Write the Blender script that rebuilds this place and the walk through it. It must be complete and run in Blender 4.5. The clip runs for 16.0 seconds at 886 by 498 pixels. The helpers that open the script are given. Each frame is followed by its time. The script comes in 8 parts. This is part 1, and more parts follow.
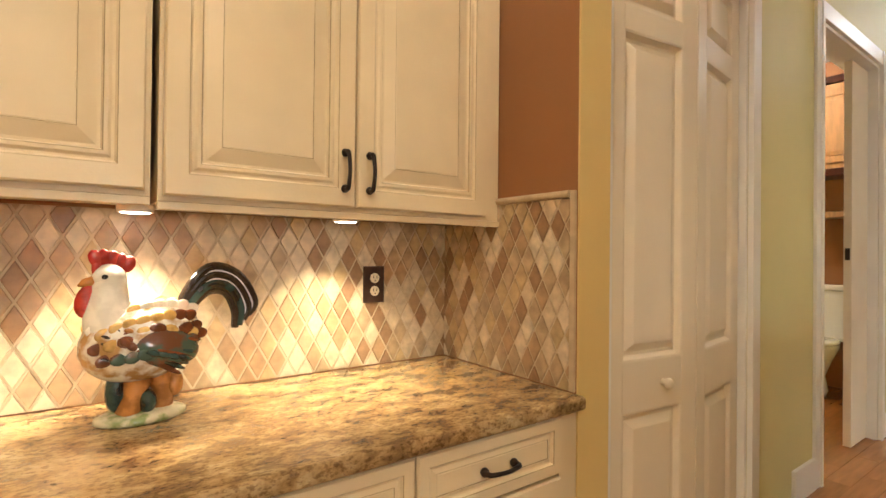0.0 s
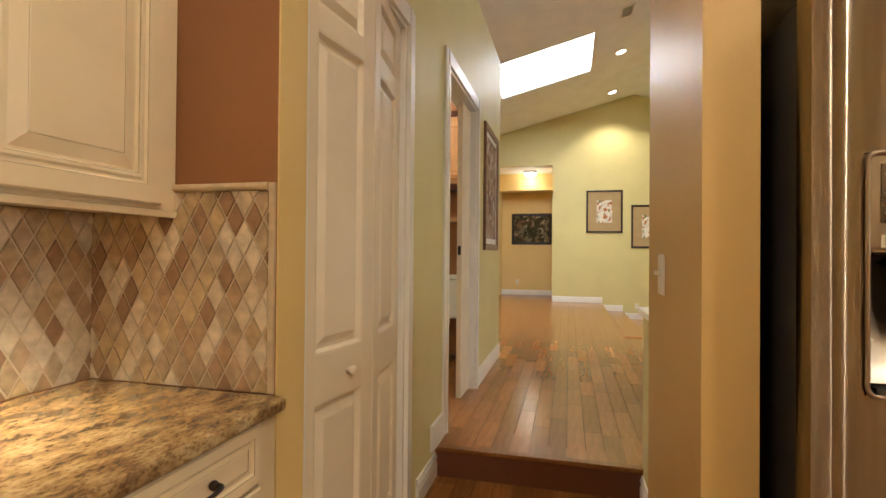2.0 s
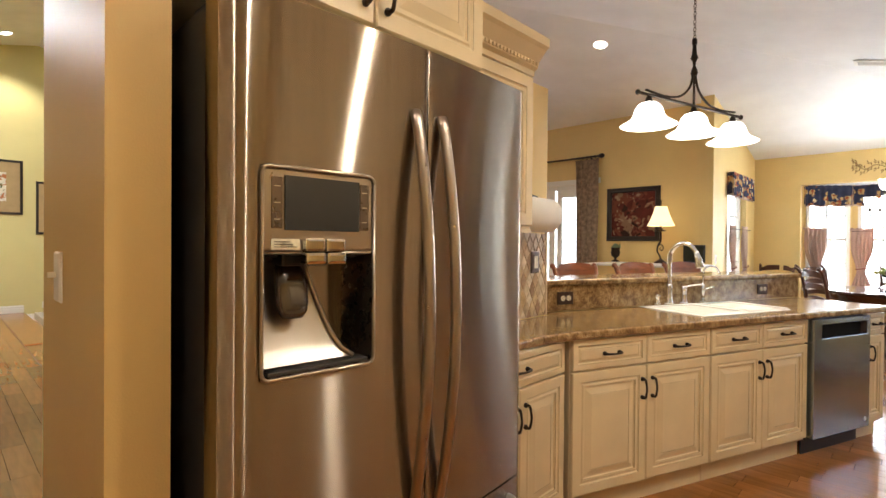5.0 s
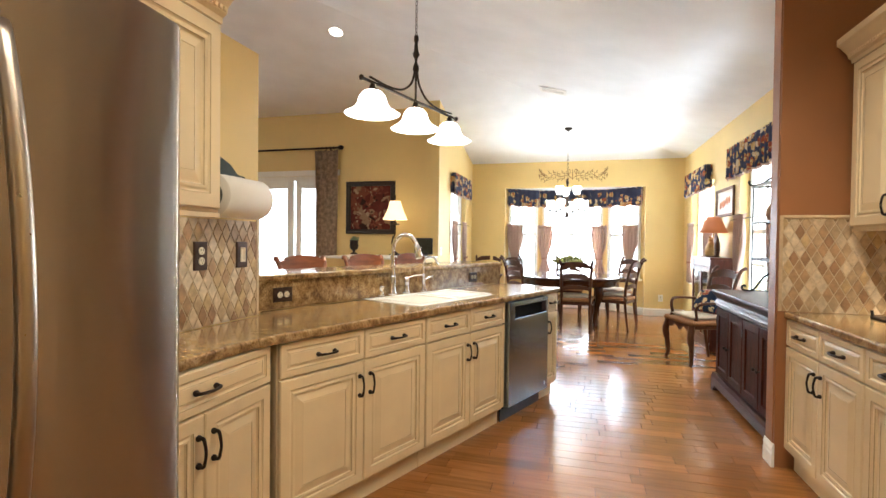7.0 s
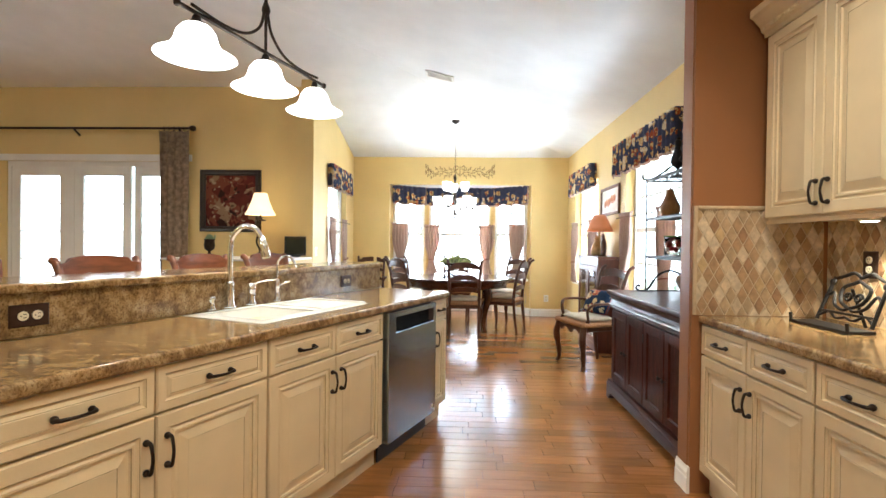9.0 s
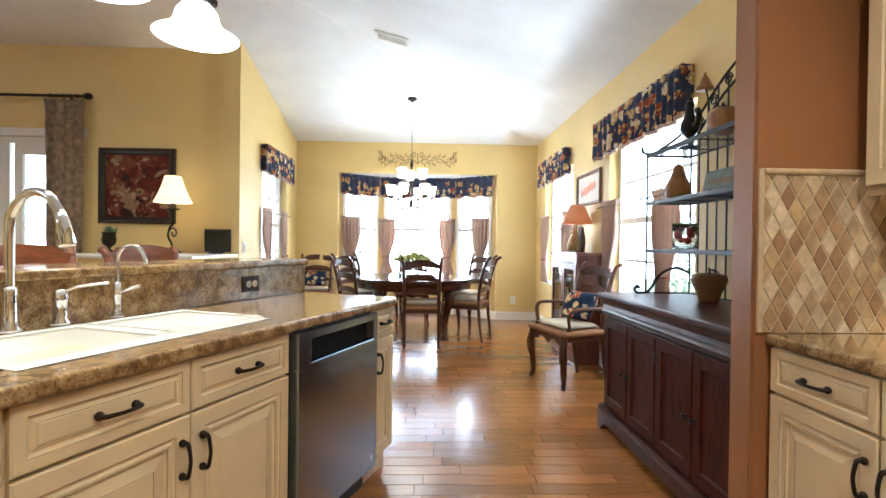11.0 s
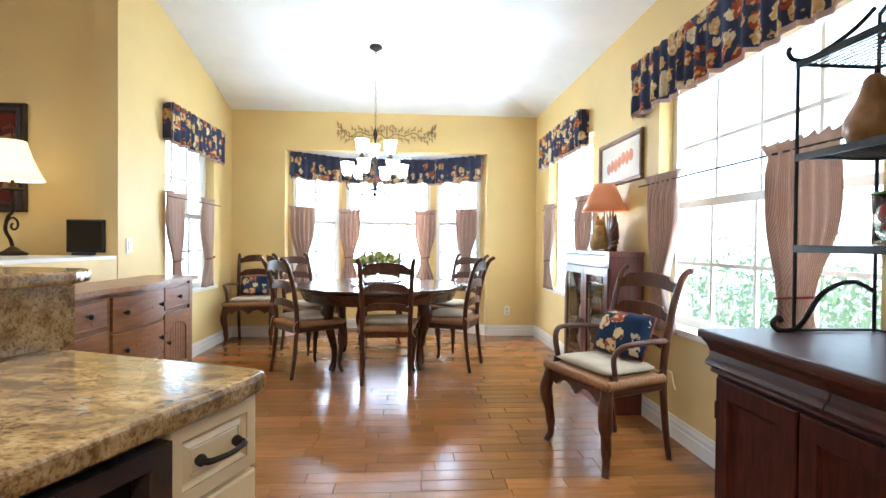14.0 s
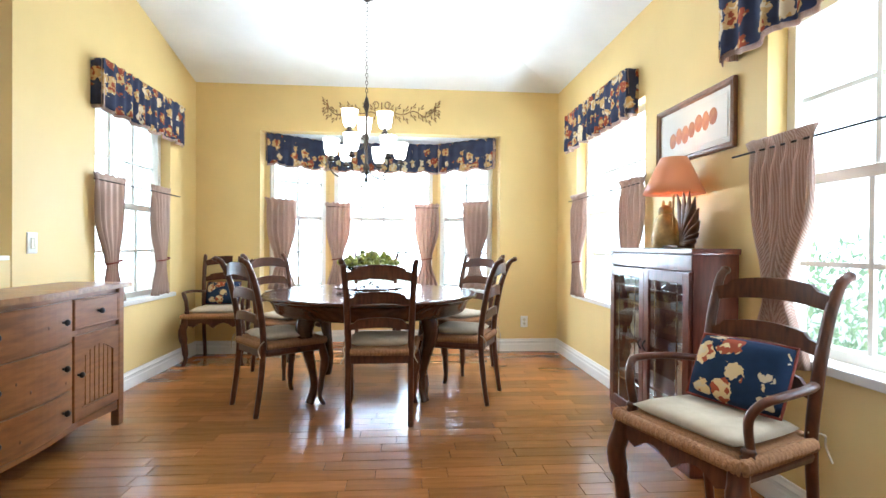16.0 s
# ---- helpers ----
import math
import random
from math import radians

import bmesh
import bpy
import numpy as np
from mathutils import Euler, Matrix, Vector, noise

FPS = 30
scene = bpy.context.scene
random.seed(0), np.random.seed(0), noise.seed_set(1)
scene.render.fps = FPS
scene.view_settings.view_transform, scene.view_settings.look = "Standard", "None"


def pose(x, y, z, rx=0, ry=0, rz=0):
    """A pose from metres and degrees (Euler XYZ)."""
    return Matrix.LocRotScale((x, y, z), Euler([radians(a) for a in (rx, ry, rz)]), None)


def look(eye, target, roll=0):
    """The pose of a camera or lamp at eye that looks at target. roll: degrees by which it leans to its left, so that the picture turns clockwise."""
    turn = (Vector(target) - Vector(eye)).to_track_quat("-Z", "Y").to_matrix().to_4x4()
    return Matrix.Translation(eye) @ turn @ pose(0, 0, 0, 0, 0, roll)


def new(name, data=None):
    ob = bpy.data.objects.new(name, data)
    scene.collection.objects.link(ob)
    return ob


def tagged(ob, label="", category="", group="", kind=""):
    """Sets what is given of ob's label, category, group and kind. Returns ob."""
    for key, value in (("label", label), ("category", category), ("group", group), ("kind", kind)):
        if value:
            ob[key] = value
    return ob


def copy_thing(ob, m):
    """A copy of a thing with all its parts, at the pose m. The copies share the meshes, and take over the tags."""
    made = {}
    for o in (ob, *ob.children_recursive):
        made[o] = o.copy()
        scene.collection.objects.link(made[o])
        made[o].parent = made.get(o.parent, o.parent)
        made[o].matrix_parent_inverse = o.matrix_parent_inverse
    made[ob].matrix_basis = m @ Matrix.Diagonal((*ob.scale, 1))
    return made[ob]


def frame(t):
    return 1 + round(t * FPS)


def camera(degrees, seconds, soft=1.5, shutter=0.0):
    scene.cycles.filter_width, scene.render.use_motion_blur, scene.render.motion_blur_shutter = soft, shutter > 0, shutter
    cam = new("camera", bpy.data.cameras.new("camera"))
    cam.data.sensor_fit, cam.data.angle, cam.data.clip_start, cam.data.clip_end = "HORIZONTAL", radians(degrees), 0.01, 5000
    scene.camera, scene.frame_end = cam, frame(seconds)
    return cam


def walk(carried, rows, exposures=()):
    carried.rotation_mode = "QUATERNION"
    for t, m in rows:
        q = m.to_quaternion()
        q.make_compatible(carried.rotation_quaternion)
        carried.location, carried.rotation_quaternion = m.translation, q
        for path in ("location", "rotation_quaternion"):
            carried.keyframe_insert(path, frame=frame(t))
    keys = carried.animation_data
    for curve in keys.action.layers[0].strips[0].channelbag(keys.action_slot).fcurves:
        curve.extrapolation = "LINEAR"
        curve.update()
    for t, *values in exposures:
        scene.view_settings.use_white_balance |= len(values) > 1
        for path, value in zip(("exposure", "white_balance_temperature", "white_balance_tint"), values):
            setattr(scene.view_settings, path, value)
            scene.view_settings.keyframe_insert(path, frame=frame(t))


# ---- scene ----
cam = camera(84.1, 16.0)
PATH = [
    (0, (0.06, -0.875, 1.294), (1.235, 0.744, 1.309), 0.6),
    (0.5, (0.011, -0.808, 1.299), (1.433, 0.599, 1.313), 0.6),
    (1, (-0.038, -0.758, 1.301), (1.613, 0.371, 1.317), 0.4),
    (1.5, (-0.029, -0.748, 1.292), (1.795, 0.071, 1.309), 0.4),
    (2, (0.006, -0.746, 1.288), (1.943, -0.25, 1.305), 0.5),
    (2.5, (0.041, -0.739, 1.296), (2.033, -0.566, 1.316), 0.3),
    (3, (0.041, -0.771, 1.295), (2.036, -0.906, 1.315), 0.5),
    (3.5, (0.06, -0.795, 1.294), (2.008, -1.245, 1.313), 0.4),
    (4, (0.073, -0.799, 1.3), (1.909, -1.593, 1.306), 0.5),
    (4.5, (0.087, -0.803, 1.308), (1.729, -1.944, 1.302), 0.5),
    (5, (0.1, -0.807, 1.317), (1.489, -2.246, 1.298), 0.5),
    (7.3, (0.088, -1.229, 1.289), (0.527, -3.18, 1.264), 0.7),
    (7.5, (0.097, -1.293, 1.276), (0.478, -3.256, 1.257), 0.7),
    (8, (0.127, -1.45, 1.278), (0.39, -3.433, 1.259), 0.7),
    (8.5, (0.15, -1.634, 1.266), (0.301, -3.629, 1.247), 0.6),
    (9, (0.137, -1.851, 1.259), (0.221, -3.849, 1.24), 0.7),
    (9.5, (0.107, -2.072, 1.256), (0.15, -4.071, 1.236), 0.7),
    (9.7, (0.107, -2.148, 1.248), (0.129, -4.148, 1.22), 0.7),
    (12, (0.064, -3.341, 1.188), (-0.049, -5.338, 1.177), 0.7),
    (12.5, (0.039, -3.6, 1.199), (-0.088, -5.596, 1.187), 0.7),
    (13, (-0.001, -3.862, 1.176), (-0.138, -5.857, 1.167), 0.6),
    (13.5, (-0.032, -4.135, 1.193), (-0.175, -6.129, 1.182), 0.5),
    (14, (-0.056, -4.385, 1.185), (-0.198, -6.38, 1.161), 0.5),
    (14.5, (-0.051, -4.643, 1.198), (-0.198, -6.638, 1.175), 0.5),
    (15, (-0.027, -4.884, 1.171), (-0.184, -6.878, 1.155), 0.4),
    (15.5, (-0.033, -5.144, 1.179), (-0.191, -7.138, 1.163), 0.5),
    (16, (-0.036, -5.369, 1.140), (-0.19, -7.363, 1.127), 0.4),
]
walk(cam, [(t, look(eye, target, roll)) for t, eye, target, roll in PATH],
     [(0, 0.5, 6650, 10), (2, 0.32, 6450, 10), (4, 0.32, 6300, 10), (7.5, 0.52, 5900, 5), (12, 0.42, 5400, 3), (16, 0.45, 5350, 2)])

# ---- world and light ----
world = bpy.data.worlds.new("sky")
scene.world = world
world.use_nodes = True
wn = world.node_tree
sky = wn.nodes.new("ShaderNodeTexSky")
sky.sky_type = "NISHITA"
sky.sun_disc = False
sky.sun_elevation, sky.sun_rotation = radians(70), radians(-34)
wn.links.new(sky.outputs[0], wn.nodes["Background"].inputs[0])
wn.nodes["Background"].inputs[1].default_value = 0.15

WARM, WINDOW, BULB = (1.0, 0.83, 0.58), (0.92, 0.96, 1.0), (1.0, 0.87, 0.68)


def lamp(name, kind, m, power, colour, size=0.1, size_y=None, angle=None, blend=0.6):
    d = bpy.data.lights.new(name, kind)
    d.energy, d.color = power, colour
    if kind == "AREA":
        d.shape = "RECTANGLE"
        d.size, d.size_y = size, size_y or size
    elif kind == "SUN":
        d.angle = radians(angle)
    else:
        d.shadow_soft_size = size
        if kind == "SPOT":
            d.spot_size, d.spot_blend = radians(angle), blend
    ob = new(name, d)
    ob.matrix_world = m
    return ob


lamp("sun", "SUN", look((-4, 2, 20), (0, -4, 0)), 4.5, (1, 0.96, 0.9), angle=15)
# daylight in the window openings
lamp("bay_daylight", "AREA", look((0.22, -11.55, 1.5), (0.22, -5, 1.9)), 190, WINDOW, 1.9, 1.5)
lamp("left_window_daylight", "AREA", look((2.55, -9.54, 1.45), (-1, -9.0, 1.2)), 12, WINDOW, 1.0, 1.35)
lamp("right_window_daylight", "AREA", look((-2.75, -6.7, 3.2), (-0.6, -6.9, 0.4)), 80, WINDOW, 1.5, 1.2)
lamp("corner_window_daylight", "AREA", look((-2.75, -9.4, 3.2), (-0.4, -9.3, 0.4)), 90, WINDOW, 1.4, 1.2)
# sunlit ground outside throwing light up through the side windows
lamp("right_ground_bounce", "AREA", look((-2.7, -6.75, -0.1), (-0.2, -7.2, 2.2)), 125, WINDOW, 1.5, 0.7)
lamp("corner_ground_bounce", "AREA", look((-2.7, -9.4, -0.1), (-0.2, -9.4, 2.2)), 190, WINDOW, 1.4, 0.7)
lamp("french_door_daylight", "AREA", look((5.6, -8.9, 1.4), (4.6, -3, 1.6)), 45, WINDOW, 1.8, 2.0)
lamp("skylight_daylight", "AREA", look((8.6, -0.3, 4.35), (8.6, -0.55, 0)), 105, WINDOW, 1.5, 1.5)

# ---- materials ----


def mat(name, colour, rough=0.6, metal=0.0, vary=0.12, scale=6.0, bump=0.0, fine=60.0, colour2=None, piece=0.0,
        stretch=(1, 1, 1), spec=0.5, detail=4.0, emit=None, strength=0.0, coat=0.0, contrast=(0.3, 0.7)):
    """A surface with variation at two scales, in object metres."""
    m = bpy.data.materials.new(name)
    m.use_nodes = True
    t = m.node_tree
    b = t.nodes["Principled BSDF"]
    co = t.nodes.new("ShaderNodeTexCoord")
    mp = t.nodes.new("ShaderNodeMapping")
    mp.inputs["Scale"].default_value = stretch
    t.links.new(co.outputs["Object"], mp.inputs[0])
    n1 = t.nodes.new("ShaderNodeTexNoise")
    n1.inputs["Scale"].default_value, n1.inputs["Detail"].default_value = scale, detail
    t.links.new(mp.outputs[0], n1.inputs[0])
    ramp = t.nodes.new("ShaderNodeValToRGB")
    c2 = colour2 or tuple(c * (1 - vary) for c in colour)
    c1 = colour if colour2 else tuple(min(1, c * (1 + vary * 0.5)) for c in colour)
    ramp.color_ramp.elements[0].position, ramp.color_ramp.elements[1].position = contrast
    ramp.color_ramp.elements[0].color, ramp.color_ramp.elements[1].color = (*c2, 1), (*c1, 1)
    t.links.new(n1.outputs["Fac"], ramp.inputs[0])
    out = ramp.outputs[0]
    if piece:
        inf = t.nodes.new("ShaderNodeObjectInfo")
        geo = t.nodes.new("ShaderNodeNewGeometry")
        add = t.nodes.new("ShaderNodeMath")
        t.links.new(inf.outputs["Random"], add.inputs[0])
        t.links.new(geo.outputs["Random Per Island"], add.inputs[1])
        frac = t.nodes.new("ShaderNodeMath")
        frac.operation = "FRACT"
        t.links.new(add.outputs[0], frac.inputs[0])
        rng = t.nodes.new("ShaderNodeMapRange")
        rng.inputs[3].default_value, rng.inputs[4].default_value = 1 - piece, 1 + piece
        t.links.new(frac.outputs[0], rng.inputs[0])
        hsv = t.nodes.new("ShaderNodeHueSaturation")
        t.links.new(rng.outputs[0], hsv.inputs["Value"])
        t.links.new(out, hsv.inputs["Color"])
        out = hsv.outputs[0]
    t.links.new(out, b.inputs["Base Color"])
    b.inputs["Metallic"].default_value = metal
    b.inputs["Specular IOR Level"].default_value = spec
    b.inputs["Coat Weight"].default_value = coat
    b.inputs["Coat Roughness"].default_value = 0.12
    n2 = t.nodes.new("ShaderNodeTexNoise")
    n2.inputs["Scale"].default_value, n2.inputs["Detail"].default_value = fine, 3
    t.links.new(mp.outputs[0], n2.inputs[0])
    rr = t.nodes.new("ShaderNodeMapRange")
    rr.inputs[3].default_value, rr.inputs[4].default_value = max(0.02, rough - 0.06), min(1, rough + 0.06)
    t.links.new(n2.outputs["Fac"], rr.inputs[0])
    t.links.new(rr.outputs[0], b.inputs["Roughness"])
    if bump:
        bp = t.nodes.new("ShaderNodeBump")
        bp.inputs["Strength"].default_value, bp.inputs["Distance"].default_value = bump, 0.004
        t.links.new(n2.outputs["Fac"], bp.inputs["Height"])
        t.links.new(bp.outputs[0], b.inputs["Normal"])
    if emit:
        b.inputs["Emission Color"].default_value = (*emit, 1)
        b.inputs["Emission Strength"].default_value = strength
    return m


def granite(name):
    """Gold and brown veined granite, polished."""
    m = mat(name, (0.42, 0.26, 0.11), 0.14, fine=90, coat=0.3)
    t = m.node_tree
    b = t.nodes["Principled BSDF"]
    co = t.nodes.new("ShaderNodeTexCoord")
    mp = t.nodes.new("ShaderNodeMapping")
    mp.inputs["Scale"].default_value = (1, 1.9, 1.6)
    mp.inputs["Rotation"].default_value = (0, 0, 0.5)
    t.links.new(co.outputs["Object"], mp.inputs[0])
    big = t.nodes.new("ShaderNodeTexNoise")
    big.inputs["Scale"].default_value, big.inputs["Detail"].default_value, big.inputs["Distortion"].default_value = 11, 9, 0.25
    big.inputs["Roughness"].default_value = 0.70
    t.links.new(mp.outputs[0], big.inputs[0])
    r = t.nodes.new("ShaderNodeValToRGB")
    e = r.color_ramp.elements
    e[0].position, e[0].color = 0.33, (0.16, 0.092, 0.045, 1)
    e[1].position, e[1].color = 0.68, (0.52, 0.385, 0.20, 1)
    for p, c in ((0.42, (0.21, 0.125, 0.055, 1)), (0.49, (0.32, 0.20, 0.085, 1)), (0.58, (0.42, 0.285, 0.135, 1))):
        k = e.new(p)
        k.color = c
    t.links.new(big.outputs["Fac"], r.inputs[0])
    vo = t.nodes.new("ShaderNodeTexNoise")
    vo.inputs["Scale"].default_value, vo.inputs["Detail"].default_value, vo.inputs["Roughness"].default_value = 75, 4, 0.65
    t.links.new(mp.outputs[0], vo.inputs[0])
    r2 = t.nodes.new("ShaderNodeValToRGB")
    r2.color_ramp.elements[0].position, r2.color_ramp.elements[0].color = 0.40, (0.26, 0.18, 0.125, 1)
    r2.color_ramp.elements[1].position, r2.color_ramp.elements[1].color = 0.50, (1, 1, 1, 1)
    t.links.new(vo.outputs["Fac"], r2.inputs[0])
    mx = t.nodes.new("ShaderNodeMix")
    mx.data_type, mx.blend_type = "RGBA", "MULTIPLY"
    mx.inputs[0].default_value = 0.6
    t.links.new(r.outputs[0], mx.inputs[6])
    t.links.new(r2.outputs[0], mx.inputs[7])
    t.links.new(mx.outputs[2], b.inputs["Base Color"])
    return m


def glow(name, colour, strength, base=(0.9, 0.88, 0.82)):
    return mat(name, base, 0.35, vary=0.03, emit=colour, strength=strength)


def glass(name, tint=(1, 1, 1), rough=0.0):
    m = bpy.data.materials.new(name)
    m.use_nodes = True
    b = m.node_tree.nodes["Principled BSDF"]
    b.inputs["Base Color"].default_value = (*tint, 1)
    b.inputs["Roughness"].default_value = rough
    b.inputs["Transmission Weight"].default_value = 1
    b.inputs["IOR"].default_value = 1.45
    return m


def printed(name, ground, blobs, scale, cover, check=None):
    """Cloth with scattered printed motifs in several colours, or a woven check."""
    m = mat(name, ground, 0.9, vary=0.25, scale=9, fine=300, bump=0.25, spec=0.15)
    t = m.node_tree
    b = t.nodes["Principled BSDF"]
    base = b.inputs["Base Color"].links[0].from_socket
    co = t.nodes.new("ShaderNodeTexCoord")
    if check:
        ws = []
        for axis in ("X", "Z"):
            w = t.nodes.new("ShaderNodeTexWave")
            w.bands_direction = axis
            w.inputs["Scale"].default_value = scale
            t.links.new(co.outputs["Object"], w.inputs[0])
            ws.append(w)
        ad = t.nodes.new("ShaderNodeMath")
        t.links.new(ws[0].outputs["Fac"], ad.inputs[0])
        t.links.new(ws[1].outputs["Fac"], ad.inputs[1])
        r = t.nodes.new("ShaderNodeValToRGB")
        r.color_ramp.elements[0].position, r.color_ramp.elements[1].position = 0.25, 0.85
        r.color_ramp.elements[0].color, r.color_ramp.elements[1].color = (*check, 1), (*ground, 1)
        half = t.nodes.new("ShaderNodeMath")
        half.operation = "MULTIPLY"
        half.inputs[1].default_value = 0.5
        t.links.new(ad.outputs[0], half.inputs[0])
        t.links.new(half.outputs[0], r.inputs[0])
        t.links.new(r.outputs[0], b.inputs["Base Color"])
        tr = t.nodes.new("ShaderNodeBsdfTranslucent")
        t.links.new(r.outputs[0], tr.inputs[0])
        ms = t.nodes.new("ShaderNodeMixShader")
        ms.inputs[0].default_value = 0.35
        t.links.new(b.outputs[0], ms.inputs[1])
        t.links.new(tr.outputs[0], ms.inputs[2])
        t.links.new(ms.outputs[0], t.nodes["Material Output"].inputs[0])
        return m
    if scale > 1:
        # one motif a cell, its outline broken by noise, its colours changing inside it
        wob = t.nodes.new("ShaderNodeTexNoise")
        wob.inputs["Scale"].default_value, wob.inputs["Detail"].default_value = 26, 2
        t.links.new(co.outputs["Object"], wob.inputs[0])
        off = t.nodes.new("ShaderNodeVectorMath")
        off.operation = "MULTIPLY_ADD"
        off.inputs[1].default_value = (0.075, 0.075, 0.075)
        t.links.new(wob.outputs["Color"], off.inputs[0])
        t.links.new(co.outputs["Object"], off.inputs[2])
        cell = t.nodes.new("ShaderNodeTexVoronoi")
        cell.inputs["Scale"].default_value, cell.inputs["Randomness"].default_value = scale, 0.7
        t.links.new(off.outputs[0], cell.inputs["Vector"])
        mask = t.nodes.new("ShaderNodeMath")
        mask.operation = "LESS_THAN"
        mask.inputs[1].default_value = cover
        t.links.new(cell.outputs["Distance"], mask.inputs[0])
        hue = t.nodes.new("ShaderNodeTexNoise")
        hue.inputs["Scale"].default_value, hue.inputs["Detail"].default_value = 34, 1
        t.links.new(co.outputs["Object"], hue.inputs[0])
        sep = t.nodes.new("ShaderNodeSeparateColor")
        t.links.new(cell.outputs["Color"], sep.inputs[0])
        mix = t.nodes.new("ShaderNodeMath")
        mix.operation = "MULTIPLY_ADD"
        mix.inputs[1].default_value = 0.45
        t.links.new(sep.outputs[0], mix.inputs[0])
        t.links.new(hue.outputs["Fac"], mix.inputs[2])
        r = t.nodes.new("ShaderNodeValToRGB")
        r.color_ramp.interpolation = "CONSTANT"
        e = r.color_ramp.elements
        e[0].position, e[0].color = 0.0, (*blobs[1][0], 1)
        e[1].position, e[1].color = 0.62, (*blobs[0][0], 1)
        e.new(0.84).color = (*blobs[2][0], 1)
        t.links.new(mix.outputs[0], r.inputs[0])
        mx = t.nodes.new("ShaderNodeMix")
        mx.data_type = "RGBA"
        t.links.new(mask.outputs[0], mx.inputs[0])
        t.links.new(base, mx.inputs[6])
        t.links.new(r.outputs[0], mx.inputs[7])
        t.links.new(mx.outputs[2], b.inputs["Base Color"])
        return m
    for i, (c, s, cov) in enumerate(blobs):
        mp = t.nodes.new("ShaderNodeMapping")
        mp.inputs["Location"].default_value = (1.7 * i, 2.3 * i, 3.1 * i)
        t.links.new(co.outputs["Object"], mp.inputs[0])
        n = t.nodes.new("ShaderNodeTexNoise")
        n.inputs["Scale"].default_value, n.inputs["Detail"].default_value, n.inputs["Distortion"].default_value = s, 2.5, 0.8
        t.links.new(mp.outputs[0], n.inputs[0])
        r = t.nodes.new("ShaderNodeValToRGB")
        r.color_ramp.elements[0].position, r.color_ramp.elements[1].position = cov, cov + 0.02
        r.color_ramp.elements[0].color, r.color_ramp.elements[1].color = (0, 0, 0, 1), (1, 1, 1, 1)
        t.links.new(n.outputs["Fac"], r.inputs[0])
        mx = t.nodes.new("ShaderNodeMix")
        mx.data_type = "RGBA"
        t.links.new(r.outputs[0], mx.inputs[0])
        t.links.new(base, mx.inputs[6])
        mx.inputs[7].default_value = (*c, 1)
        base = mx.outputs[2]
    t.links.new(base, b.inputs["Base Color"])
    return m


YELLOW = mat("yellow wall paint", (0.76, 0.57, 0.235), 0.55, vary=0.06, scale=1.5, bump=0.12, fine=220)
# the yellow paint again, darkened to hold the shade on the fridge wall
YELLOW_SHADED = mat("yellow wall paint, shade in its colour", (0.60, 0.40, 0.145), 0.45, vary=0.06, scale=1.5, bump=0.12, fine=220)
GREENISH = mat("pale green-yellow wall paint", (0.66, 0.59, 0.28), 0.55, vary=0.06, scale=1.5, bump=0.12, fine=220)
ORANGE = mat("terracotta orange wall paint", (0.29, 0.122, 0.045), 0.5, vary=0.08, scale=1.5, bump=0.12, fine=220)
CEIL = mat("textured white ceiling paint", (0.85, 0.86, 0.87), 0.9, vary=0.05, scale=3, bump=0.5, fine=70)
TRIM = mat("white trim paint", (0.82, 0.80, 0.75), 0.35, vary=0.05, scale=4, bump=0.05, fine=120)
CREAM = mat("cream glazed cabinet paint", (0.72, 0.58, 0.36), 0.36, vary=0.07, scale=5, bump=0.06, fine=140)
GLAZE = mat("brown glaze in the grooves", (0.46, 0.34, 0.19), 0.5, vary=0.3, scale=30)
DOORP = mat("white door paint", (0.80, 0.71, 0.55), 0.5, vary=0.05, scale=4, bump=0.05, fine=120)
GRANITE = granite("gold and brown polished granite")
GRANEDGE = granite("granite edge")
STEEL = mat("brushed stainless steel", (0.40, 0.345, 0.285), 0.2, metal=1.0, vary=0.08, scale=3, fine=40, stretch=(30, 30, 1))
# level brush lines draw every light out into an upright streak
st_ = STEEL.node_tree
st_g = st_.nodes.new("ShaderNodeBsdfAnisotropic")
st_g.inputs["Roughness"].default_value, st_g.inputs["Anisotropy"].default_value = 0.22, 0.84
st_.links.new(st_.nodes["Principled BSDF"].inputs["Base Color"].links[0].from_socket, st_g.inputs["Color"])
st_.links.new(st_g.outputs[0], st_.nodes["Material Output"].inputs[0])
BEZEL = mat("satin steel", (0.42, 0.36, 0.30), 0.3, metal=1.0, vary=0.06, scale=8)
# the blue is reflected window daylight, put into the steel's base colour
DWSTEEL = mat("brushed dishwasher steel, blue daylight in its colour", (0.40, 0.48, 0.58), 0.22, metal=1.0, vary=0.05, scale=3, bump=0.03, fine=40, stretch=(1, 1, 60))
CHROME = mat("polished chrome", (0.8, 0.8, 0.8), 0.08, metal=1.0, vary=0.04, scale=20)
DARKGREY = mat("dark grey fridge side", (0.035, 0.033, 0.032), 0.4, vary=0.2, bump=0.2, fine=250)
BLACK = mat("black plastic", (0.012, 0.012, 0.013), 0.35, vary=0.3, scale=30)
IRON = mat("dark bronze iron", (0.035, 0.024, 0.018), 0.42, metal=0.7, vary=0.4, scale=40, bump=0.2, fine=180)
WIRE = mat("black wrought iron", (0.016, 0.014, 0.014), 0.5, metal=0.4, vary=0.4, scale=40, bump=0.2, fine=180)
BRONZE = mat("dark oil-rubbed bronze plate", (0.06, 0.032, 0.022), 0.4, metal=0.5, vary=0.3, scale=30)
IVORY = mat("ivory plastic", (0.72, 0.66, 0.5), 0.4, vary=0.05)
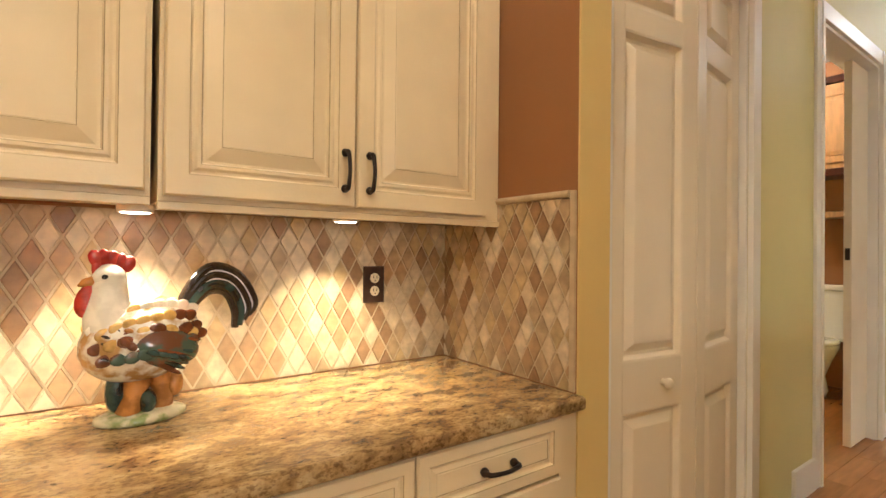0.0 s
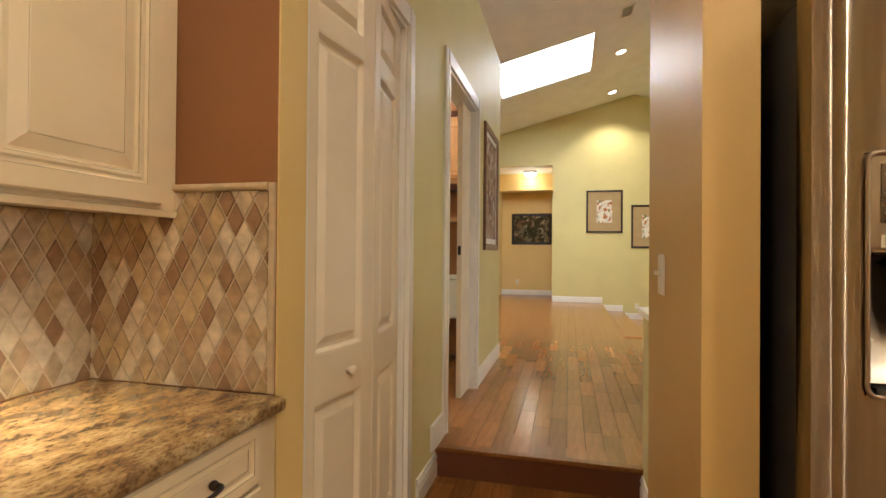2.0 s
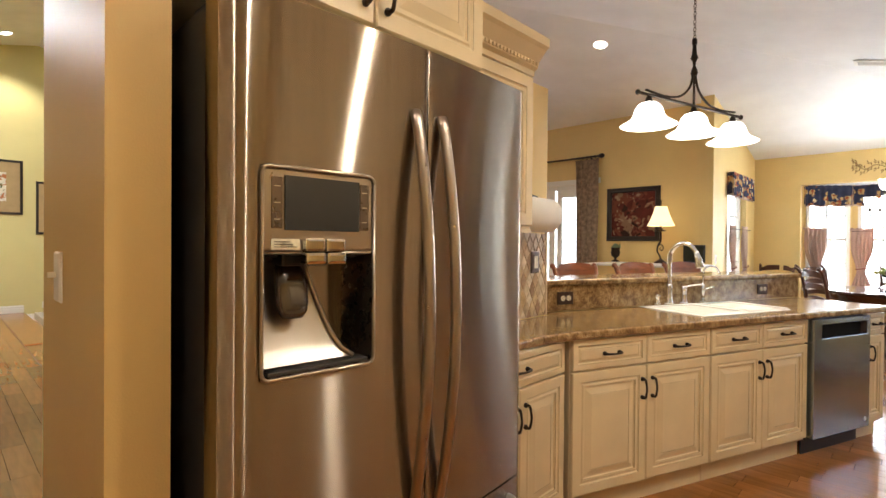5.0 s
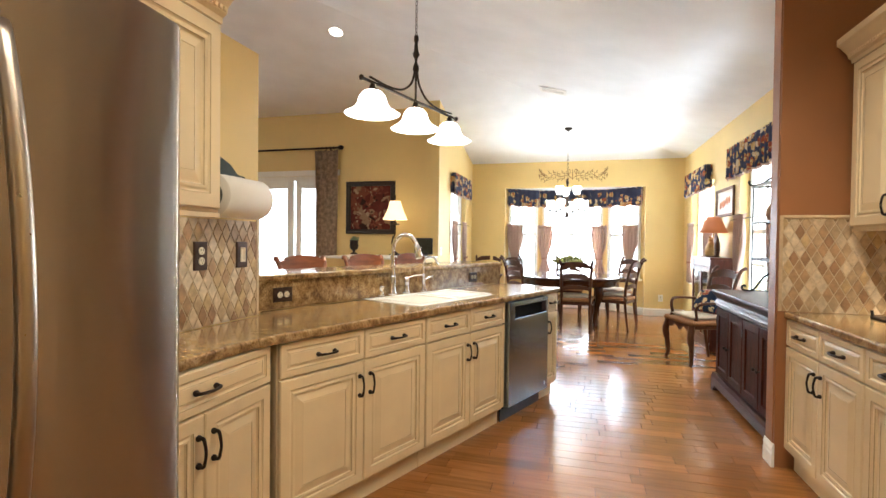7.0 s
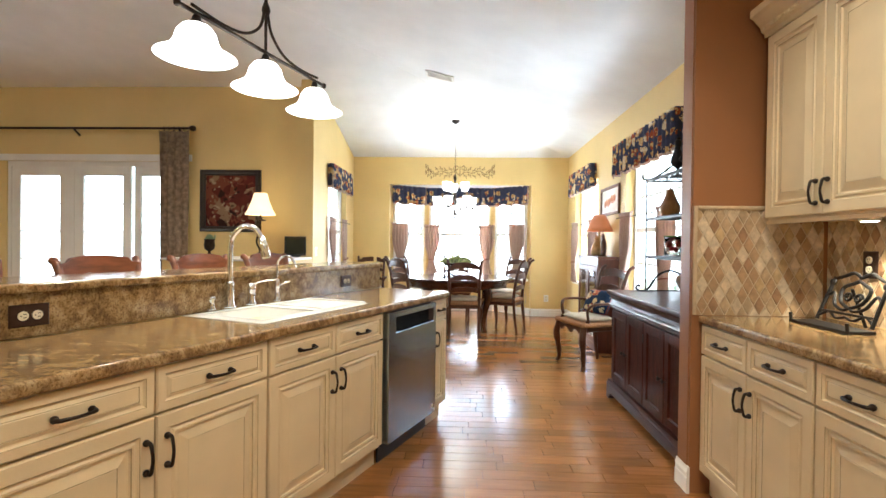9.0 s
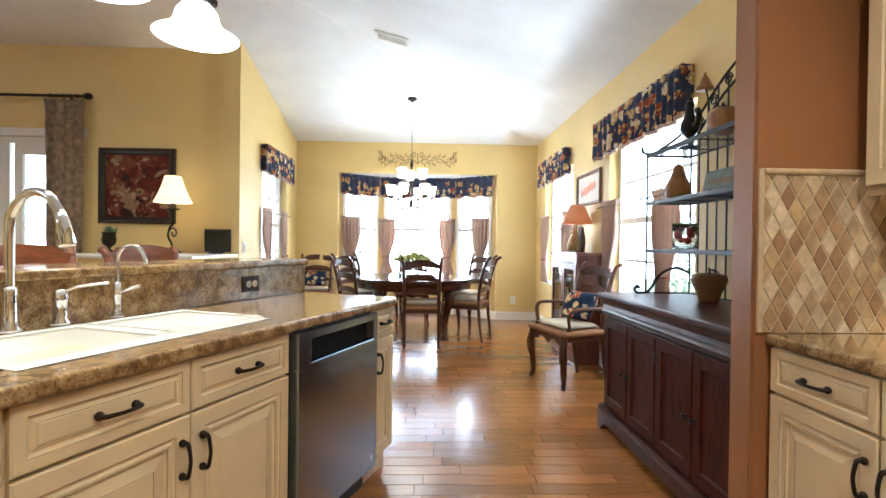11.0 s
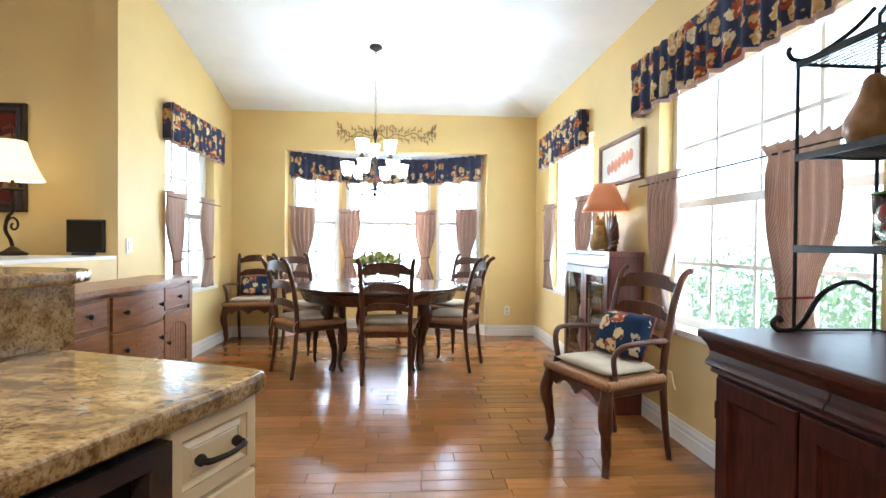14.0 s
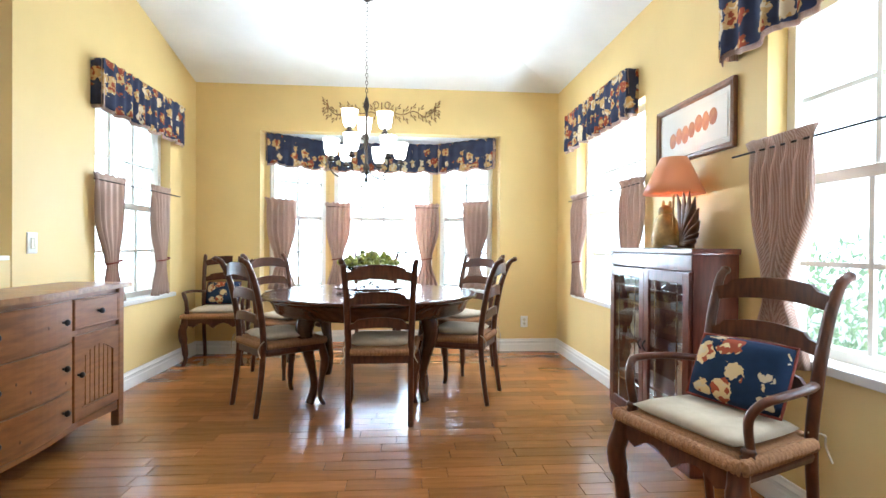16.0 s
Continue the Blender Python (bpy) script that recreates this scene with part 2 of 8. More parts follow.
PORCELAIN = mat("white porcelain", (0.82, 0.81, 0.77), 0.12, vary=0.03, coat=0.5)
MAHOGANY = mat("dark mahogany wood", (0.052, 0.013, 0.007), 0.36, vary=0.5, scale=9, bump=0.1, fine=120, stretch=(1, 6, 6), coat=0.0, spec=0.18)
MAHOGANY2 = mat("dark mahogany wood, upright grain", (0.055, 0.013, 0.007), 0.5, vary=0.5, scale=9, bump=0.1, fine=120, stretch=(6, 6, 1), spec=0.08)
WALNUT = mat("dark walnut chair wood", (0.095, 0.031, 0.013), 0.33, vary=0.5, scale=10, bump=0.06, fine=120, stretch=(5, 5, 1), spec=0.4)
TABLEW = mat("polished brown table wood", (0.075, 0.026, 0.012), 0.2, vary=0.4, scale=8, bump=0.05, fine=120, stretch=(1, 8, 1), coat=0.4)
PINE = mat("honey pine wood", (0.26, 0.10, 0.028), 0.38, vary=0.35, scale=7, bump=0.1, fine=100, stretch=(1, 1, 5))
PINETOP = mat("honey pine top", (0.34, 0.165, 0.062), 0.35, vary=0.35, scale=7, bump=0.1, fine=100, stretch=(5, 1, 5))
RUSH = mat("woven rush seat", (0.40, 0.20, 0.085), 0.8, vary=0.5, scale=60, bump=0.6, fine=180, stretch=(1, 8, 1))
CUSHION = mat("cream seat cushion", (0.56, 0.48, 0.36), 0.9, vary=0.12, scale=14, bump=0.4, fine=350, spec=0.1)
FLOORW = mat("reddish brown wood floor boards", (0.30, 0.122, 0.034), 0.2, vary=0.2, scale=4, fine=12, stretch=(1, 9, 9), piece=0.2, coat=0.0, spec=0.4)
GROUT = mat("dark joint under the boards", (0.10, 0.046, 0.022), 0.7, vary=0.3)
PANE = glass("clear window glass")
CLEAR = glass("clear glass")
NAVY = printed("navy cloth printed with hens and roosters", (0.046, 0.054, 0.10),
               [((0.55, 0.36, 0.15), 9, 0.585), ((0.30, 0.07, 0.035), 12, 0.61), ((0.66, 0.56, 0.38), 13, 0.635)], 9.5, 0.43)
PLAID = printed("fine tan and brown checked cloth", (0.70, 0.57, 0.48), [], 75, 0, check=(0.40, 0.255, 0.20))
DRAPE = mat("brown patterned drape cloth", (0.27, 0.19, 0.125), 0.85, vary=0.5, scale=16, bump=0.3, fine=200)
SHADEG = glow("lit white glass shade", (1.0, 0.93, 0.82), 5.0)
LAMPSHADE = glow("lit cream fabric shade", (1.0, 0.74, 0.42), 1.0, (0.8, 0.66, 0.42))
REDSHADE = glow("lit terracotta checked shade", (0.9, 0.32, 0.12), 0.18, (0.5, 0.18, 0.08))
LENS = glow("lit lamp lens", (1.0, 0.93, 0.8), 14)
# ground colour paled to stand in for overexposed daylight outside
SOIL = mat("ground, overexposed daylight in its colour", (0.42, 0.44, 0.37), 0.9, vary=0.25, scale=3, colour2=(0.30, 0.34, 0.24))
LEAFM = mat("green leaves", (0.13, 0.20, 0.08), 0.6, vary=0.5, scale=5, piece=0.4)

lt = LEAFM.node_tree
lt_t = lt.nodes.new("ShaderNodeBsdfTranslucent")
lt_t.inputs[0].default_value = (0.50, 0.60, 0.40, 1)
lt_m = lt.nodes.new("ShaderNodeMixShader")
lt_m.inputs[0].default_value = 0.5
lt.links.new(lt.nodes["Principled BSDF"].outputs[0], lt_m.inputs[1])
lt.links.new(lt_t.outputs[0], lt_m.inputs[2])
lt.links.new(lt_m.outputs[0], lt.nodes["Material Output"].inputs[0])

# ---- builders ----


def part(name, bm, material, parent=None, label="", smooth=False):
    me = bpy.data.meshes.new(name)
    bm.normal_update()
    bm.to_mesh(me)
    bm.free()
    for k in material if isinstance(material, (list, tuple)) else [material]:
        me.materials.append(k)
    if smooth:
        for p in me.polygons:
            p.use_smooth = True
    ob = new(name, me)
    if parent:
        ob.parent = parent
    if label:
        ob["label"] = label
    return ob


def thing(name, m, label, category, group="", kind=""):
    e = new(name)
    e.empty_display_size = 0.1
    e.matrix_world = m
    return tagged(e, label, category, group, kind)


def structure(name, bm, material, label, category):
    return tagged(part(name, bm, material), label, category, kind="structure")


def box(bm, x0, x1, y0, y1, z0, z1, bevel=0.0):
    r = bmesh.ops.create_cube(bm, size=1.0, matrix=Matrix.Translation(((x0 + x1) / 2, (y0 + y1) / 2, (z0 + z1) / 2))
                              @ Matrix.Diagonal((abs(x1 - x0), abs(y1 - y0), abs(z1 - z0), 1)))
    if bevel:
        es = list({e for v in r["verts"] for e in v.link_edges})
        bmesh.ops.bevel(bm, geom=es, offset=bevel, segments=2, affect="EDGES", profile=0.6)
    return bm


def cube(x0, x1, y0, y1, z0, z1, bevel=0.0):
    return box(bmesh.new(), x0, x1, y0, y1, z0, z1, bevel)


def lathe(profile, seg=24, centre=(0, 0, 0), bm=None, sx=1.0, sy=1.0, wave=None):
    """Turned shape from (radius, height) pairs."""
    bm = bm or bmesh.new()
    rings = []
    for r, z in profile:
        if r < 1e-5:
            rings.append([bm.verts.new((centre[0], centre[1], centre[2] + z))])
        else:
            rings.append([])
            for i in range(seg):
                a = 2 * math.pi * i / seg
                k = r * (1 + (wave(a, z) if wave else 0))
                rings[-1].append(bm.verts.new((centre[0] + sx * k * math.cos(a), centre[1] + sy * k * math.sin(a), centre[2] + z)))
    for a, b in zip(rings, rings[1:]):
        for i in range(seg):
            j = (i + 1) % seg
            if len(a) == 1 and len(b) == 1:
                continue
            if len(a) == 1:
                bm.faces.new((a[0], b[j], b[i]))
            elif len(b) == 1:
                bm.faces.new((a[i], a[j], b[0]))
            else:
                bm.faces.new((a[i], a[j], b[j], b[i]))
    for ring, flip in ((rings[0], True), (rings[-1], False)):
        if len(ring) > 2:
            bm.faces.new(ring[::-1] if flip else ring)
    return bm


def tube(points, radius, seg=8, bm=None, flat=1.0):
    """A round bar swept along points; radius is one number or one for each point."""
    bm = bm or bmesh.new()
    pts = [Vector(p) for p in points]
    rad = radius if isinstance(radius, (list, tuple)) else [radius] * len(pts)
    rings, up = [], None
    for i, p in enumerate(pts):
        d = (pts[min(i + 1, len(pts) - 1)] - pts[max(i - 1, 0)]).normalized()
        if up is None:
            up = Vector((0, 0, 1)) if abs(d.z) < 0.9 else Vector((0, 1, 0))
        side = d.cross(up).normalized()
        up = side.cross(d).normalized()
        rings.append([bm.verts.new(p + rad[i] * (math.cos(2 * math.pi * k / seg) * side + flat * math.sin(2 * math.pi * k / seg) * up)) for k in range(seg)])
    for a, b in zip(rings, rings[1:]):
        for i in range(seg):
            bm.faces.new((a[i], a[(i + 1) % seg], b[(i + 1) % seg], b[i]))
    bm.faces.new(rings[0][::-1])
    bm.faces.new(rings[-1])
    bmesh.ops.recalc_face_normals(bm, faces=bm.faces)
    return bm


def curve(points, n=8):
    """Smooth points through the given ones."""
    p = [Vector(q) for q in points]
    out = []
    for i in range(len(p) - 1):
        a, b, c, d = p[max(i - 1, 0)], p[i], p[i + 1], p[min(i + 2, len(p) - 1)]
        for k in range(n):
            t = k / n
            out.append(0.5 * ((2 * b) + (c - a) * t + (2 * a - 5 * b + 4 * c - d) * t * t + (3 * b - a - 3 * c + d) * t ** 3))
    return out + [p[-1]]


def relief(w, h, steps, x0=0.0, z0=0.0, bm=None):
    """A panel in the plane y = 0 facing -y, stepped inwards: (inset, y, material) loops."""
    bm = bm or bmesh.new()
    prev = None
    for ins, y, mi in steps:
        i = min(ins, min(w, h) / 2 - 0.004)
        loop = [bm.verts.new((x0 + a, y, z0 + c)) for a, c in ((i, i), (w - i, i), (w - i, h - i), (i, h - i))]
        if prev:
            for k in range(4):
                f = bm.faces.new((prev[k], prev[(k + 1) % 4], loop[(k + 1) % 4], loop[k]))
                f.material_index = mi
        prev = loop
    bm.faces.new(prev)
    return bm


def slab(poly, z0, z1, bevel=0.012, hole=None):
    """A flat slab over a plan outline (counter-clockwise), edges eased; hole: a clockwise outline cut out of it."""
    bm = bmesh.new()
    outer = len(poly)
    if hole:
        k = min(range(outer), key=lambda i: (poly[i][0] - hole[0][0]) ** 2 + (poly[i][1] - hole[0][1]) ** 2)
        poly = poly[:k + 1] + list(hole) + [hole[0]] + poly[k:]
        keep = {(round(x, 5), round(y, 5)) for x, y in hole}
    else:
        keep = set()
    vs = [bm.verts.new((x, y, z0)) for x, y in poly]
    f = bm.faces.new(vs)
    r = bmesh.ops.extrude_face_region(bm, geom=[f])
    for v in r["geom"]:
        if isinstance(v, bmesh.types.BMVert):
            v.co.z = z1
    bmesh.ops.recalc_face_normals(bm, faces=bm.faces)
    if bevel:
        es = [e for e in bm.edges if abs(e.verts[0].co.z - e.verts[1].co.z) < 1e-6
              and not any((round(v.co.x, 5), round(v.co.y, 5)) in keep for v in e.verts)]
        bmesh.ops.bevel(bm, geom=es, offset=bevel, segments=3, affect="EDGES", profile=0.5)
    return bm


def wall(name, axis, at, thick, lo, hi, z0, z1, material, label, openings=()):
    """A wall on x = at or y = at, thickness towards +axis if thick > 0; openings (lo, hi, z0, z1) go through."""
    bm = bmesh.new()
    cuts = sorted({lo, hi, *[o[0] for o in openings], *[o[1] for o in openings]})
    for a, b in zip(cuts, cuts[1:]):
        spans, here = [(z0, z1)], [o for o in openings if o[0] <= a + 1e-6 and o[1] >= b - 1e-6]
        for o in here:
            spans = [q for s in spans for q in ((s[0], min(s[1], o[2])), (max(s[0], o[3]), s[1])) if q[1] - q[0] > 1e-4]
        for s in spans:
            if axis == "x":
                box(bm, at, at + thick, a, b, *s)
            else:
                box(bm, a, b, at, at + thick, *s)
    return structure(name, bm, material, label, "wall")


# ---- structure ----
U, N = Vector((-0.3665, -0.9304, 0)), Vector((-0.9304, 0.3665, 0))


def pen(s, c):
    """Plan point at s along the peninsula and c towards the kitchen."""
    p = s * U + c * N
    return p.x, p.y


structure("ground", cube(-60, 60, -70, 60, -0.6, -0.4), SOIL, "pale sunlit ground reaching the horizon", "ground")
structure("floor", cube(-1.72, 2.786, -11.4, 2.6, -0.12, -0.012), GROUT, "dark joints under the wood boards", "floor")
structure("floor_living", cube(2.786, 8.2, -9.0, -1.06, -0.13, -0.012), FLOORW, "brown wood living room floor", "floor")
structure("floor_hall", cube(2.79, 14.5, -1.5, 2.6, -0.12, 0.158), GROUT, "dark joints under the hall boards", "floor")
structure("floor_step", cube(8.2, 12.0, -1.95, -1.5, -0.3, 0.0), FLOORW, "wood step down from the hall", "floor")
structure("floor_sunken", cube(8.2, 12.0, -3.5, -1.95, -0.35, -0.17), FLOORW, "lower wood floor beside the hall", "floor")

RWIN1, RWIN2 = (-10.05, -8.68, 0.68, 2.2), (-7.52, -5.98, 0.68, 2.2)
LWIN = (-10.09, -8.99, 0.69, 2.2)
wall("wall_west", "x", -1.70, -0.20, -10.9, 2.6, 0, 3.2, YELLOW, "warm yellow painted wall with windows", [RWIN1, RWIN2])
wall("wall_south", "y", -10.64, -0.16, -1.9, 2.33, 0, 3.2, YELLOW, "warm yellow end wall with a bay window", [(-1.06, 1.48, 0, 2.335)])
wall("wall_dining_east", "x", 2.13, 0.17, -10.8, -8.26, 0, 4.2, YELLOW, "pale yellow painted wall with a window", [LWIN])
wall("wall_living", "y", -8.43, -0.16, 2.3, 8.3, -0.1, 4.2, YELLOW, "yellow living room wall with glazed doors", [(3.95, 6.50, 0, 2.35)])
wall("wall_living_east", "x", 8.2, 0.15, -9, -3.5, -0.2, 5.2, YELLOW, "yellow living room side wall")
wall("wall_north", "y", 0.612, 0.15, -1.9, 1.15, 0, 5.2, ORANGE, "terracotta orange kitchen wall")
wall("wall_return", "x", 1.15, 0.10, 0.0, 0.762, 0, 5.2, ORANGE, "orange return wall beside the counter")
wall("wall_hall", "y", 0.0, 0.14, 1.25, 5.43, 0, 3.40, GREENISH, "pale green-yellow hall wall with two doorways",
     [(1.29, 2.20, 0, 2.36), (3.0, 4.02, 0.0, 2.50)])
wall("wall_fridge", "y", -1.02, -0.11, 1.16, 1.86, 0, 5.2, YELLOW_SHADED, "yellow wall end beside the fridge")
wall("wall_hall_low", "y", -1.13, -0.08, 1.86, 2.79, 0, 0.98, GREENISH, "low yellow wall beside the step")
wall("wall_tile", "x", 1.645, 0.12, -3.27, -1.13, 0, 2.22, YELLOW, "yellow wall behind the short counter")
wall("wall_stub", "y", -4.41, -0.12, -1.70, -1.03, 0, 3.4, ORANGE, "terracotta orange wall stub beside the counter")
wall("wall_hall_end", "x", 11.9, 0.15, -9, -0.365, -0.4, 6, GREENISH, "pale green-yellow hall end wall")
wall("wall_hall_header", "x", 11.9, 0.15, -0.365, 4, 3.40, 6, GREENISH, "wall above the hall alcove")
wall("wall_alcove", "x", 13.6, 0.1, -0.6, 4, 0, 3.6, YELLOW, "shaded alcove wall with a painting")
wall("wall_alcove_side", "y", -0.365, -0.1, 12.05, 13.6, 0, 3.6, YELLOW, "alcove side wall")
wall("wall_alcove_far", "y", 1.05, 0.1, 12.05, 13.6, 0, 3.6, YELLOW, "alcove side wall")
structure("ceiling_alcove", cube(11.95, 13.7, -0.5, 1.2, 3.4, 3.5), CEIL, "white alcove ceiling", "ceiling")
wall("wall_far_north", "y", 2.5, 0.15, 1.0, 14, 0, 5.5, GREENISH, "plain wall beyond the hall")
wall("wall_kitchen_back", "y", 2.5, 0.12, -1.9, 1.1, 0, 5, ORANGE, "plain wall behind the kitchen")
wall("wall_living_north", "y", -3.5, 0.1, 8.2, 12, -0.4, 6, GREENISH, "plain wall closing the living room")
structure("wall_corner", cube(1.152, 1.29, -0.005, 0.0, 0, 3.6), YELLOW, "yellow painted wall corner", "wall")
structure("wall_stub_end", cube(-1.03, -1.025, -4.53, -4.425, 0, 3.4), ORANGE, "orange painted end of the wall stub", "wall")
structure("wall_stub_back", cube(-1.70, -1.03, -4.535, -4.53, 0, 3.4), YELLOW, "yellow back of the wall stub", "wall")
structure("wall_fridge_end", cube(1.154, 1.16, -1.13, -1.02, 0, 4.0), YELLOW_SHADED, "yellow wall end beside the fridge, shade in its colour", "wall")
# bay recess
bm = bmesh.new()
for (ax, ay), (bx, by) in (((1.48, -10.8), (0.86, -11.25)), ((0.86, -11.25), (-0.42, -11.25)), ((-0.42, -11.25), (-1.06, -10.8))):
    d = Vector((bx - ax, by - ay, 0))
    L = d.length
    d.normalize()
    o = Vector((d.y, -d.x, 0)) * 0.12
    if o.y > 0:
        o = -o
    for a, b, z0, z1 in ((0, L, -0.1, 0.64), (0, L, 2.26, 2.45), (0, 0.06, 0.64, 2.26), (L - 0.06, L, 0.64, 2.26)):
        p, q = Vector((ax, ay, 0)) + d * a, Vector((ax, ay, 0)) + d * b
        vs = [bm.verts.new((v.x, v.y, z)) for z in (z0, z1) for v in (p, q, q + o, p + o)]
        for f in ((0, 1, 2, 3), (4, 5, 6, 7), (0, 1, 5, 4), (1, 2, 6, 5), (2, 3, 7, 6), (3, 0, 4, 7)):
            bm.faces.new([vs[k] for k in f])
bmesh.ops.recalc_face_normals(bm, faces=bm.faces)
structure("wall_bay", bm, YELLOW, "yellow wall of the bay window", "wall")
structure("ceiling_bay", slab([(1.5, -10.78), (-1.08, -10.78), (-0.45, -11.4), (0.9, -11.4)][::-1], 2.335, 2.42, 0), CEIL, "white ceiling of the bay", "ceiling")

# hipped ceiling over everything, with a skylight hole above the hall
bm = bmesh.new()


def roof(x, y):
    return min(2.815 + 0.25 * (y + 10.64), 2.82 + 0.25 * (x + 1.70), 4.40 - 0.25 * y)


SKY0, SKY1 = (7.82, 9.44), (-1.11, 0.5)
polys = [[(-1.9, -10.84), (6.93, -2.15), (2.06, 2.7), (-1.9, 2.7)], [(-1.9, -10.84), (14, -10.84), (14, -2.15), (6.93, -2.15)],
         [(6.93, -2.15), (SKY0[0], -2.15), (SKY0[0], 2.7), (2.06, 2.7)], [(SKY0[0], -2.15), (SKY0[1], -2.15), (SKY0[1], SKY1[0]), (SKY0[0], SKY1[0])],
         [(SKY0[0], SKY1[1]), (SKY0[1], SKY1[1]), (SKY0[1], 2.7), (SKY0[0], 2.7)], [(SKY0[1], -2.15), (14, -2.15), (14, 2.7), (SKY0[1], 2.7)]]
for p in polys:
    lo = [bm.verts.new((x, y, roof(x, y))) for x, y in p]
    hi = [bm.verts.new((x, y, roof(x, y) + 0.12)) for x, y in p]
    bm.faces.new(lo[::-1])
    bm.faces.new(hi)
    for i in range(4):
        bm.faces.new((lo[i], lo[(i + 1) % 4], hi[(i + 1) % 4], hi[i]))
bmesh.ops.recalc_face_normals(bm, faces=bm.faces)
structure("ceiling", bm, CEIL, "white textured vaulted ceiling", "ceiling")
bm = bmesh.new()
sk = [(SKY0[0], SKY1[0]), (SKY0[1], SKY1[0]), (SKY0[1], SKY1[1]), (SKY0[0], SKY1[1])]
lo, hi = [bm.verts.new((x, y, roof(x, y) + 0.02)) for x, y in sk], [bm.verts.new((x, y, roof(x, y) + 0.05)) for x, y in sk]
bm.faces.new(lo[::-1])
bm.faces.new(hi)
for i in range(4):
    bm.faces.new((lo[i], lo[(i + 1) % 4], hi[(i + 1) % 4], hi[i]))
# panel glows by itself, in place of sky light coming down the opening
structure("window_skylight", bm, glow("glowing skylight panel", (0.93, 0.97, 1.0), 4.0), "bright white skylight panel", "skylight")

# ---- kitchen: cabinets ----
DOOR = [(0, 0, 0), (0, -0.016, 0), (0.004, -0.021, 0), (0.047, -0.021, 0), (0.0486, -0.019, 1), (0.053, -0.014, 0), (0.058, -0.014, 0), (0.064, -0.018, 0),
        (0.071, -0.018, 0), (0.073, -0.015, 1), (0.076, -0.009, 0), (0.082, -0.009, 0), (0.113, -0.018, 0), (0.1148, -0.0165, 1), (0.117, -0.0175, 0)]
DRAWER = [(0, 0, 0), (0, -0.016, 0), (0.004, -0.021, 0), (0.028, -0.021, 0), (0.0298, -0.019, 1), (0.034, -0.013, 0), (0.038, -0.012, 0), (0.048, -0.017, 0),
          (0.0498, -0.0155, 1), (0.052, -0.017, 0)]


def pull(parent, x, z, upright, length=0.092):
    """A bowed dark bronze pull on two feet, at its middle."""
    h = length / 2
    pts = curve([(-h, -0.024, 0), (-h, -0.045, 0), (-h * 0.5, -0.053, 0), (0, -0.056, 0), (h * 0.5, -0.053, 0), (h, -0.045, 0), (h, -0.024, 0)], 5)
    if upright:
        pts = [Vector((p.z, p.y, p.x)) for p in pts]
    n = len(pts)
    bm = tube([p + Vector((x, 0, z)) for p in pts], [0.0075 - 0.0025 * math.sin(math.pi * i / (n - 1)) for i in range(n)], 8)
    for s in (-h, h):
        bmesh.ops.create_uvsphere(bm, u_segments=8, v_segments=6, radius=0.011, matrix=Matrix.Translation((x + (0 if upright else s), -0.027, z + (s if upright else 0))))
    return part("handle", bm, IRON, parent, "dark bronze bow handle", True)


def front(kind, cab, x, z, w, h, handle):
    """A door or drawer front on a cabinet; handle: None, 'mid', 'lt', 'rt', 'lb', 'rb' (side, top or bottom)."""
    d = part(kind, relief(w, h, DOOR if kind == "cabinet_door" else DRAWER, x, z), [CREAM, GLAZE], cab)
    if handle == "mid":
        pull(d, x + w / 2, z + h / 2, False)
    elif handle:
        pull(d, x + (0.032 if handle[0] == "l" else w - 0.032), z + (h - 0.115 if handle[1] == "t" else 0.092), True)


def base_cabinet(m, w, fronts, label, group, depth=0.6, kick=True):
    c = thing("base_cabinet", m, label, "cabinet", group)
    part("body", cube(0.001, w - 0.001, 0.001, depth, 0.105, 0.872, 0.002), CREAM, c)
    if kick:
        part("toe_kick", cube(0.002, w - 0.002, 0.035, depth, 0, 0.104), CREAM, c)
    for f in fronts:
        front(f[0], c, *f[1:])
    return c


def two_door(w):
    h = w / 2
    return [("drawer_front", 0.006, 0.722, h - 0.009, 0.146, "mid"), ("drawer_front", h + 0.003, 0.722, h - 0.009, 0.146, "mid"),
            ("cabinet_door", 0.006, 0.125, h - 0.009, 0.588, "rt"), ("cabinet_door", h + 0.003, 0.125, h - 0.009, 0.588, "lt")]


def wide_drawer(w):
    h = w / 2
    return [("drawer_front", 0.006, 0.722, w - 0.012, 0.146, "mid"),
            ("cabinet_door", 0.006, 0.125, h - 0.009, 0.588, "rt"), ("cabinet_door", h + 0.003, 0.125, h - 0.009, 0.588, "lt")]


def pen_m(s, c=-2.25):
    x, y = pen(s, c)
    return pose(x, y, 0, 0, 0, -111.5)


GP = "base cabinets along the peninsula"
base_cabinet(pen_m(2.225), 0.955, two_door(0.955), "cream glazed base cabinet with two drawers over two doors", GP)
base_cabinet(pen_m(3.182), 0.89, two_door(0.89), "cream glazed sink cabinet with false drawer fronts over doors", GP)
base_cabinet(pen_m(4.732), 0.232, [("drawer_front", 0.006, 0.722, 0.220, 0.146, "mid"), ("cabinet_door", 0.006, 0.125, 0.220, 0.588, "lt")],
             "narrow cream end cabinet beside the dishwasher", GP)
GL = "base cabinets beside the fridge"
base_cabinet(pose(1.30, -2.13, 0, 0, 0, -90), 0.735, wide_drawer(0.735), "cream base cabinet beside the stainless fridge", GL, depth=0.31)
GR = "base cabinets under the bookstand counter"
for i in range(4):
    base_cabinet(pose(-1.095, -4.40 + 0.81 * i, 0, 0, 0, 90), 0.81, two_door(0.81), "cream glazed base cabinet with two drawers over two doors", GR)
GN = "base cabinets under the rooster counter"
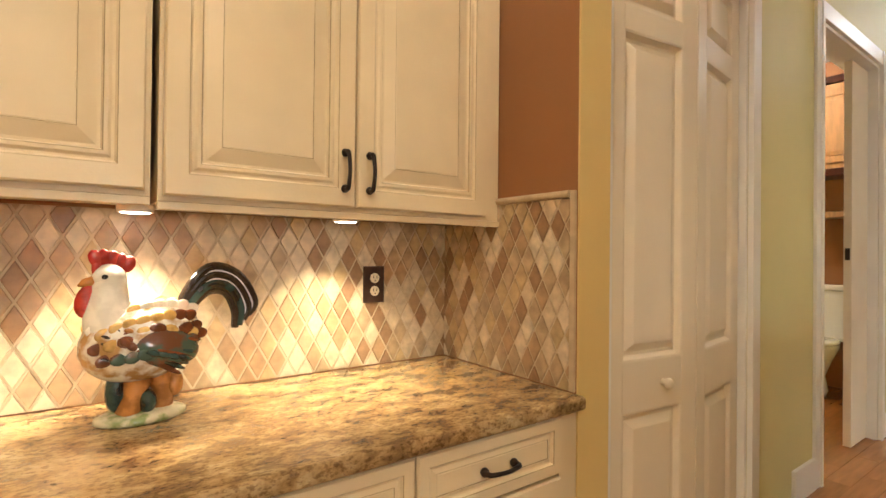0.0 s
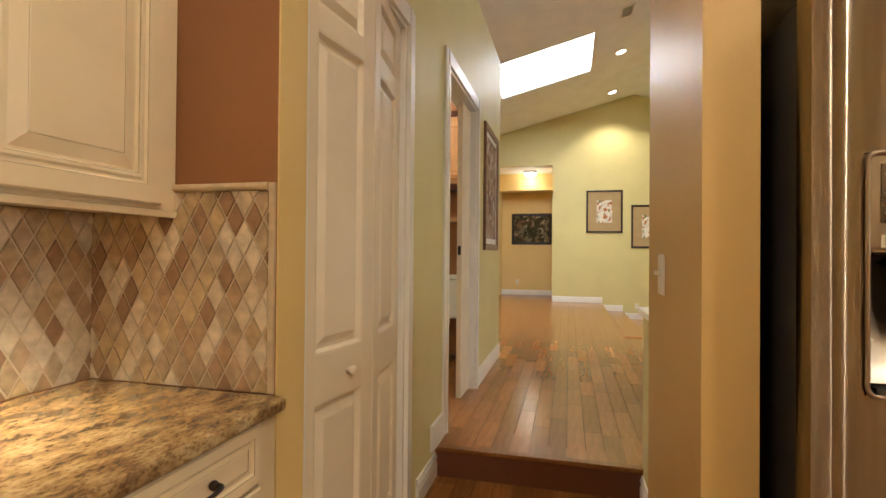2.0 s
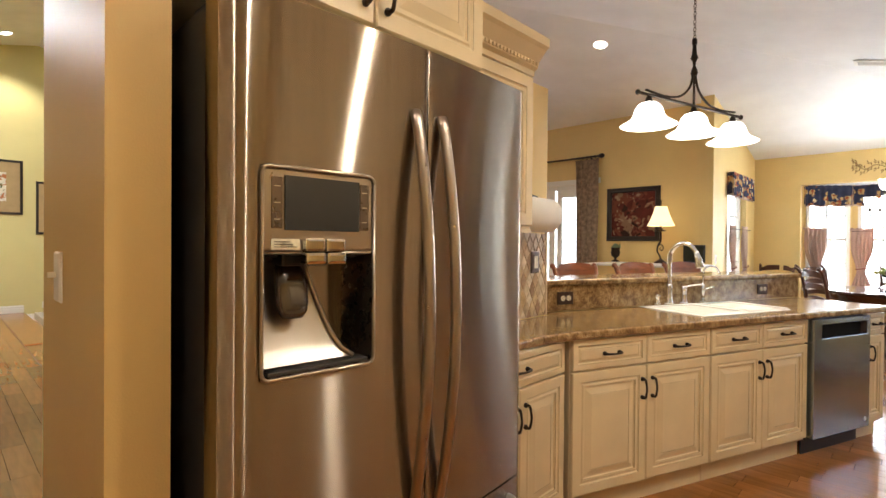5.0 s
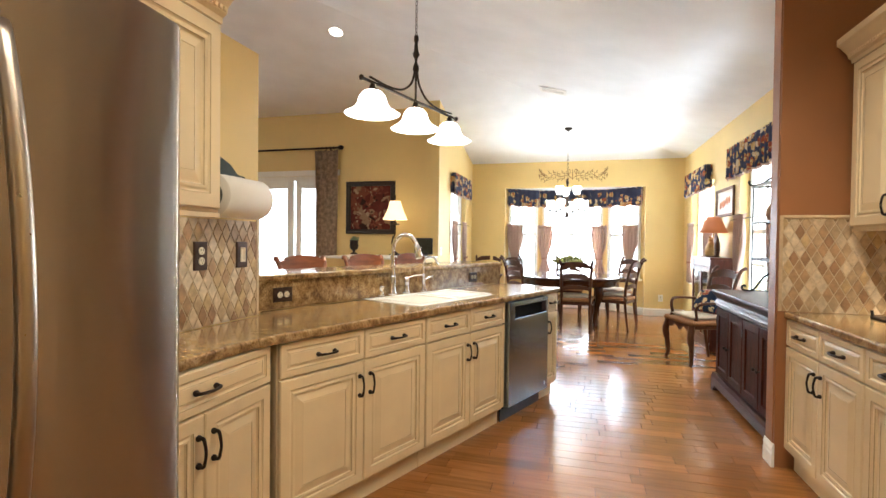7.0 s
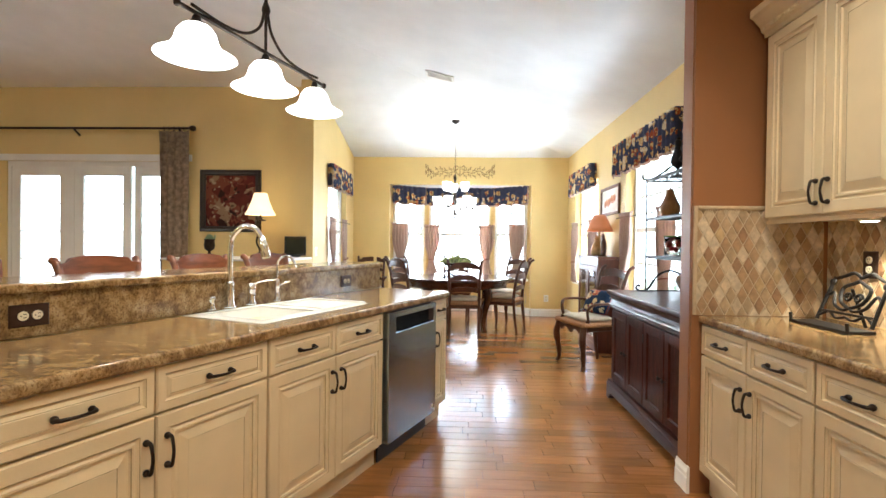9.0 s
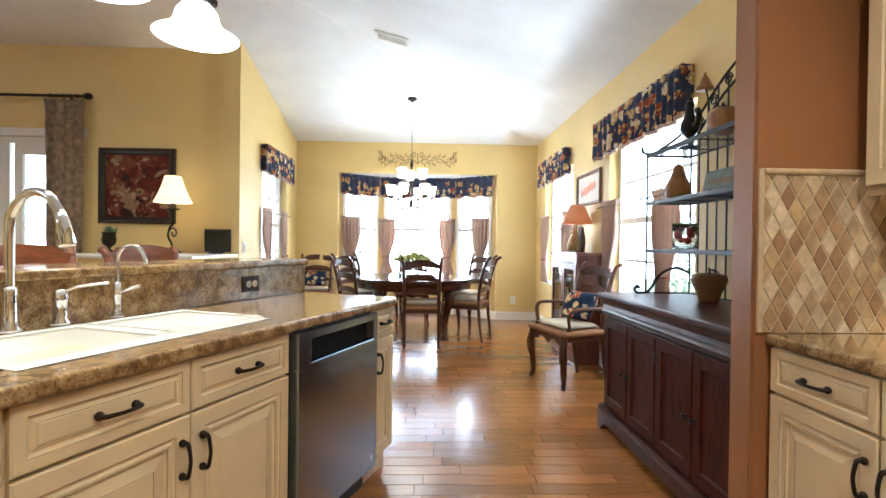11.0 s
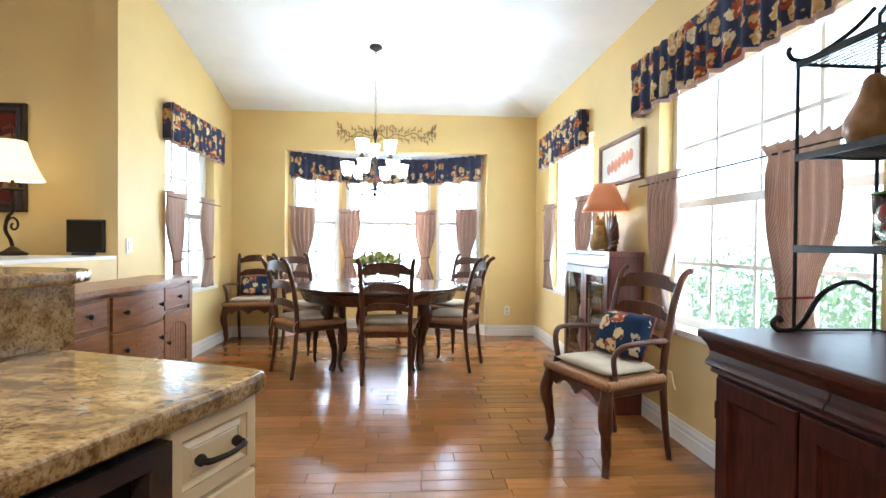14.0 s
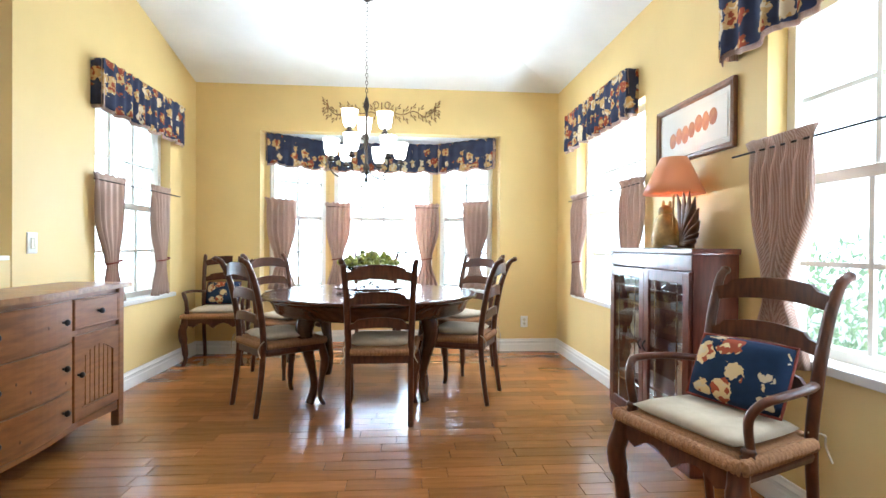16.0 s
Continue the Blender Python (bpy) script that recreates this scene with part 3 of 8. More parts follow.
base_cabinet(pose(0.165, 0.0, 0), 0.91, two_door(0.91), "cream glazed base cabinet below the rooster counter", GN)
base_cabinet(pose(-0.75, 0.0, 0), 0.91, two_door(0.91), "cream glazed base cabinet below the rooster counter", GN)
fil = thing("cabinet_filler", pose(1.078, 0.0, 0), "plain cream filler strip beside the wall", "cabinet")
part("strip", cube(0, 0.07, -0.004, 0.05, 0, 0.872, 0.002), CREAM, fil)


def crown(bm, w, z, d):
    """Stepped crown moulding with a bead row, along x, standing out towards -y."""
    prof = [(0, 0), (-0.012, 0.0), (-0.014, 0.02), (-0.03, 0.03), (-0.034, 0.05), (-0.07, 0.09), (-0.085, 0.10), (-0.085, 0.135), (0, 0.135)]
    for a, b in zip(prof, prof[1:]):
        v = [bm.verts.new(p) for p in ((-d[0] if a[0] < -0.01 else 0, a[0], z + a[1]), (w, a[0], z + a[1]), (w, b[0], z + b[1]), (-d[0] if b[0] < -0.01 else 0, b[0], z + b[1]))]
        bm.faces.new(v)
    for i in range(int(w / 0.022)):
        box(bm, 0.004 + i * 0.022, 0.016 + i * 0.022, -0.040, -0.026, z + 0.034, z + 0.047)
    box(bm, -d[0], w, -0.083, 0.3, z + 0.118, z + 0.134)
    return bm


def upper_cabinet(m, w, doors, z0, z1, label, group, depth=0.31, top=True, end=0.0):
    c = thing("wall_cabinet", m, label, "cabinet", group)
    part("body", cube(0.001, w - 0.001, 0.001, depth, z0, z1, 0.002), CREAM, c)
    part("light_rail", cube(0.001, w - 0.001, -0.006, 0.016, z0 - 0.018, z0 - 0.001, 0.002), CREAM, c)
    for x, ww, hd in doors:
        front("cabinet_door", c, x, z0 + 0.012, ww, z1 - z0 - 0.024, hd)
    if top:
        part("crown_moulding", crown(bmesh.new(), w, z1, (end,)), CREAM, c)
    return c


GU = "wall cabinets over the rooster counter"
upper_cabinet(pose(0.178, 0.315, 0), 0.967, [(0.01, 0.437, "rb"), (0.453, 0.447, "lb")], 1.397, 2.30, "cream glazed wall cabinet with two raised-panel doors", GU, 0.285)
upper_cabinet(pose(-0.80, 0.315, 0), 0.967, [(0.02, 0.465, "rb"), (0.49, 0.465, "lb")], 1.405, 2.30, "cream glazed wall cabinet with two raised-panel doors", GU, 0.285)
GS = "wall cabinets over the bookstand counter"
for i in range(3):
    upper_cabinet(pose(-1.37, -4.36 + 0.81 * i, 0, 0, 0, 90), 0.81, [(0.012, 0.388, "rb"), (0.405, 0.393, "lb")], 1.395, 2.31,
                  "cream wall cabinet with beaded crown moulding", GS, 0.32, end=0.03 if i == 0 else 0)
upper_cabinet(pose(1.27, -2.10, 0, 0, 0, -90), 0.445, [(0.01, 0.42, "lb")], 1.385, 2.02, "small cream wall cabinet beside the fridge", "", 0.37, end=0)
upper_cabinet(pose(1.13, -1.15, 0, 0, 0, -90), 0.90, [(0.012, 0.43, "rb"), (0.45, 0.43, "lb")], 1.865, 2.40, "cream cabinet above the stainless fridge", "", 0.5)

# countertops
C0 = -2.205
top = [(1.64, -2.11), (1.285, -2.11), (1.285, -2.60), (1.27, -2.75), pen(2.26, C0), pen(4.935, C0), pen(4.965, C0 - 0.006), pen(4.981, C0 - 0.022), pen(4.987, C0 - 0.05), pen(4.987, -2.79), pen(4.95, -2.832), pen(2.52, -2.832), (1.64, -3.3)]
t = thing("countertop", pose(0, 0, 0), "gold and brown polished granite peninsula countertop", "countertop")
hole = [pen(3.28 + a * 0.78, -2.36 - b * 0.37) for a, b in ((0, 0), (0, 1), (1, 1), (1, 0))]
part("slab", slab(top, 0.874, 0.914, 0.011, hole), GRANITE, t)
t = thing("countertop", pose(0, 0, 0), "gold brown granite counter holding the rooster", "countertop")
part("slab", slab([(-1.0, -0.035), (1.148, -0.035), (1.148, 0.608), (-1.0, 0.608)], 0.874, 0.914, 0.011), GRANITE, t)
t = thing("countertop", pose(0, 0, 0), "gold brown granite counter holding the bookstand", "countertop")
part("slab", slab([(-1.695, -4.405), (-1.065, -4.405), (-1.065, -1.1), (-1.695, -1.1)], 0.874, 0.914, 0.011), GRANITE, t)

# raised bar
bar = thing("breakfast_bar", pose(0, 0, 0), "raised granite breakfast bar behind the sink", "bar counter")
part("backsplash", slab([pen(2.05, -2.834), pen(5.02, -2.834), pen(5.02, -2.856), pen(2.05, -2.856)][::-1], 0.9145, 1.071, 0.002), GRANEDGE, bar, "granite upstand")
part("knee_wall", slab([pen(2.05, -2.858), pen(5.0, -2.858), pen(5.0, -2.98), pen(2.05, -2.98)][::-1], 0, 1.071, 0), YELLOW, bar, "yellow painted knee wall")
part("bar_top", slab([pen(1.99, -2.80), pen(5.0, -2.80), pen(5.09, -2.87), pen(5.09, -3.12), pen(5.0, -3.2), pen(1.99, -3.2)][::-1], 1.072, 1.108, 0.012), GRANITE, bar)


def plate(name, m, label, kind):
    """A wall plate in the plane y = 0 facing -y, 75 x 118 mm; kind: outlet, switch or rocker."""
    o = thing(name, m, label, "outlet" if kind == "outlet" else "switch")
    dark = "dark" in label
    part("cover", relief(0.078, 0.122, [(0, 0, 0), (0, -0.003, 0), (0.004, -0.007, 0), (0.012, -0.0075, 0)], -0.039, -0.061), BRONZE if dark else TRIM, o)
    if kind == "outlet":
        for z in (-0.0215, 0.0215):
            s = part("socket", lathe([(0.0165, 0), (0.0165, 0.0035), (0.015, 0.0045)], 16), IVORY, o)
            s.matrix_basis = pose(0, -0.0072, z, 90)
            bm = bmesh.new()
            for x in (-0.006, 0.006):
                box(bm, x - 0.0012, x + 0.0012, -0.0126, -0.0118, z - 0.001, z + 0.008)
            box(bm, -0.002, 0.002, -0.0126, -0.0118, z - 0.010, z - 0.006)
            part("slots", bm, BLACK, o)
    elif kind == "rocker":
        part("rocker", relief(0.034, 0.068, [(0, 0, 0), (0, -0.011, 0), (0.003, -0.012, 0), (0.016, -0.009, 0)], -0.017, -0.034), IVORY, o)
    else:
        part("toggle", cube(-0.005, 0.005, -0.024, -0.007, -0.002, 0.012, 0.002), IVORY, o)
    return o


plate("outlet", pose(0.843, 0.600, 1.185), "dark bronze outlet with ivory sockets on tile", "outlet")
plate("outlet", pose(1.636, -2.66, 1.222, 0, 0, -90), "dark bronze switch plate on diamond tile", "rocker")
plate("outlet", pose(1.636, -2.87, 1.222, 0, 0, -90), "dark bronze outlet on diamond tile", "outlet")
plate("light_switch", pose(1.636, -3.135, 1.222, 0, 0, -90), "dark bronze rocker switch on diamond tile", "rocker")
plate("outlet", pose(-1.688, -4.13, 1.19, 0, 0, 90), "dark bronze outlet near the iron bookstand", "outlet")
for s in (2.66, 4.56):
    x, y = pen(s, -2.833)
    plate("outlet", pose(x, y, 0.992, 0, 0, -111.5) @ pose(0, 0, 0, 0, 90, 0), "dark bronze outlet set sideways in granite", "outlet")
plate("light_switch", pose(1.60, -1.019, 1.23, 0, 0, 180), "white toggle switch on the hall wall end", "toggle")
plate("light_switch", pose(2.129, -8.40, 1.14, 0, 0, -90), "white rocker switch on yellow wall", "rocker")
plate("outlet", pose(-1.335, -10.639, 0.32, 0, 0, 180), "white outlet low on the end wall", "outlet")

# ---- sink and taps ----
SM = pen_m(3.25, -2.325)
sink = thing("sink", SM, "white double-bowl drop-in kitchen sink", "sink")
bm = bmesh.new()
# rim with two bowls, local x along the counter
W, D = 0.84, 0.50
xs, ys = [0, 0.035, 0.395, 0.445, 0.805, W], [0, 0.04, 0.40, D]
gv = {}
for i, x in enumerate(xs):
    for j, y in enumerate(ys):
        edge = i in (0, 5) or j in (0, 3)
        gv[i, j] = bm.verts.new((x, y, 0.916 if edge else 0.930))
for i in range(5):
    for j in range(3):
        if i in (1, 3) and j == 1:
            r = [gv[i, j], gv[i + 1, j], gv[i + 1, j + 1], gv[i, j + 1]]
            c = sum((v.co for v in r), Vector()) / 4
            mid = [bm.verts.new(c + (v.co - c) * 0.96 + Vector((0, 0, -0.012))) for v in r]
            low = [bm.verts.new(c + (v.co - c) * 0.82 + Vector((0, 0, -0.17))) for v in r]
            for A, B in ((r, mid), (mid, low)):
                for k in range(4):
                    bm.faces.new((A[k], A[(k + 1) % 4], B[(k + 1) % 4], B[k]))
            bm.faces.new(low)
        else:
            bm.faces.new((gv[i, j], gv[i + 1, j], gv[i + 1, j + 1], gv[i, j + 1]))
bmesh.ops.recalc_face_normals(bm, faces=bm.faces)
es = [e for e in bm.edges if e.calc_face_angle(0) > 0.3]
bmesh.ops.bevel(bm, geom=es, offset=0.008, segments=2, affect="EDGES")
part("basin", bm, PORCELAIN, sink, smooth=True)
for x in (0.215, 0.625):
    d = part("drain", lathe([(0.0, 0.004), (0.03, 0.004), (0.042, 0.001), (0.042, -0.003)], 20), CHROME, sink, "chrome drain")
    d.matrix_basis = pose(x, 0.22, 0.766)

FX, FY = 0.30, 0.452
tap = thing("kitchen_faucet", SM @ pose(FX - 0.06, FY, 0.930), "tall chrome gooseneck kitchen faucet by the sink", "faucet")
part("base", lathe([(0.03, 0), (0.03, 0.008), (0.022, 0.02), (0.019, 0.10), (0.021, 0.12), (0.017, 0.13)], 20), CHROME, tap, smooth=True)
arc = [(0, 0, 0.12), (0, 0, 0.30), (0, -0.02, 0.36), (0.005, -0.08, 0.405), (0.01, -0.15, 0.395), (0.013, -0.195, 0.345)]
part("spout", tube(curve(arc, 8), 0.0135, 12), CHROME, tap, smooth=True)
part("spray_head", tube([(0.013, -0.192, 0.35), (0.015, -0.205, 0.315), (0.017, -0.215, 0.26), (0.017, -0.218, 0.25)], [0.015, 0.018, 0.024, 0.020], 14), CHROME, tap, smooth=True)
lev = thing("faucet_lever", SM @ pose(FX + 0.08, FY, 0.930), "chrome lever valve beside the kitchen faucet", "faucet")
part("base", lathe([(0.027, 0), (0.027, 0.008), (0.02, 0.02), (0.02, 0.07), (0.024, 0.085), (0.018, 0.11), (0, 0.115)], 18), CHROME, lev, smooth=True)
part("lever", tube(curve([(0, 0, 0.10), (0.03, -0.03, 0.118), (0.07, -0.06, 0.125), (0.10, -0.08, 0.128)], 4), 0.008, 10, flat=0.6), CHROME, lev, smooth=True)
soap = thing("soap_dispenser", SM @ pose(FX - 0.17, FY, 0.930), "short chrome soap dispenser on the sink rim", "dispenser")
part("pump", lathe([(0.02, 0), (0.02, 0.006), (0.014, 0.015), (0.014, 0.045), (0.018, 0.05), (0.018, 0.062), (0, 0.065)], 16), CHROME, soap, smooth=True)
filt = thing("filter_tap", SM @ pose(FX + 0.27, FY, 0.930), "slim chrome drinking water tap by the sink", "faucet")
part("body", lathe([(0.022, 0), (0.022, 0.006), (0.013, 0.016), (0.012, 0.07), (0.018, 0.078), (0.012, 0.09), (0.012, 0.12), (0, 0.125)], 16), CHROME, filt, smooth=True)
part("spout", tube(curve([(0, 0, 0.1), (0, 0, 0.20), (0.0, -0.03, 0.245), (0.01, -0.08, 0.25), (0.015, -0.11, 0.215), (0.015, -0.115, 0.19)], 7), 0.0065, 10), CHROME, filt, smooth=True)
part("lever", tube([(0, 0, 0.085), (0.03, -0.03, 0.1), (0.05, -0.05, 0.108)], 0.006, 8), CHROME, filt, smooth=True)

# ---- dishwasher ----
NICKEL = mat("brown tinted plastic", (0.06, 0.035, 0.025), 0.4, vary=0.2)
dw = thing("dishwasher", pen_m(4.083, -2.225), "stainless steel dishwasher with a black pocket handle", "dishwasher")
W = 0.645
bm = bmesh.new()
for x0, x1, z0, z1 in ((0.006, W - 0.006, 0.118, 0.742), (0.006, W - 0.006, 0.832, 0.863), (0.006, 0.085, 0.742, 0.832), (W - 0.045, W - 0.006, 0.742, 0.832)):
    box(bm, x0, x1, -0.021, 0.02, z0, z1)
bmesh.ops.remove_doubles(bm, verts=bm.verts, dist=0.0002)
dwd = part("door", bm, DWSTEEL, dw)
POCKET = mat("dull black recess", (0.008, 0.007, 0.007), 0.8, vary=0.2, spec=0.1)
bm = bmesh.new()
f0 = [bm.verts.new(p) for p in ((0.085, -0.020, 0.742), (W - 0.045, -0.020, 0.742), (W - 0.045, -0.020, 0.832), (0.085, -0.020, 0.832))]
f1 = [bm.verts.new(p) for p in ((0.085, 0.018, 0.725), (W - 0.045, 0.018, 0.725), (W - 0.045, 0.018, 0.832), (0.085, 0.018, 0.832))]
for k in range(4):
    bm.faces.new((f0[k], f0[(k + 1) % 4], f1[(k + 1) % 4], f1[k]))
bm.faces.new(f1)
part("pocket_handle", bm, POCKET, dwd, "black recessed handle pocket")
part("handle_lip", tube([(0.085, -0.0215, 0.741), (W - 0.045, -0.0215, 0.741)], 0.004, 8), DWSTEEL, dwd)
part("pocket_side", cube(W - 0.049, W - 0.045, -0.021, 0.015, 0.748, 0.828), NICKEL, dwd, "brown tinted pocket end")
part("tub", cube(0.004, W - 0.004, 0.022, 0.55, 0.1, 0.87), BLACK, dw)
part("kick_plate", cube(0.01, W - 0.01, 0.05, 0.06, 0.0, 0.1), BLACK, dw, "black toe kick")
part("badge", lathe([(0.014, 0), (0.014, 0.001), (0, 0.001)], 16), TRIM, dw, "small round grey badge").matrix_basis = pose(W - 0.055, -0.0215, 0.17, 90)

# ---- fridge ----
fr = thing("refrigerator", pose(1.0, -1.165, 0, 0, 0, -90), "stainless french-door fridge with a water dispenser", "refrigerator")
FW, FH, SPLIT = 0.95, 1.795, 0.60
part("case", cube(0.006, FW - 0.006, 0.085, 0.66, 0.02, 1.775, 0.004), DARKGREY, fr, "dark grey textured side case")
part("hinge_cover", cube(0.02, 0.12, 0.02, 0.20, 1.776, 1.80, 0.006), DARKGREY, fr)
part("hinge_cover", cube(FW - 0.12, FW - 0.02, 0.02, 0.20, 1.776, 1.80, 0.006), DARKGREY, fr)


def bowed(x0, x1, z0, z1, gap=0.002, hole=None):
    """A door skin bowed in plan over the whole fridge width."""
    bm = bmesh.new()
    n = 56
    xs = [x0 + gap + (x1 - x0 - 2 * gap) * i / n for i in range(n + 1)]
    if hole:
        xs = sorted(set([x for x in xs if all(abs(x - h) > 0.004 for h in hole[:2])] + list(hole[:2])))
    zs = sorted({z0, z1, *(hole[2:] if hole else ())})

    def y(x):
        u = (x - FW / 2) / (FW / 2)
        e = 0.030 * max(0.0, 1 - min(x, FW - x) / 0.04) ** 2 + 0.004 * max(0.0, 1 - min(x - x0, x1 - x) / 0.006) ** 2
        return -0.028 * (1 - u * u) + e * 0.8
    grid = [[bm.verts.new((x, y(x), z)) for x in xs] for z in zs]
    for j in range(len(zs) - 1):
        for i in range(len(xs) - 1):
            if hole and hole[0] - 1e-6 <= xs[i] and xs[i + 1] <= hole[1] + 1e-6 and hole[2] - 1e-6 <= zs[j] and zs[j + 1] <= hole[3] + 1e-6:
                continue
            bm.faces.new((grid[j][i], grid[j][i + 1], grid[j + 1][i + 1], grid[j + 1][i]))
    # sides and top back to the case
    for ring in (grid[0], grid[-1]):
        ring = [bm.verts.new(v.co) for v in ring]
        back = [bm.verts.new((v.co.x, 0.082, v.co.z)) for v in ring]
        for i in range(len(ring) - 1):
            bm.faces.new((ring[i], ring[i + 1], back[i + 1], back[i]))
    for k in (0, -1):
        edge = [bm.verts.new(r[k].co) for r in grid]
        back = [bm.verts.new((v.co.x, 0.082, v.co.z)) for v in edge]
        for i in range(len(grid) - 1):
            q = (edge[i], edge[i + 1], back[i + 1], back[i])
            bm.faces.new(q[::-1] if k == 0 else q)
    return bm


H = (0.068, 0.322, 1.053, 1.465)
MID = 0.489
ld = part("fridge_door", bowed(0, MID, SPLIT, FH, hole=H), STEEL, fr, smooth=True)
rd = part("fridge_door", bowed(MID, FW, SPLIT, FH), STEEL, fr, smooth=True)
fz = part("freezer_drawer", bowed(0, FW, 0.06, SPLIT - 0.006), STEEL, fr, smooth=True)
for x, d in ((MID - 0.045, ld), (MID + 0.045, rd)):
    pts = [(x, -0.030 - 0.056 * math.sin(math.pi * i / 40) ** 0.8, 0.668 + 0.968 * i / 40) for i in range(41)]
    part("handle", tube(pts, 0.0155, 12, flat=0.8), BEZEL, d, "bowed steel bar handle", True)
part("handle", tube(curve([(0.09, 0.02, 0.54), (0.11, -0.045, 0.545), (0.28, -0.07, 0.55), (FW / 2, -0.076, 0.552), (FW - 0.28, -0.07, 0.55), (FW - 0.11, -0.045, 0.545), (FW - 0.09, 0.02, 0.54)], 7), 0.015, 12), BEZEL, fz,
     "bowed steel bar handle", True)
# dispenser
# brown reflection in the bay is put into this metal's colour
NICHE = mat("dispenser steel, brown reflection in its colour", (0.16, 0.13, 0.105), 0.28, metal=0.9, vary=0.2)
SPLASH = mat("satin steel splash plate", (0.42, 0.375, 0.32), 0.34, metal=0.85, vary=0.05)
SCREEN = mat("dark glossy display", (0.030, 0.031, 0.032), 0.16, vary=0.1)
LEVER = mat("glossy smoked plastic", (0.07, 0.055, 0.045), 0.1, metal=0.5, vary=0.1, coat=1.0)
dx0, dx1, dz0, dz1 = H


def rounded(x0, x1, z0, z1, r, y):
    """Points round a rectangle with rounded corners, closed."""
    pts = []
    for cx_, cz_, a0 in ((x1 - r, z1 - r, 0), (x0 + r, z1 - r, 90), (x0 + r, z0 + r, 180), (x1 - r, z0 + r, 270)):
        pts += [(cx_ + r * math.cos(radians(a0 + 18 * k)), y, cz_ + r * math.sin(radians(a0 + 18 * k))) for k in range(6)]
    return pts + [pts[0]]


panel = part("dispenser_panel", cube(dx0 + 0.001, dx1 - 0.001, 0.006, 0.04, 1.30, dz1 - 0.001, 0.006), BEZEL, fr, "satin steel control panel")
part("bezel", tube(rounded(dx0 + 0.001, dx1 - 0.001, dz0, dz1 - 0.001, 0.016, 0.003), 0.0042, 6), BEZEL, panel, "thin rounded steel bezel", True)
part("screen", cube(dx0 + 0.046, dx1 - 0.040, 0.002, 0.007, 1.342, dz1 - 0.016, 0.001), SCREEN, panel, "dark display screen")
for xx in (dx0 + 0.031, dx1 - 0.026):
    part("button_strip", cube(xx - 0.011, xx + 0.011, 0.0042, 0.007, 1.345, dz1 - 0.02, 0.001), NICHE, panel, "darker strip of touch buttons")
    for k in range(3):
        part("button", cube(xx - 0.006, xx + 0.006, 0.0032, 0.0045, 1.362 + 0.032 * k, 1.3635 + 0.032 * k), IVORY, panel)
part("sticker", cube(dx0 + 0.020, dx0 + 0.078, 0.0042, 0.0065, 1.304, 1.325), IVORY, panel, "small pale printed sticker")
for k in range(3):
    part("print_line", cube(dx0 + 0.025, dx0 + 0.072 - 0.008 * k, 0.0034, 0.0045, 1.3085 + 0.005 * k, 1.310 + 0.005 * k), NICHE, panel)
niche = part("dispenser_niche", relief(dx1 - dx0 - 0.002, 1.30 - dz0, [(0, 0.012, 0), (0, 0.0, 0), (0.004, 0.0, 0), (0.008, 0.03, 1), (0.022, 0.095, 1)], dx0 + 0.001, dz0), [STEEL, NICHE], fr, "recessed dispenser bay")
bm = bmesh.new()
rows = []
for j in range(13):
    v = j / 12
    z, y = dz0 + 0.020 + 0.205 * v, 0.014 + 0.070 * v ** 0.7
    xr = dx1 - 0.048 - 0.085 * v ** 0.55
    rows.append([bm.verts.new((dx0 + 0.012 + (xr - dx0 - 0.012) * i / 8, y + 0.012 * math.sin(math.pi * i / 8) * v, z)) for i in range(9)])
for a, b in zip(rows, rows[1:]):
    for i in range(8):
        bm.faces.new((a[i], a[i + 1], b[i + 1], b[i]))
edge = [r[-1].co + Vector((0.004, -0.003, 0)) for r in rows]
part("splash_plate", bm, SPLASH, niche, "curved satin splash plate", True)
part("splash_rim", tube(edge, 0.0055, 8), BEZEL, niche, "bright curved rim", True)
bm = bmesh.new()
rings = []
for w, y, z in ((0.020, 0.070, 1.285), (0.030, 0.052, 1.262), (0.036, 0.040, 1.235), (0.034, 0.033, 1.195), (0.031, 0.031, 1.176), (0.022, 0.033, 1.164)):
    rings.append([bm.verts.new((dx0 + 0.080 + w * math.cos(a) * abs(math.cos(a)) ** -0.4, y + 0.011 * math.sin(a), z)) for a in [0.13 + 2 * math.pi * i / 16 for i in range(16)]])
for a, b in zip(rings, rings[1:]):
    for i in range(16):
        bm.faces.new((a[i], a[(i + 1) % 16], b[(i + 1) % 16], b[i]))
bm.faces.new(rings[0])
bm.faces.new(rings[-1][::-1])
bmesh.ops.recalc_face_normals(bm, faces=bm.faces)
part("lever", bm, LEVER, niche, "glossy smoked paddle", True)
part("chute", cube(dx0 + 0.055, dx0 + 0.16, 0.03, 0.085, 1.270, 1.299, 0.006), BLACK, niche, "dark ice chute")
for k in (0, 1):
    x0 = dx0 + 0.082 + 0.046 * k
    part("push_button", cube(x0, x0 + 0.045, -0.012, 0.02, 1.300, 1.327, 0.006), CHROME, panel, "chrome push button")
    part("push_button", cube(x0, x0 + 0.045, -0.016, 0.016, 1.274, 1.299, 0.007), CHROME, panel, "chrome push button")
part("drip_tray", cube(dx0 + 0.014, dx1 - 0.014, -0.002, 0.04, dz0 + 0.005, dz0 + 0.015, 0.003), DARKGREY, niche, "dark slotted drip tray")
# both follow the bow of the door
panel.matrix_basis = pose(dx0, -0.0175, 0, 0, 0, -3.94) @ pose(-dx0, 0, 0)
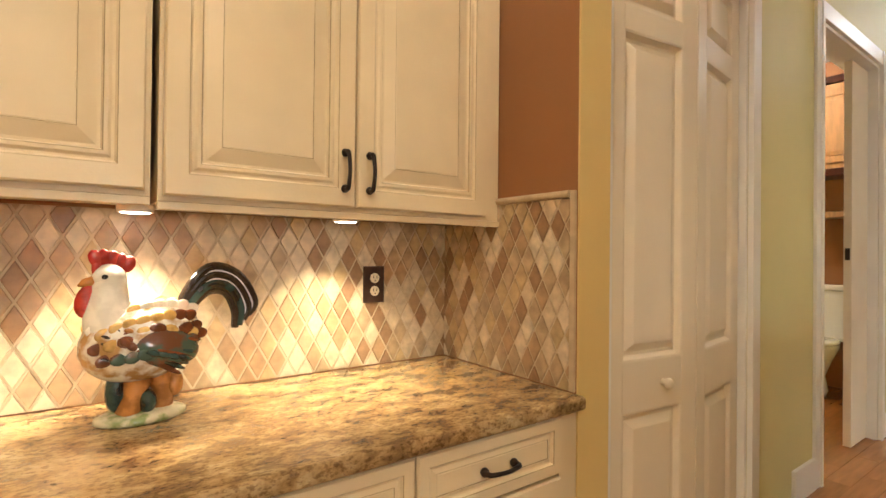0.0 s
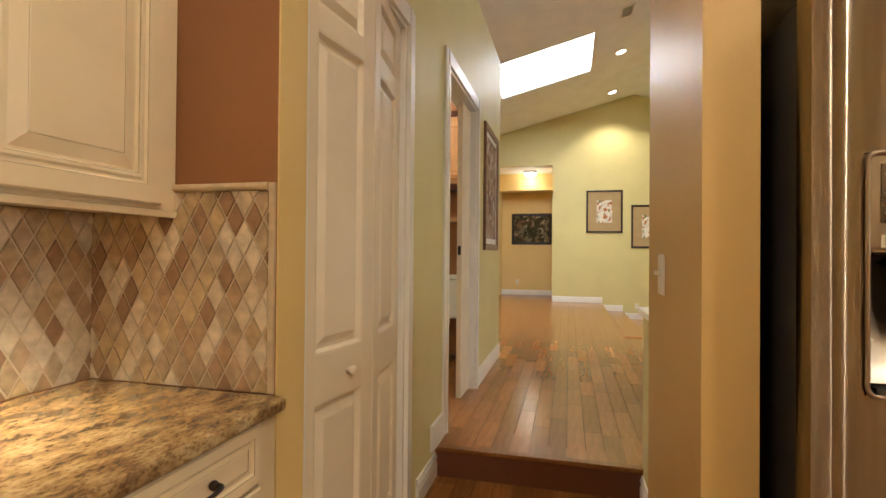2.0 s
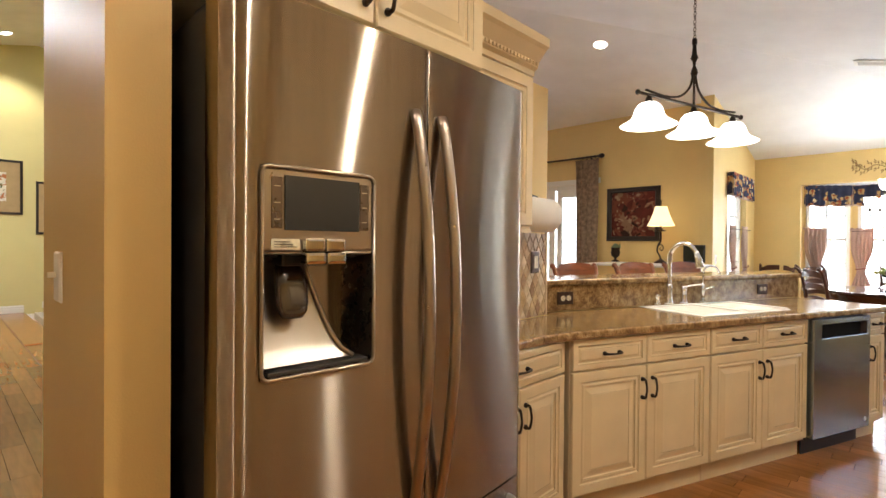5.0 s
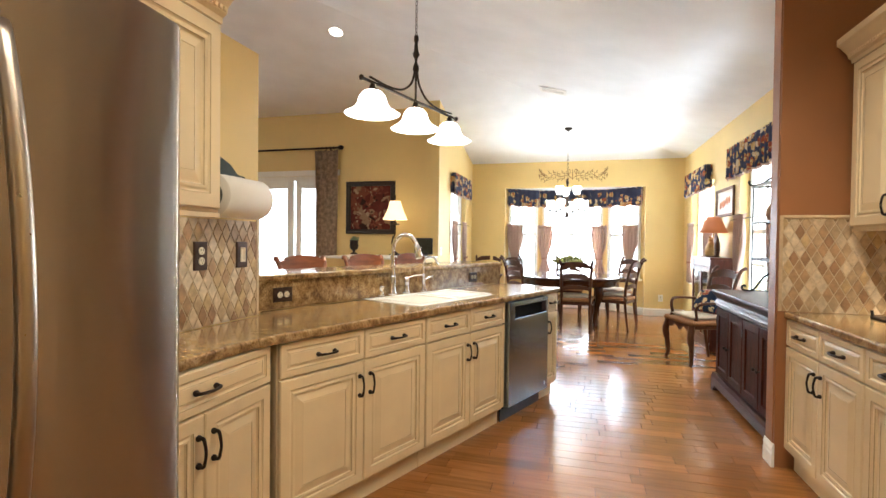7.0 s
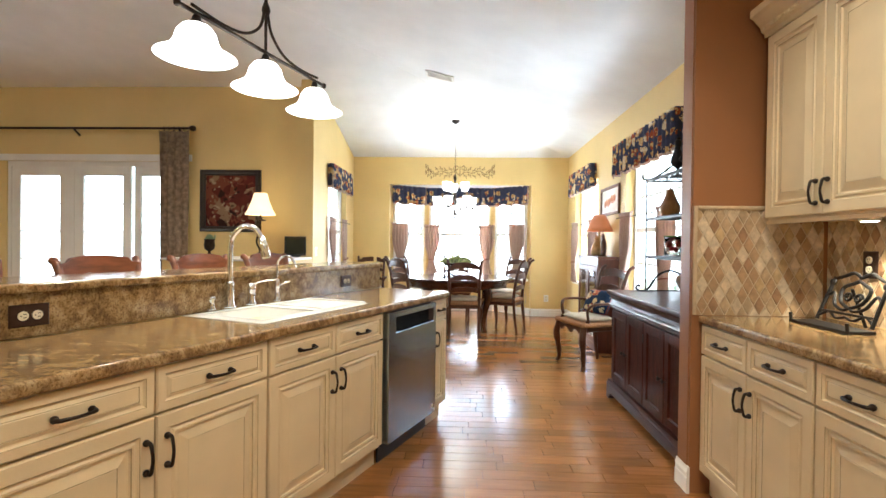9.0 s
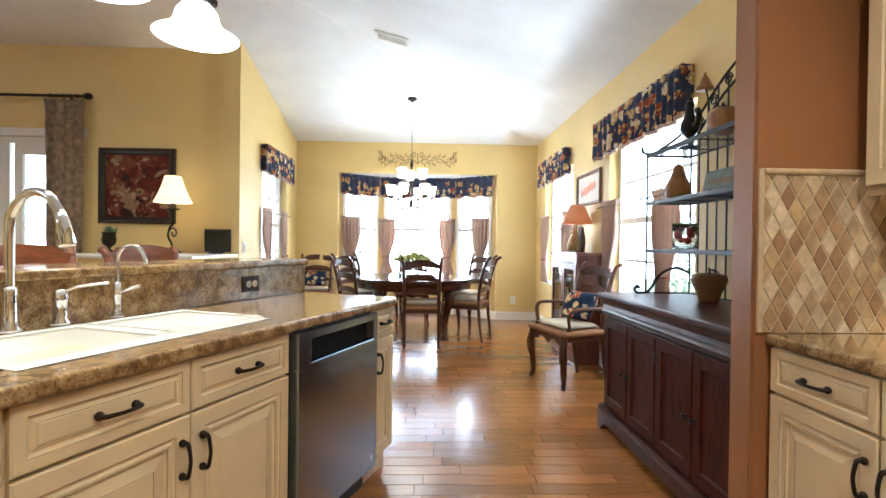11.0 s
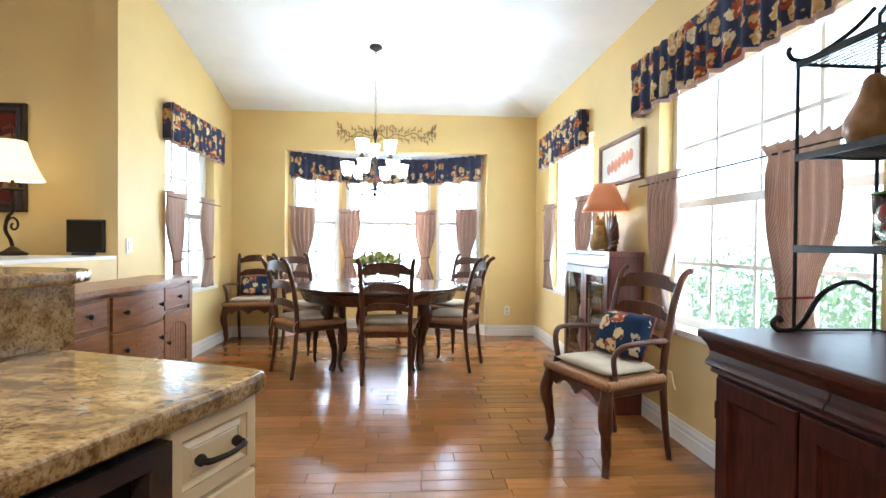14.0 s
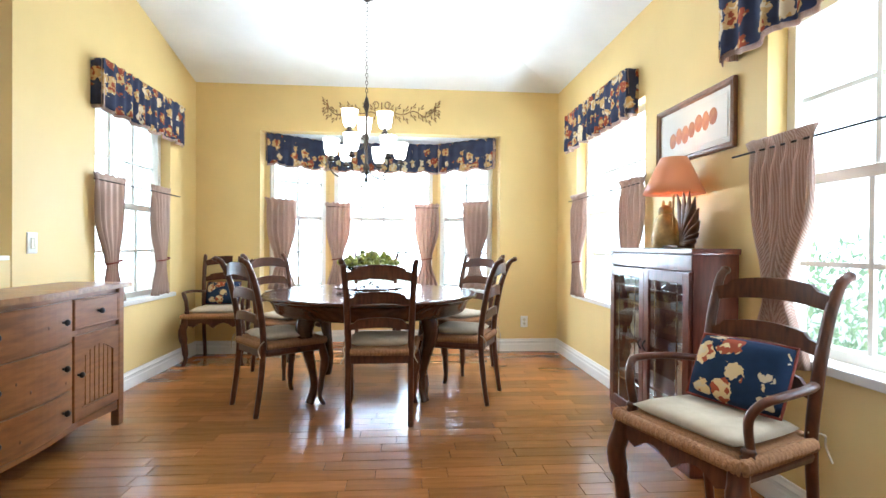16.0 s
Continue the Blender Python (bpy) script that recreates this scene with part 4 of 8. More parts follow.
niche.matrix_basis = pose(dx0, -0.0115, 0, 0, 0, -3.94) @ pose(-dx0, 0, 0)
part("nameplate", cube(0.815, 0.88, 0.004, 0.0065, 1.735, 1.748), DARKGREY, rd, "small dark maker's plate").rotation_euler = (0, 0, 0)

# ---- pendant ----
px, py = 1.256, -4.56
pend = thing("pendant_light", pose(px, py, 0, 0, 0, -105.7), "bronze island pendant with three white glass shades", "pendant light")
ct = roof(px, py)
part("canopy", lathe([(0, 0.0), (0.06, 0.0), (0.055, -0.02), (0.02, -0.035), (0, -0.04)], 20, (0, 0, ct + 0.004)), IRON, pend, smooth=True)
bm = bmesh.new()
z = ct - 0.03
k = 0
while z > 2.80:
    r = [Vector((0.009 * math.cos(a), 0, 0.017 * math.sin(a))) for a in [i * math.pi / 5 for i in range(11)]]
    tube([Vector((0, 0, z)) + (q if k % 2 else Vector((0, q.x, q.z))) for q in r], 0.0022, 5, bm)
    z -= 0.028
    k += 1
part("chain", bm, IRON, pend)
part("column", lathe([(0.004, 2.80), (0.016, 2.79), (0.018, 2.76), (0.012, 2.74), (0.017, 2.68), (0.026, 2.655), (0.012, 2.63), (0.009, 2.60), (0.02, 2.57), (0.024, 2.55), (0.02, 2.535), (0.008, 2.52), (0.008, 2.30)][::-1], 16), IRON, pend, smooth=True)
part("cross_bar", tube([(-0.60, 0, 2.318), (0.60, 0, 2.318)], 0.010, 10), IRON, pend)
for s in (-1, 1):
    part("scroll_arm", tube(curve([(0.012 * s, 0, 2.55), (0.05 * s, 0, 2.44), (0.16 * s, 0, 2.36), (0.32 * s, 0, 2.335), (0.52 * s, 0, 2.345)], 7), 0.008, 8), IRON, pend, smooth=True)
    part("finial", lathe([(0, -0.02), (0.014, -0.012), (0.016, 0), (0.014, 0.012), (0, 0.02)], 12, (0.60 * s, 0, 2.318)), IRON, pend, smooth=True)
for x in (-0.49, 0.0, 0.49):
    sh = part("shade", lathe([(0.045, 2.262), (0.062, 2.255), (0.085, 2.225), (0.098, 2.18), (0.118, 2.15), (0.155, 2.128), (0.178, 2.115), (0.174, 2.112), (0.15, 2.122), (0.112, 2.145), (0.09, 2.178), (0.078, 2.222), (0.04, 2.252)], 32), SHADEG, pend, "bell-shaped white glass shade", True)
    sh.matrix_basis = pose(x, 0, 0)
    part("socket_cap", lathe([(0.012, 2.31), (0.018, 2.30), (0.022, 2.28), (0.046, 2.268), (0.046, 2.255)][::-1], 16, (x, 0, 0)), IRON, pend, smooth=True)
    w = pend.matrix_world @ Vector((x, 0, 2.10))
    lamp("pendant_bulb", "SPOT", look(w, w - Vector((0, 0.001, 1))), 20, BULB, 0.06, angle=125, blend=0.6)

# ---- under-cabinet pucks ----
for x, y, zz, nm in ((0.150, 0.46, 1.397, "x"), (0.661, 0.43, 1.397, "x"), (-0.4, 0.46, 1.405, "x"), (-1.56, -3.98, 1.395, "y"), (-1.56, -3.3, 1.395, "y"), (1.5, -2.3, 1.385, "z")):
    p = thing("puck_light", pose(x, y, zz), "small lit puck light under the wall cabinet", "light", "under-cabinet puck lights")
    part("housing", lathe([(0.036, -0.018), (0.038, -0.012), (0.038, 0)], 20), TRIM, p)
    part("lens", lathe([(0, -0.0195), (0.03, -0.0195), (0.03, -0.0185)], 20), LENS, p, "glowing lens")
    lamp("puck_lamp", "SPOT", look((x, y, zz - 0.03), (x, y + (0.05 if nm == "x" else 0.0), 0)), 12 if nm == "z" else 27, WARM, 0.03, angle=108, blend=0.8)


def can_light(x, y, power, spread=115, r=0.075):
    z = roof(x, y)
    e = 0.01
    nrm = Vector((roof(x + e, y) - roof(x - e, y), roof(x, y + e) - roof(x, y - e), -2 * e)).normalized()
    q = Vector((0, 0, -1)).rotation_difference(nrm).to_matrix().to_4x4()
    c = thing("recessed_light", Matrix.Translation((x, y, z)) @ q, "lit round recessed light in the ceiling", "light", "recessed ceiling lights")
    part("trim_ring", lathe([(r, -0.001), (r + 0.018, -0.006), (r + 0.02, -0.001)], 24), TRIM, c)
    part("lens", lathe([(0, -0.004), (r, -0.004), (r, -0.002)], 24), LENS, c, "glowing lens")
    lamp("recessed_lamp", "SPOT", look((x, y, z - 0.05), (x, y, 0)), power, BULB, 0.6 * r, angle=spread, blend=0.6)


# the first is an added, unseen light that brightens the return wall and closet door
for x, y, p, s in ((0.35, -0.48, 56, 150), (-0.6, -1.6, 48, 150), (-0.6, -2.66, 72, 150), (-0.6, -3.73, 24, 90)):
    can_light(x, y, p, s, 0.045)
can_light(2.98, -6.59, 60)
can_light(5.2, -6.0, 60)

# ---- windows ----


def window(name, m, w, h, cols, rows, label, sill=0.10):
    """A white sash window in the plane y = 0, inside towards -y, lower left at the origin."""
    o = thing(name, m, label, "window", kind="structure")
    f = bmesh.new()
    for a in ((0, w, 0, 0.05), (0, w, h - 0.05, h), (0, 0.05, 0.05, h - 0.05), (w - 0.05, w, 0.05, h - 0.05)):
        box(f, a[0], a[1], -0.035, 0.035, a[2], a[3], 0.004)
    part("window_frame", f, TRIM, o)
    part("meeting_rail", cube(0.05, w - 0.05, -0.022, 0.022, h / 2 - 0.025, h / 2 + 0.025, 0.004), TRIM, o)
    for half, z0, z1, yy in ((0, 0.05, h / 2 - 0.025, -0.012), (1, h / 2 + 0.025, h - 0.05, 0.012)):
        for i in range(1, cols):
            x = 0.05 + (w - 0.1) * i / cols
            part("muntin", cube(x - 0.011, x + 0.011, yy - 0.010, yy + 0.010, z0, z1), TRIM, o)
        for j in range(1, rows):
            z = z0 + (z1 - z0) * j / rows
            part("muntin", cube(0.05, w - 0.05, yy - 0.0085, yy + 0.0085, z - 0.011, z + 0.011), TRIM, o)
        p = part("pane", cube(0.05, w - 0.05, yy - 0.002, yy + 0.002, z0, z1), PANE, o)
        p.visible_shadow = False
    if sill:
        part("window_sill", cube(-0.06, w + 0.06, -sill - 0.10, -0.03, -0.035, 0.004, 0.006), TRIM, o)
    return o


for n, (a, b, z0, z1) in ((1, RWIN1), (2, RWIN2)):
    window("window_%d" % n, pose(-1.83, a, z0, 0, 0, 90), b - a, z1 - z0, 3 if n == 1 else 4, 2, "white sash window with small panes and bright daylight", 0.06)
window("window_3", pose(2.25, LWIN[1], LWIN[2], 0, 0, -90), LWIN[1] - LWIN[0], LWIN[3] - LWIN[2], 3, 2, "white sash window with small panes and bright daylight", 0.05)
for n, (p, q) in ((4, ((1.44, -10.85), (0.91, -11.235))), (5, ((0.80, -11.28), (-0.36, -11.28))), (6, ((-0.47, -11.235), (-1.01, -10.85)))):
    d = Vector((q[0] - p[0], q[1] - p[1], 0))
    window("window_%d" % n, pose(p[0], p[1], 0.64, 0, 0, math.degrees(math.atan2(d.y, d.x))), d.length, 1.62, 4 if n == 5 else 2, 2, "white bay window sash with bright daylight", 0.04)

# the bright hazy distance outside
bm = bmesh.new()
ring = [(22 * math.cos(a), -4 + 26 * math.sin(a)) for a in [radians(d) for d in range(150, 391, 12)]]
lo, hi = [bm.verts.new((x, y, -0.5)) for x, y in ring], [bm.verts.new((x, y, 11)) for x, y in ring]
for i in range(len(ring) - 1):
    bm.faces.new((lo[i], lo[i + 1], hi[i + 1], hi[i]))
HAZE = mat("bright hazy daylight", (0.8, 0.85, 0.9), 1.0, vary=0.1, scale=0.3, emit=(0.86, 0.94, 1.0), strength=2.6)
structure("backdrop", bm, HAZE, "bright hazy sky and distance", "backdrop")

# hedge outside the long window
rnd = random.Random(5)
bm = bmesh.new()
for i in range(6000):
    y = rnd.uniform(-11.5, -4.2)
    h = 1.02 + 0.20 * math.sin(y * 2.3) + 0.12 * math.sin(y * 6.1)
    x = -4.6 + rnd.gauss(0, 0.42)
    z = rnd.uniform(-0.4, h) + rnd.gauss(0, 0.05)
    s = rnd.uniform(0.03, 0.065)
    mx = Matrix.Translation((x, y, z)) @ Euler((rnd.uniform(0, 6), rnd.uniform(0, 6), rnd.uniform(0, 6))).to_matrix().to_4x4()
    vs = [bm.verts.new(mx @ Vector(c)) for c in ((-s, 0, 0), (0, -s * 0.45, 0.006), (s, 0, 0), (0, s * 0.45, 0.006))]
    bm.faces.new(vs)
tagged(part("hedge", bm, LEAFM), "leafy green hedge outside the window", "hedge", kind="stuff")

# ---- cloth ----


def curtain(m, w, h, seed, label, cloth=PLAID, tie=0.66, pinch=0.46, folds=5, group="cafe curtains", amp=0.024):
    """A gathered curtain hanging from z = 0 down to -h, tied at a height."""
    r = random.Random(seed)
    ph = r.uniform(0, 6)
    c = thing("curtain", m, label, "curtain", group)
    bm = bmesh.new()
    nx, nz = folds * 8, 26
    rows = []
    for j in range(nz + 1):
        v = j / nz
        if tie:
            k = 1 - (1 - pinch) * math.exp(-((v - tie) / 0.23) ** 2)
            k *= 1.0 if v < tie else 0.8 + 0.2 * (v - tie) / (1 - tie)
        else:
            k = 1.0 - 0.06 * math.sin(math.pi * v)
        head = tie and j < 3
        if head:
            k *= (1.10, 0.97, 1.0)[j]
        rows.append([])
        for i in range(nx + 1):
            u = i / nx
            a = amp * (0.7 + 0.5 * math.sin(3.1 * u + ph)) * ((1.3, 0.5, 0.8)[j] if j < 3 else 1.25 if tie else 1)
            y = a * math.sin(2 * math.pi * folds * u + ph + 0.6 * math.sin(4 * v + ph)) - 0.02 * (1 - k)
            x = (u - 0.5) * w * k + 0.004 * math.sin(9 * v + 5 * u)
            z = -h * v + ((0.035, 0.012, 0)[j] if head else 0) + (0.012 * math.sin(2 * math.pi * folds * u * 1.0 + ph) if j == 0 else 0) + (0.006 * math.sin(20 * u) if j == nz else 0)
            rows[-1].append(bm.verts.new((x, y, z)))
    for a, b in zip(rows, rows[1:]):
        for i in range(nx):
            bm.faces.new((b[i], b[i + 1], a[i + 1], a[i]))
    part("cloth", bm, cloth, c, smooth=True).modifiers.new("thickness", "SOLIDIFY").thickness = 0.003
    if tie:
        kk = w * pinch * 0.5 + 0.006
        part("tie_band", tube([(kk * math.cos(a), -0.02 + 0.032 * math.sin(a), -h * tie + 0.012 * math.cos(a)) for a in [i * math.pi / 8 for i in range(17)]], 0.006, 6), REDTIE, c, "dark red tie band", True)
    return c


REDTIE = mat("dark red cord", (0.22, 0.04, 0.025), 0.8, vary=0.3, scale=60)


def valance(m, w, h, depth, seed, label):
    """A gathered box valance with a scalloped hem, along x, standing out towards -y."""
    r = random.Random(seed)
    v = thing("valance", m, label, "valance", "rooster print valances")
    for layer, cloth, drop, off, nm in ((0, NAVY, 0.0, 0.0, "cloth"), (1, PLAID, 0.022, 0.014, "lining")):
        path = []
        n = max(30, int(w / 0.012))
        for i in range(10):
            path.append((0, -depth * i / 10, 0))
        for i in range(n + 1):
            path.append((w * i / n, -depth, i / n))
        for i in range(1, 11):
            path.append((w, -depth * (1 - i / 10), 1))
        bm = bmesh.new()
        rows = []
        for j in range(9):
            t = j / 8
            rows.append([])
            for k, (x, y, u) in enumerate(path):
                amp = 0.010 * (0.5 + t)
                on = 10 <= k < len(path) - 10
                g = amp * math.sin(x * 58 + 2 * math.sin(x * 7 + seed)) if on else 0
                gx = 0 if on else 0.5 * amp * math.sin(y * 90 + seed) * min(1, -y / 0.02)
                sc = 0.03 * abs(math.sin(math.pi * (x / 0.27) + seed)) if on else 0.0
                z = -(h + drop - 0.03 + sc) * t + (0.004 * math.sin(x * 60) if j == 0 else 0)
                rows[-1].append(bm.verts.new((x + (0 if on else gx + off * (0.9 if k < 10 else -0.9)), y + g + (off if on else 0), z)))
        for a, b in zip(rows, rows[1:]):
            for i in range(len(path) - 1):
                bm.faces.new((b[i], b[i + 1], a[i + 1], a[i]))
        ob = part(nm, bm, cloth, v, "" if layer == 0 else "checked lining below the hem", True)
        ob.modifiers.new("thickness", "SOLIDIFY").thickness = 0.003
    part("board", cube(0.012, w - 0.012, -depth + 0.02, 0, -0.02, -0.004), TRIM, v)
    return v


valance(pose(-1.698, -10.14, 2.42, 0, 0, 90), 1.36, 0.35, 0.10, 1, "navy rooster print valance with a scalloped hem")
valance(pose(-1.698, -7.74, 2.43, 0, 0, 90), 1.72, 0.36, 0.10, 2, "long navy rooster print valance over the wide window")
valance(pose(2.128, -8.93, 2.42, 0, 0, -90), 1.26, 0.35, 0.09, 3, "navy rooster print valance with a scalloped hem")
for k, ((ax, ay), (bx, by)) in enumerate((((1.44, -10.70), (0.87, -11.12)), ((0.86, -11.15), (-0.42, -11.15)), ((-0.43, -11.12), (-1.02, -10.70)))):
    d = Vector((bx - ax, by - ay, 0))
    valance(pose(ax, ay, 2.325, 0, 0, math.degrees(math.atan2(d.y, d.x))), d.length, 0.33, 0.035, 5 + k, "navy rooster print valance in the bay window")


def rod(name, p, q, r, label, mtl, brackets=()):
    o = thing(name, pose(0, 0, 0), label, "curtain rod")
    part("rod", tube([p, q], r, 10), mtl, o)
    return o


CP = "checked tan cafe curtain tied back"
for y in (-9.86, -8.78):
    curtain(pose(-1.655, y, 1.60, 0, 0, 90), 0.36, 0.92, 10 + int(-y * 10), CP)
for y in (-7.37, -6.28):
    curtain(pose(-1.645, y, 1.60, 0, 0, 90), 0.38, 0.95, 30 + int(-y * 10), CP, folds=6)
for y in (-9.10, -9.84):
    curtain(pose(2.085, y, 1.60, 0, 0, -90), 0.38 if y > -9.5 else 0.33, 0.90, 50 + int(-y * 10), CP)
for x, y, a in ((1.29, -10.80, -144), (0.74, -11.17, 180), (-0.285, -11.17, 180), (-0.82, -10.82, 144)):
    curtain(pose(x, y, 1.60, 0, 0, a), 0.29 if a == 180 else 0.33, 0.94, 70 + int(x * 10), CP)
rod("curtain_rod", (-1.655, -10.14, 1.585), (-1.655, -8.66, 1.585), 0.005, "thin dark cafe curtain rod", WIRE)
rod("curtain_rod", (-1.645, -7.68, 1.585), (-1.645, -5.98, 1.585), 0.005, "thin dark cafe curtain rod", WIRE)
rod("curtain_rod", (2.085, -8.9, 1.585), (2.085, -10.18, 1.585), 0.005, "thin dark cafe curtain rod", WIRE)
rod("curtain_rod", (0.86, -11.17, 1.585), (-0.42, -11.17, 1.585), 0.005, "thin dark cafe curtain rod", WIRE)

# ---- chairs ----


def slat(w, z, h, arch, y, bow):
    """A curved ladder-back slat with an arched, notched top edge."""
    bm = bmesh.new()
    n = 20
    rows = {}
    for i in range(n + 1):
        u = 2 * i / n - 1
        top = z + h + arch * (1 - u * u) - (0.018 if abs(u) > 0.72 else 0)
        bot = z + arch * 0.75 * (1 - u * u)
        yy = y + bow * (1 - u * u)
        rows[i] = [bm.verts.new((u * w / 2, yy + s, q)) for q, s in ((bot, -0.009), (top, -0.009), (top, 0.009), (bot, 0.009))]
    for i in range(n):
        for k in range(4):
            bm.faces.new((rows[i][k], rows[i + 1][k], rows[i + 1][(k + 1) % 4], rows[i][(k + 1) % 4]))
    bm.faces.new(rows[0])
    bm.faces.new(rows[n][::-1])
    bmesh.ops.recalc_face_normals(bm, faces=bm.faces)
    return bm


def pad(w0, w1, d, z, t):
    """A soft cushion, w0 wide in front and w1 behind."""
    bm = bmesh.new()
    n = 12
    top, bot = [], []
    for j in range(n + 1):
        v = 2 * j / n - 1
        top.append([]), bot.append([])
        for i in range(n + 1):
            u = 2 * i / n - 1
            k = w0 + (w1 - w0) * (v + 1) / 2
            e = (1 - abs(u) ** 6) * (1 - abs(v) ** 6)
            sh = 1 - 0.06 * (abs(u * v)) ** 3
            p = (u * k / 2 * sh, v * d / 2 * sh)
            top[-1].append(bm.verts.new((*p, z + t * 0.5 + t * 0.5 * e ** 0.5 + 0.006 * (1 - u * u) * (1 - v * v))))
            bot[-1].append(bm.verts.new((*p, z + t * 0.5 - t * 0.5 * e ** 0.5)))
    for g, f in ((top, 1), (bot, -1)):
        for j in range(n):
            for i in range(n):
                q = (g[j][i], g[j][i + 1], g[j + 1][i + 1], g[j + 1][i])
                bm.faces.new(q if f > 0 else q[::-1])
    bmesh.ops.remove_doubles(bm, verts=bm.verts, dist=0.0004)
    return bm


def pillow(parent_pose, label):
    p = thing("throw_pillow", parent_pose, label, "pillow", "rooster print pillows")
    b = pad(0.37, 0.37, 0.27, 0, 0.11)
    part("cover", b, PILLOW, p, smooth=True)
    loop = [(0.182 * sx, 0.132 * sy, 0.055) for sx, sy in ((-1, -1), (1, -1), (1, 1), (-1, 1), (-1, -1))]
    part("piping", tube([Vector(a).lerp(Vector(b_), k / 6) * Vector((1, 1, 1)).x for a, b_ in zip(loop, loop[1:]) for k in range(6)] + [Vector(loop[-1])], 0.006, 6), REDTIE, p, "dark red piping", True)
    return p


PILLOW = printed("navy pillow cloth printed with hens", (0.018, 0.034, 0.075), [((0.66, 0.50, 0.26), 10, 0.57), ((0.34, 0.08, 0.04), 12, 0.60), ((0.60, 0.50, 0.33), 13, 0.625)], 8.5, 0.38)
SW0, SW1, SD = 0.50, 0.43, 0.44


def chair(name, m, label, group, arms=False):
    c = thing(name, m, label, "chair", group)
    f = 1.08 if arms else 1.0
    w0, w1 = SW0 * f / 2 - 0.022, SW1 * f / 2 - 0.018
    y0, y1 = -SD / 2 + 0.02, SD / 2 - 0.01
    for s in (-1, 1):
        leg = curve([(s * w0, y0, 0.45), (s * (w0 + 0.006), y0 - 0.012, 0.38), (s * (w0 + 0.016), y0 - 0.024, 0.31), (s * (w0 + 0.002), y0 - 0.006, 0.18), (s * (w0 - 0.004), y0 + 0.002, 0.06), (s * (w0 + 0.010), y0 - 0.014, 0.012), (s * (w0 + 0.012), y0 - 0.018, 0.0)], 4)
        n = len(leg)
        rr = [q * (1.25 if arms else 1.0) for q in (0.026, 0.029, 0.03, 0.022, 0.016, 0.016, 0.018)]
        part("leg", tube(leg, [rr[min(6, i * 7 // n)] for i in range(n)], 10), WALNUT, c, smooth=True)
        st = curve([(s * w1, y1 + 0.05, 0.0), (s * w1, y1 + 0.018, 0.22), (s * w1, y1, 0.45), (s * (w1 + 0.004), y1 + 0.012, 0.62), (s * (w1 + 0.012), y1 + 0.055, 0.85), (s * (w1 + 0.02), y1 + 0.11, 1.0), (s * (w1 + 0.028), y1 + 0.155, 1.04)], 5)
        n = len(st)
        part("back_post", tube(st, [0.017 + 0.004 * math.sin(math.pi * i / (n - 1)) for i in range(n)], 10), WALNUT, c, smooth=True)
        part("ear", lathe([(0, -0.018), (0.016, -0.014), (0.02, 0), (0.016, 0.014), (0, 0.018)], 12), WALNUT, c, smooth=True).matrix_basis = pose(s * (w1 + 0.028), y1 + 0.157, 1.04, 0, 90, 0)
        part("side_rail", tube([(s * (w0 - 0.004), y0, 0.42), (s * w1, y1, 0.42)], 0.017, 8, flat=1.7), WALNUT, c)
        if arms:
            a = curve([(s * w1, y1 + 0.015, 0.66), (s * (w1 + 0.06), 0.08, 0.675), (s * (w0 + 0.05), -0.08, 0.675), (s * (w0 + 0.03), -0.14, 0.655), (s * (w0 + 0.005), -0.165, 0.60), (s * w0, -0.15, 0.50), (s * w0, -0.16, 0.45)], 6)
            part("arm", tube(a, 0.018, 10, flat=0.8), WALNUT, c, smooth=True)
            part("arm_collar", lathe([(0.018, 0), (0.026, 0.008), (0.018, 0.018), (0.024, 0.028), (0.018, 0.04)], 12, (s * w0, -0.157, 0.47)), WALNUT, c, smooth=True)
        part("tie", tube(curve([(s * w1, y1 - 0.02, 0.50), (s * (w1 + 0.03), y1 + 0.02, 0.495), (s * (w1 + 0.02), y1 + 0.045, 0.45), (s * (w1 + 0.045), y1 + 0.04, 0.40)], 4), 0.0035, 5), CUSHION, c, "cream cushion tie")
    bm = bmesh.new()
    n = 14
    rows = []
    for i in range(n + 1):
        u = 2 * i / n - 1
        dz = (0.050 if arms else 0.028) * abs(math.sin(u * 4.2)) + (-0.022 if arms else 0.012)
        rows.append([bm.verts.new((u * w0, y0 + s, q)) for q, s in ((0.375 + dz, -0.012), (0.445, -0.012), (0.445, 0.012), (0.375 + dz, 0.012))])
    for a, b in zip(rows, rows[1:]):
        for k in range(4):
            bm.faces.new((a[k], b[k], b[(k + 1) % 4], a[(k + 1) % 4]))
    bmesh.ops.recalc_face_normals(bm, faces=bm.faces)
    part("apron", bm, WALNUT, c, "scalloped front apron")
    part("back_rail", cube(-w1, w1, y1 - 0.012, y1 + 0.012, 0.39, 0.445, 0.003), WALNUT, c)
    part("seat", pad(SW0 * f, SW1 * f, SD, 0.445, 0.045), RUSH, c, "woven rush seat", True)
    # twisted rush wound over the seat rails
    h0, h1, d2 = SW0 * f / 2, SW1 * f / 2, SD / 2
    for p, q in (((-h0, -d2), (h0, -d2)), ((h0, -d2), (h1, d2 - 0.03)), ((-h0, -d2), (-h1, d2 - 0.03)), ((-h1 + 0.03, d2), (h1 - 0.03, d2))):
        n = int(math.dist(p, q) / 0.0075)
        pts = [(p[0] + (q[0] - p[0]) * i / n, p[1] + (q[1] - p[1]) * i / n, 0.463) for i in range(n + 1)]
        part("rush_edge", tube(pts, [0.0225 + 0.0035 * math.sin(2.1 * i) for i in range(n + 1)], 8, flat=1.05), RUSH, c, "twisted rush edge", True)
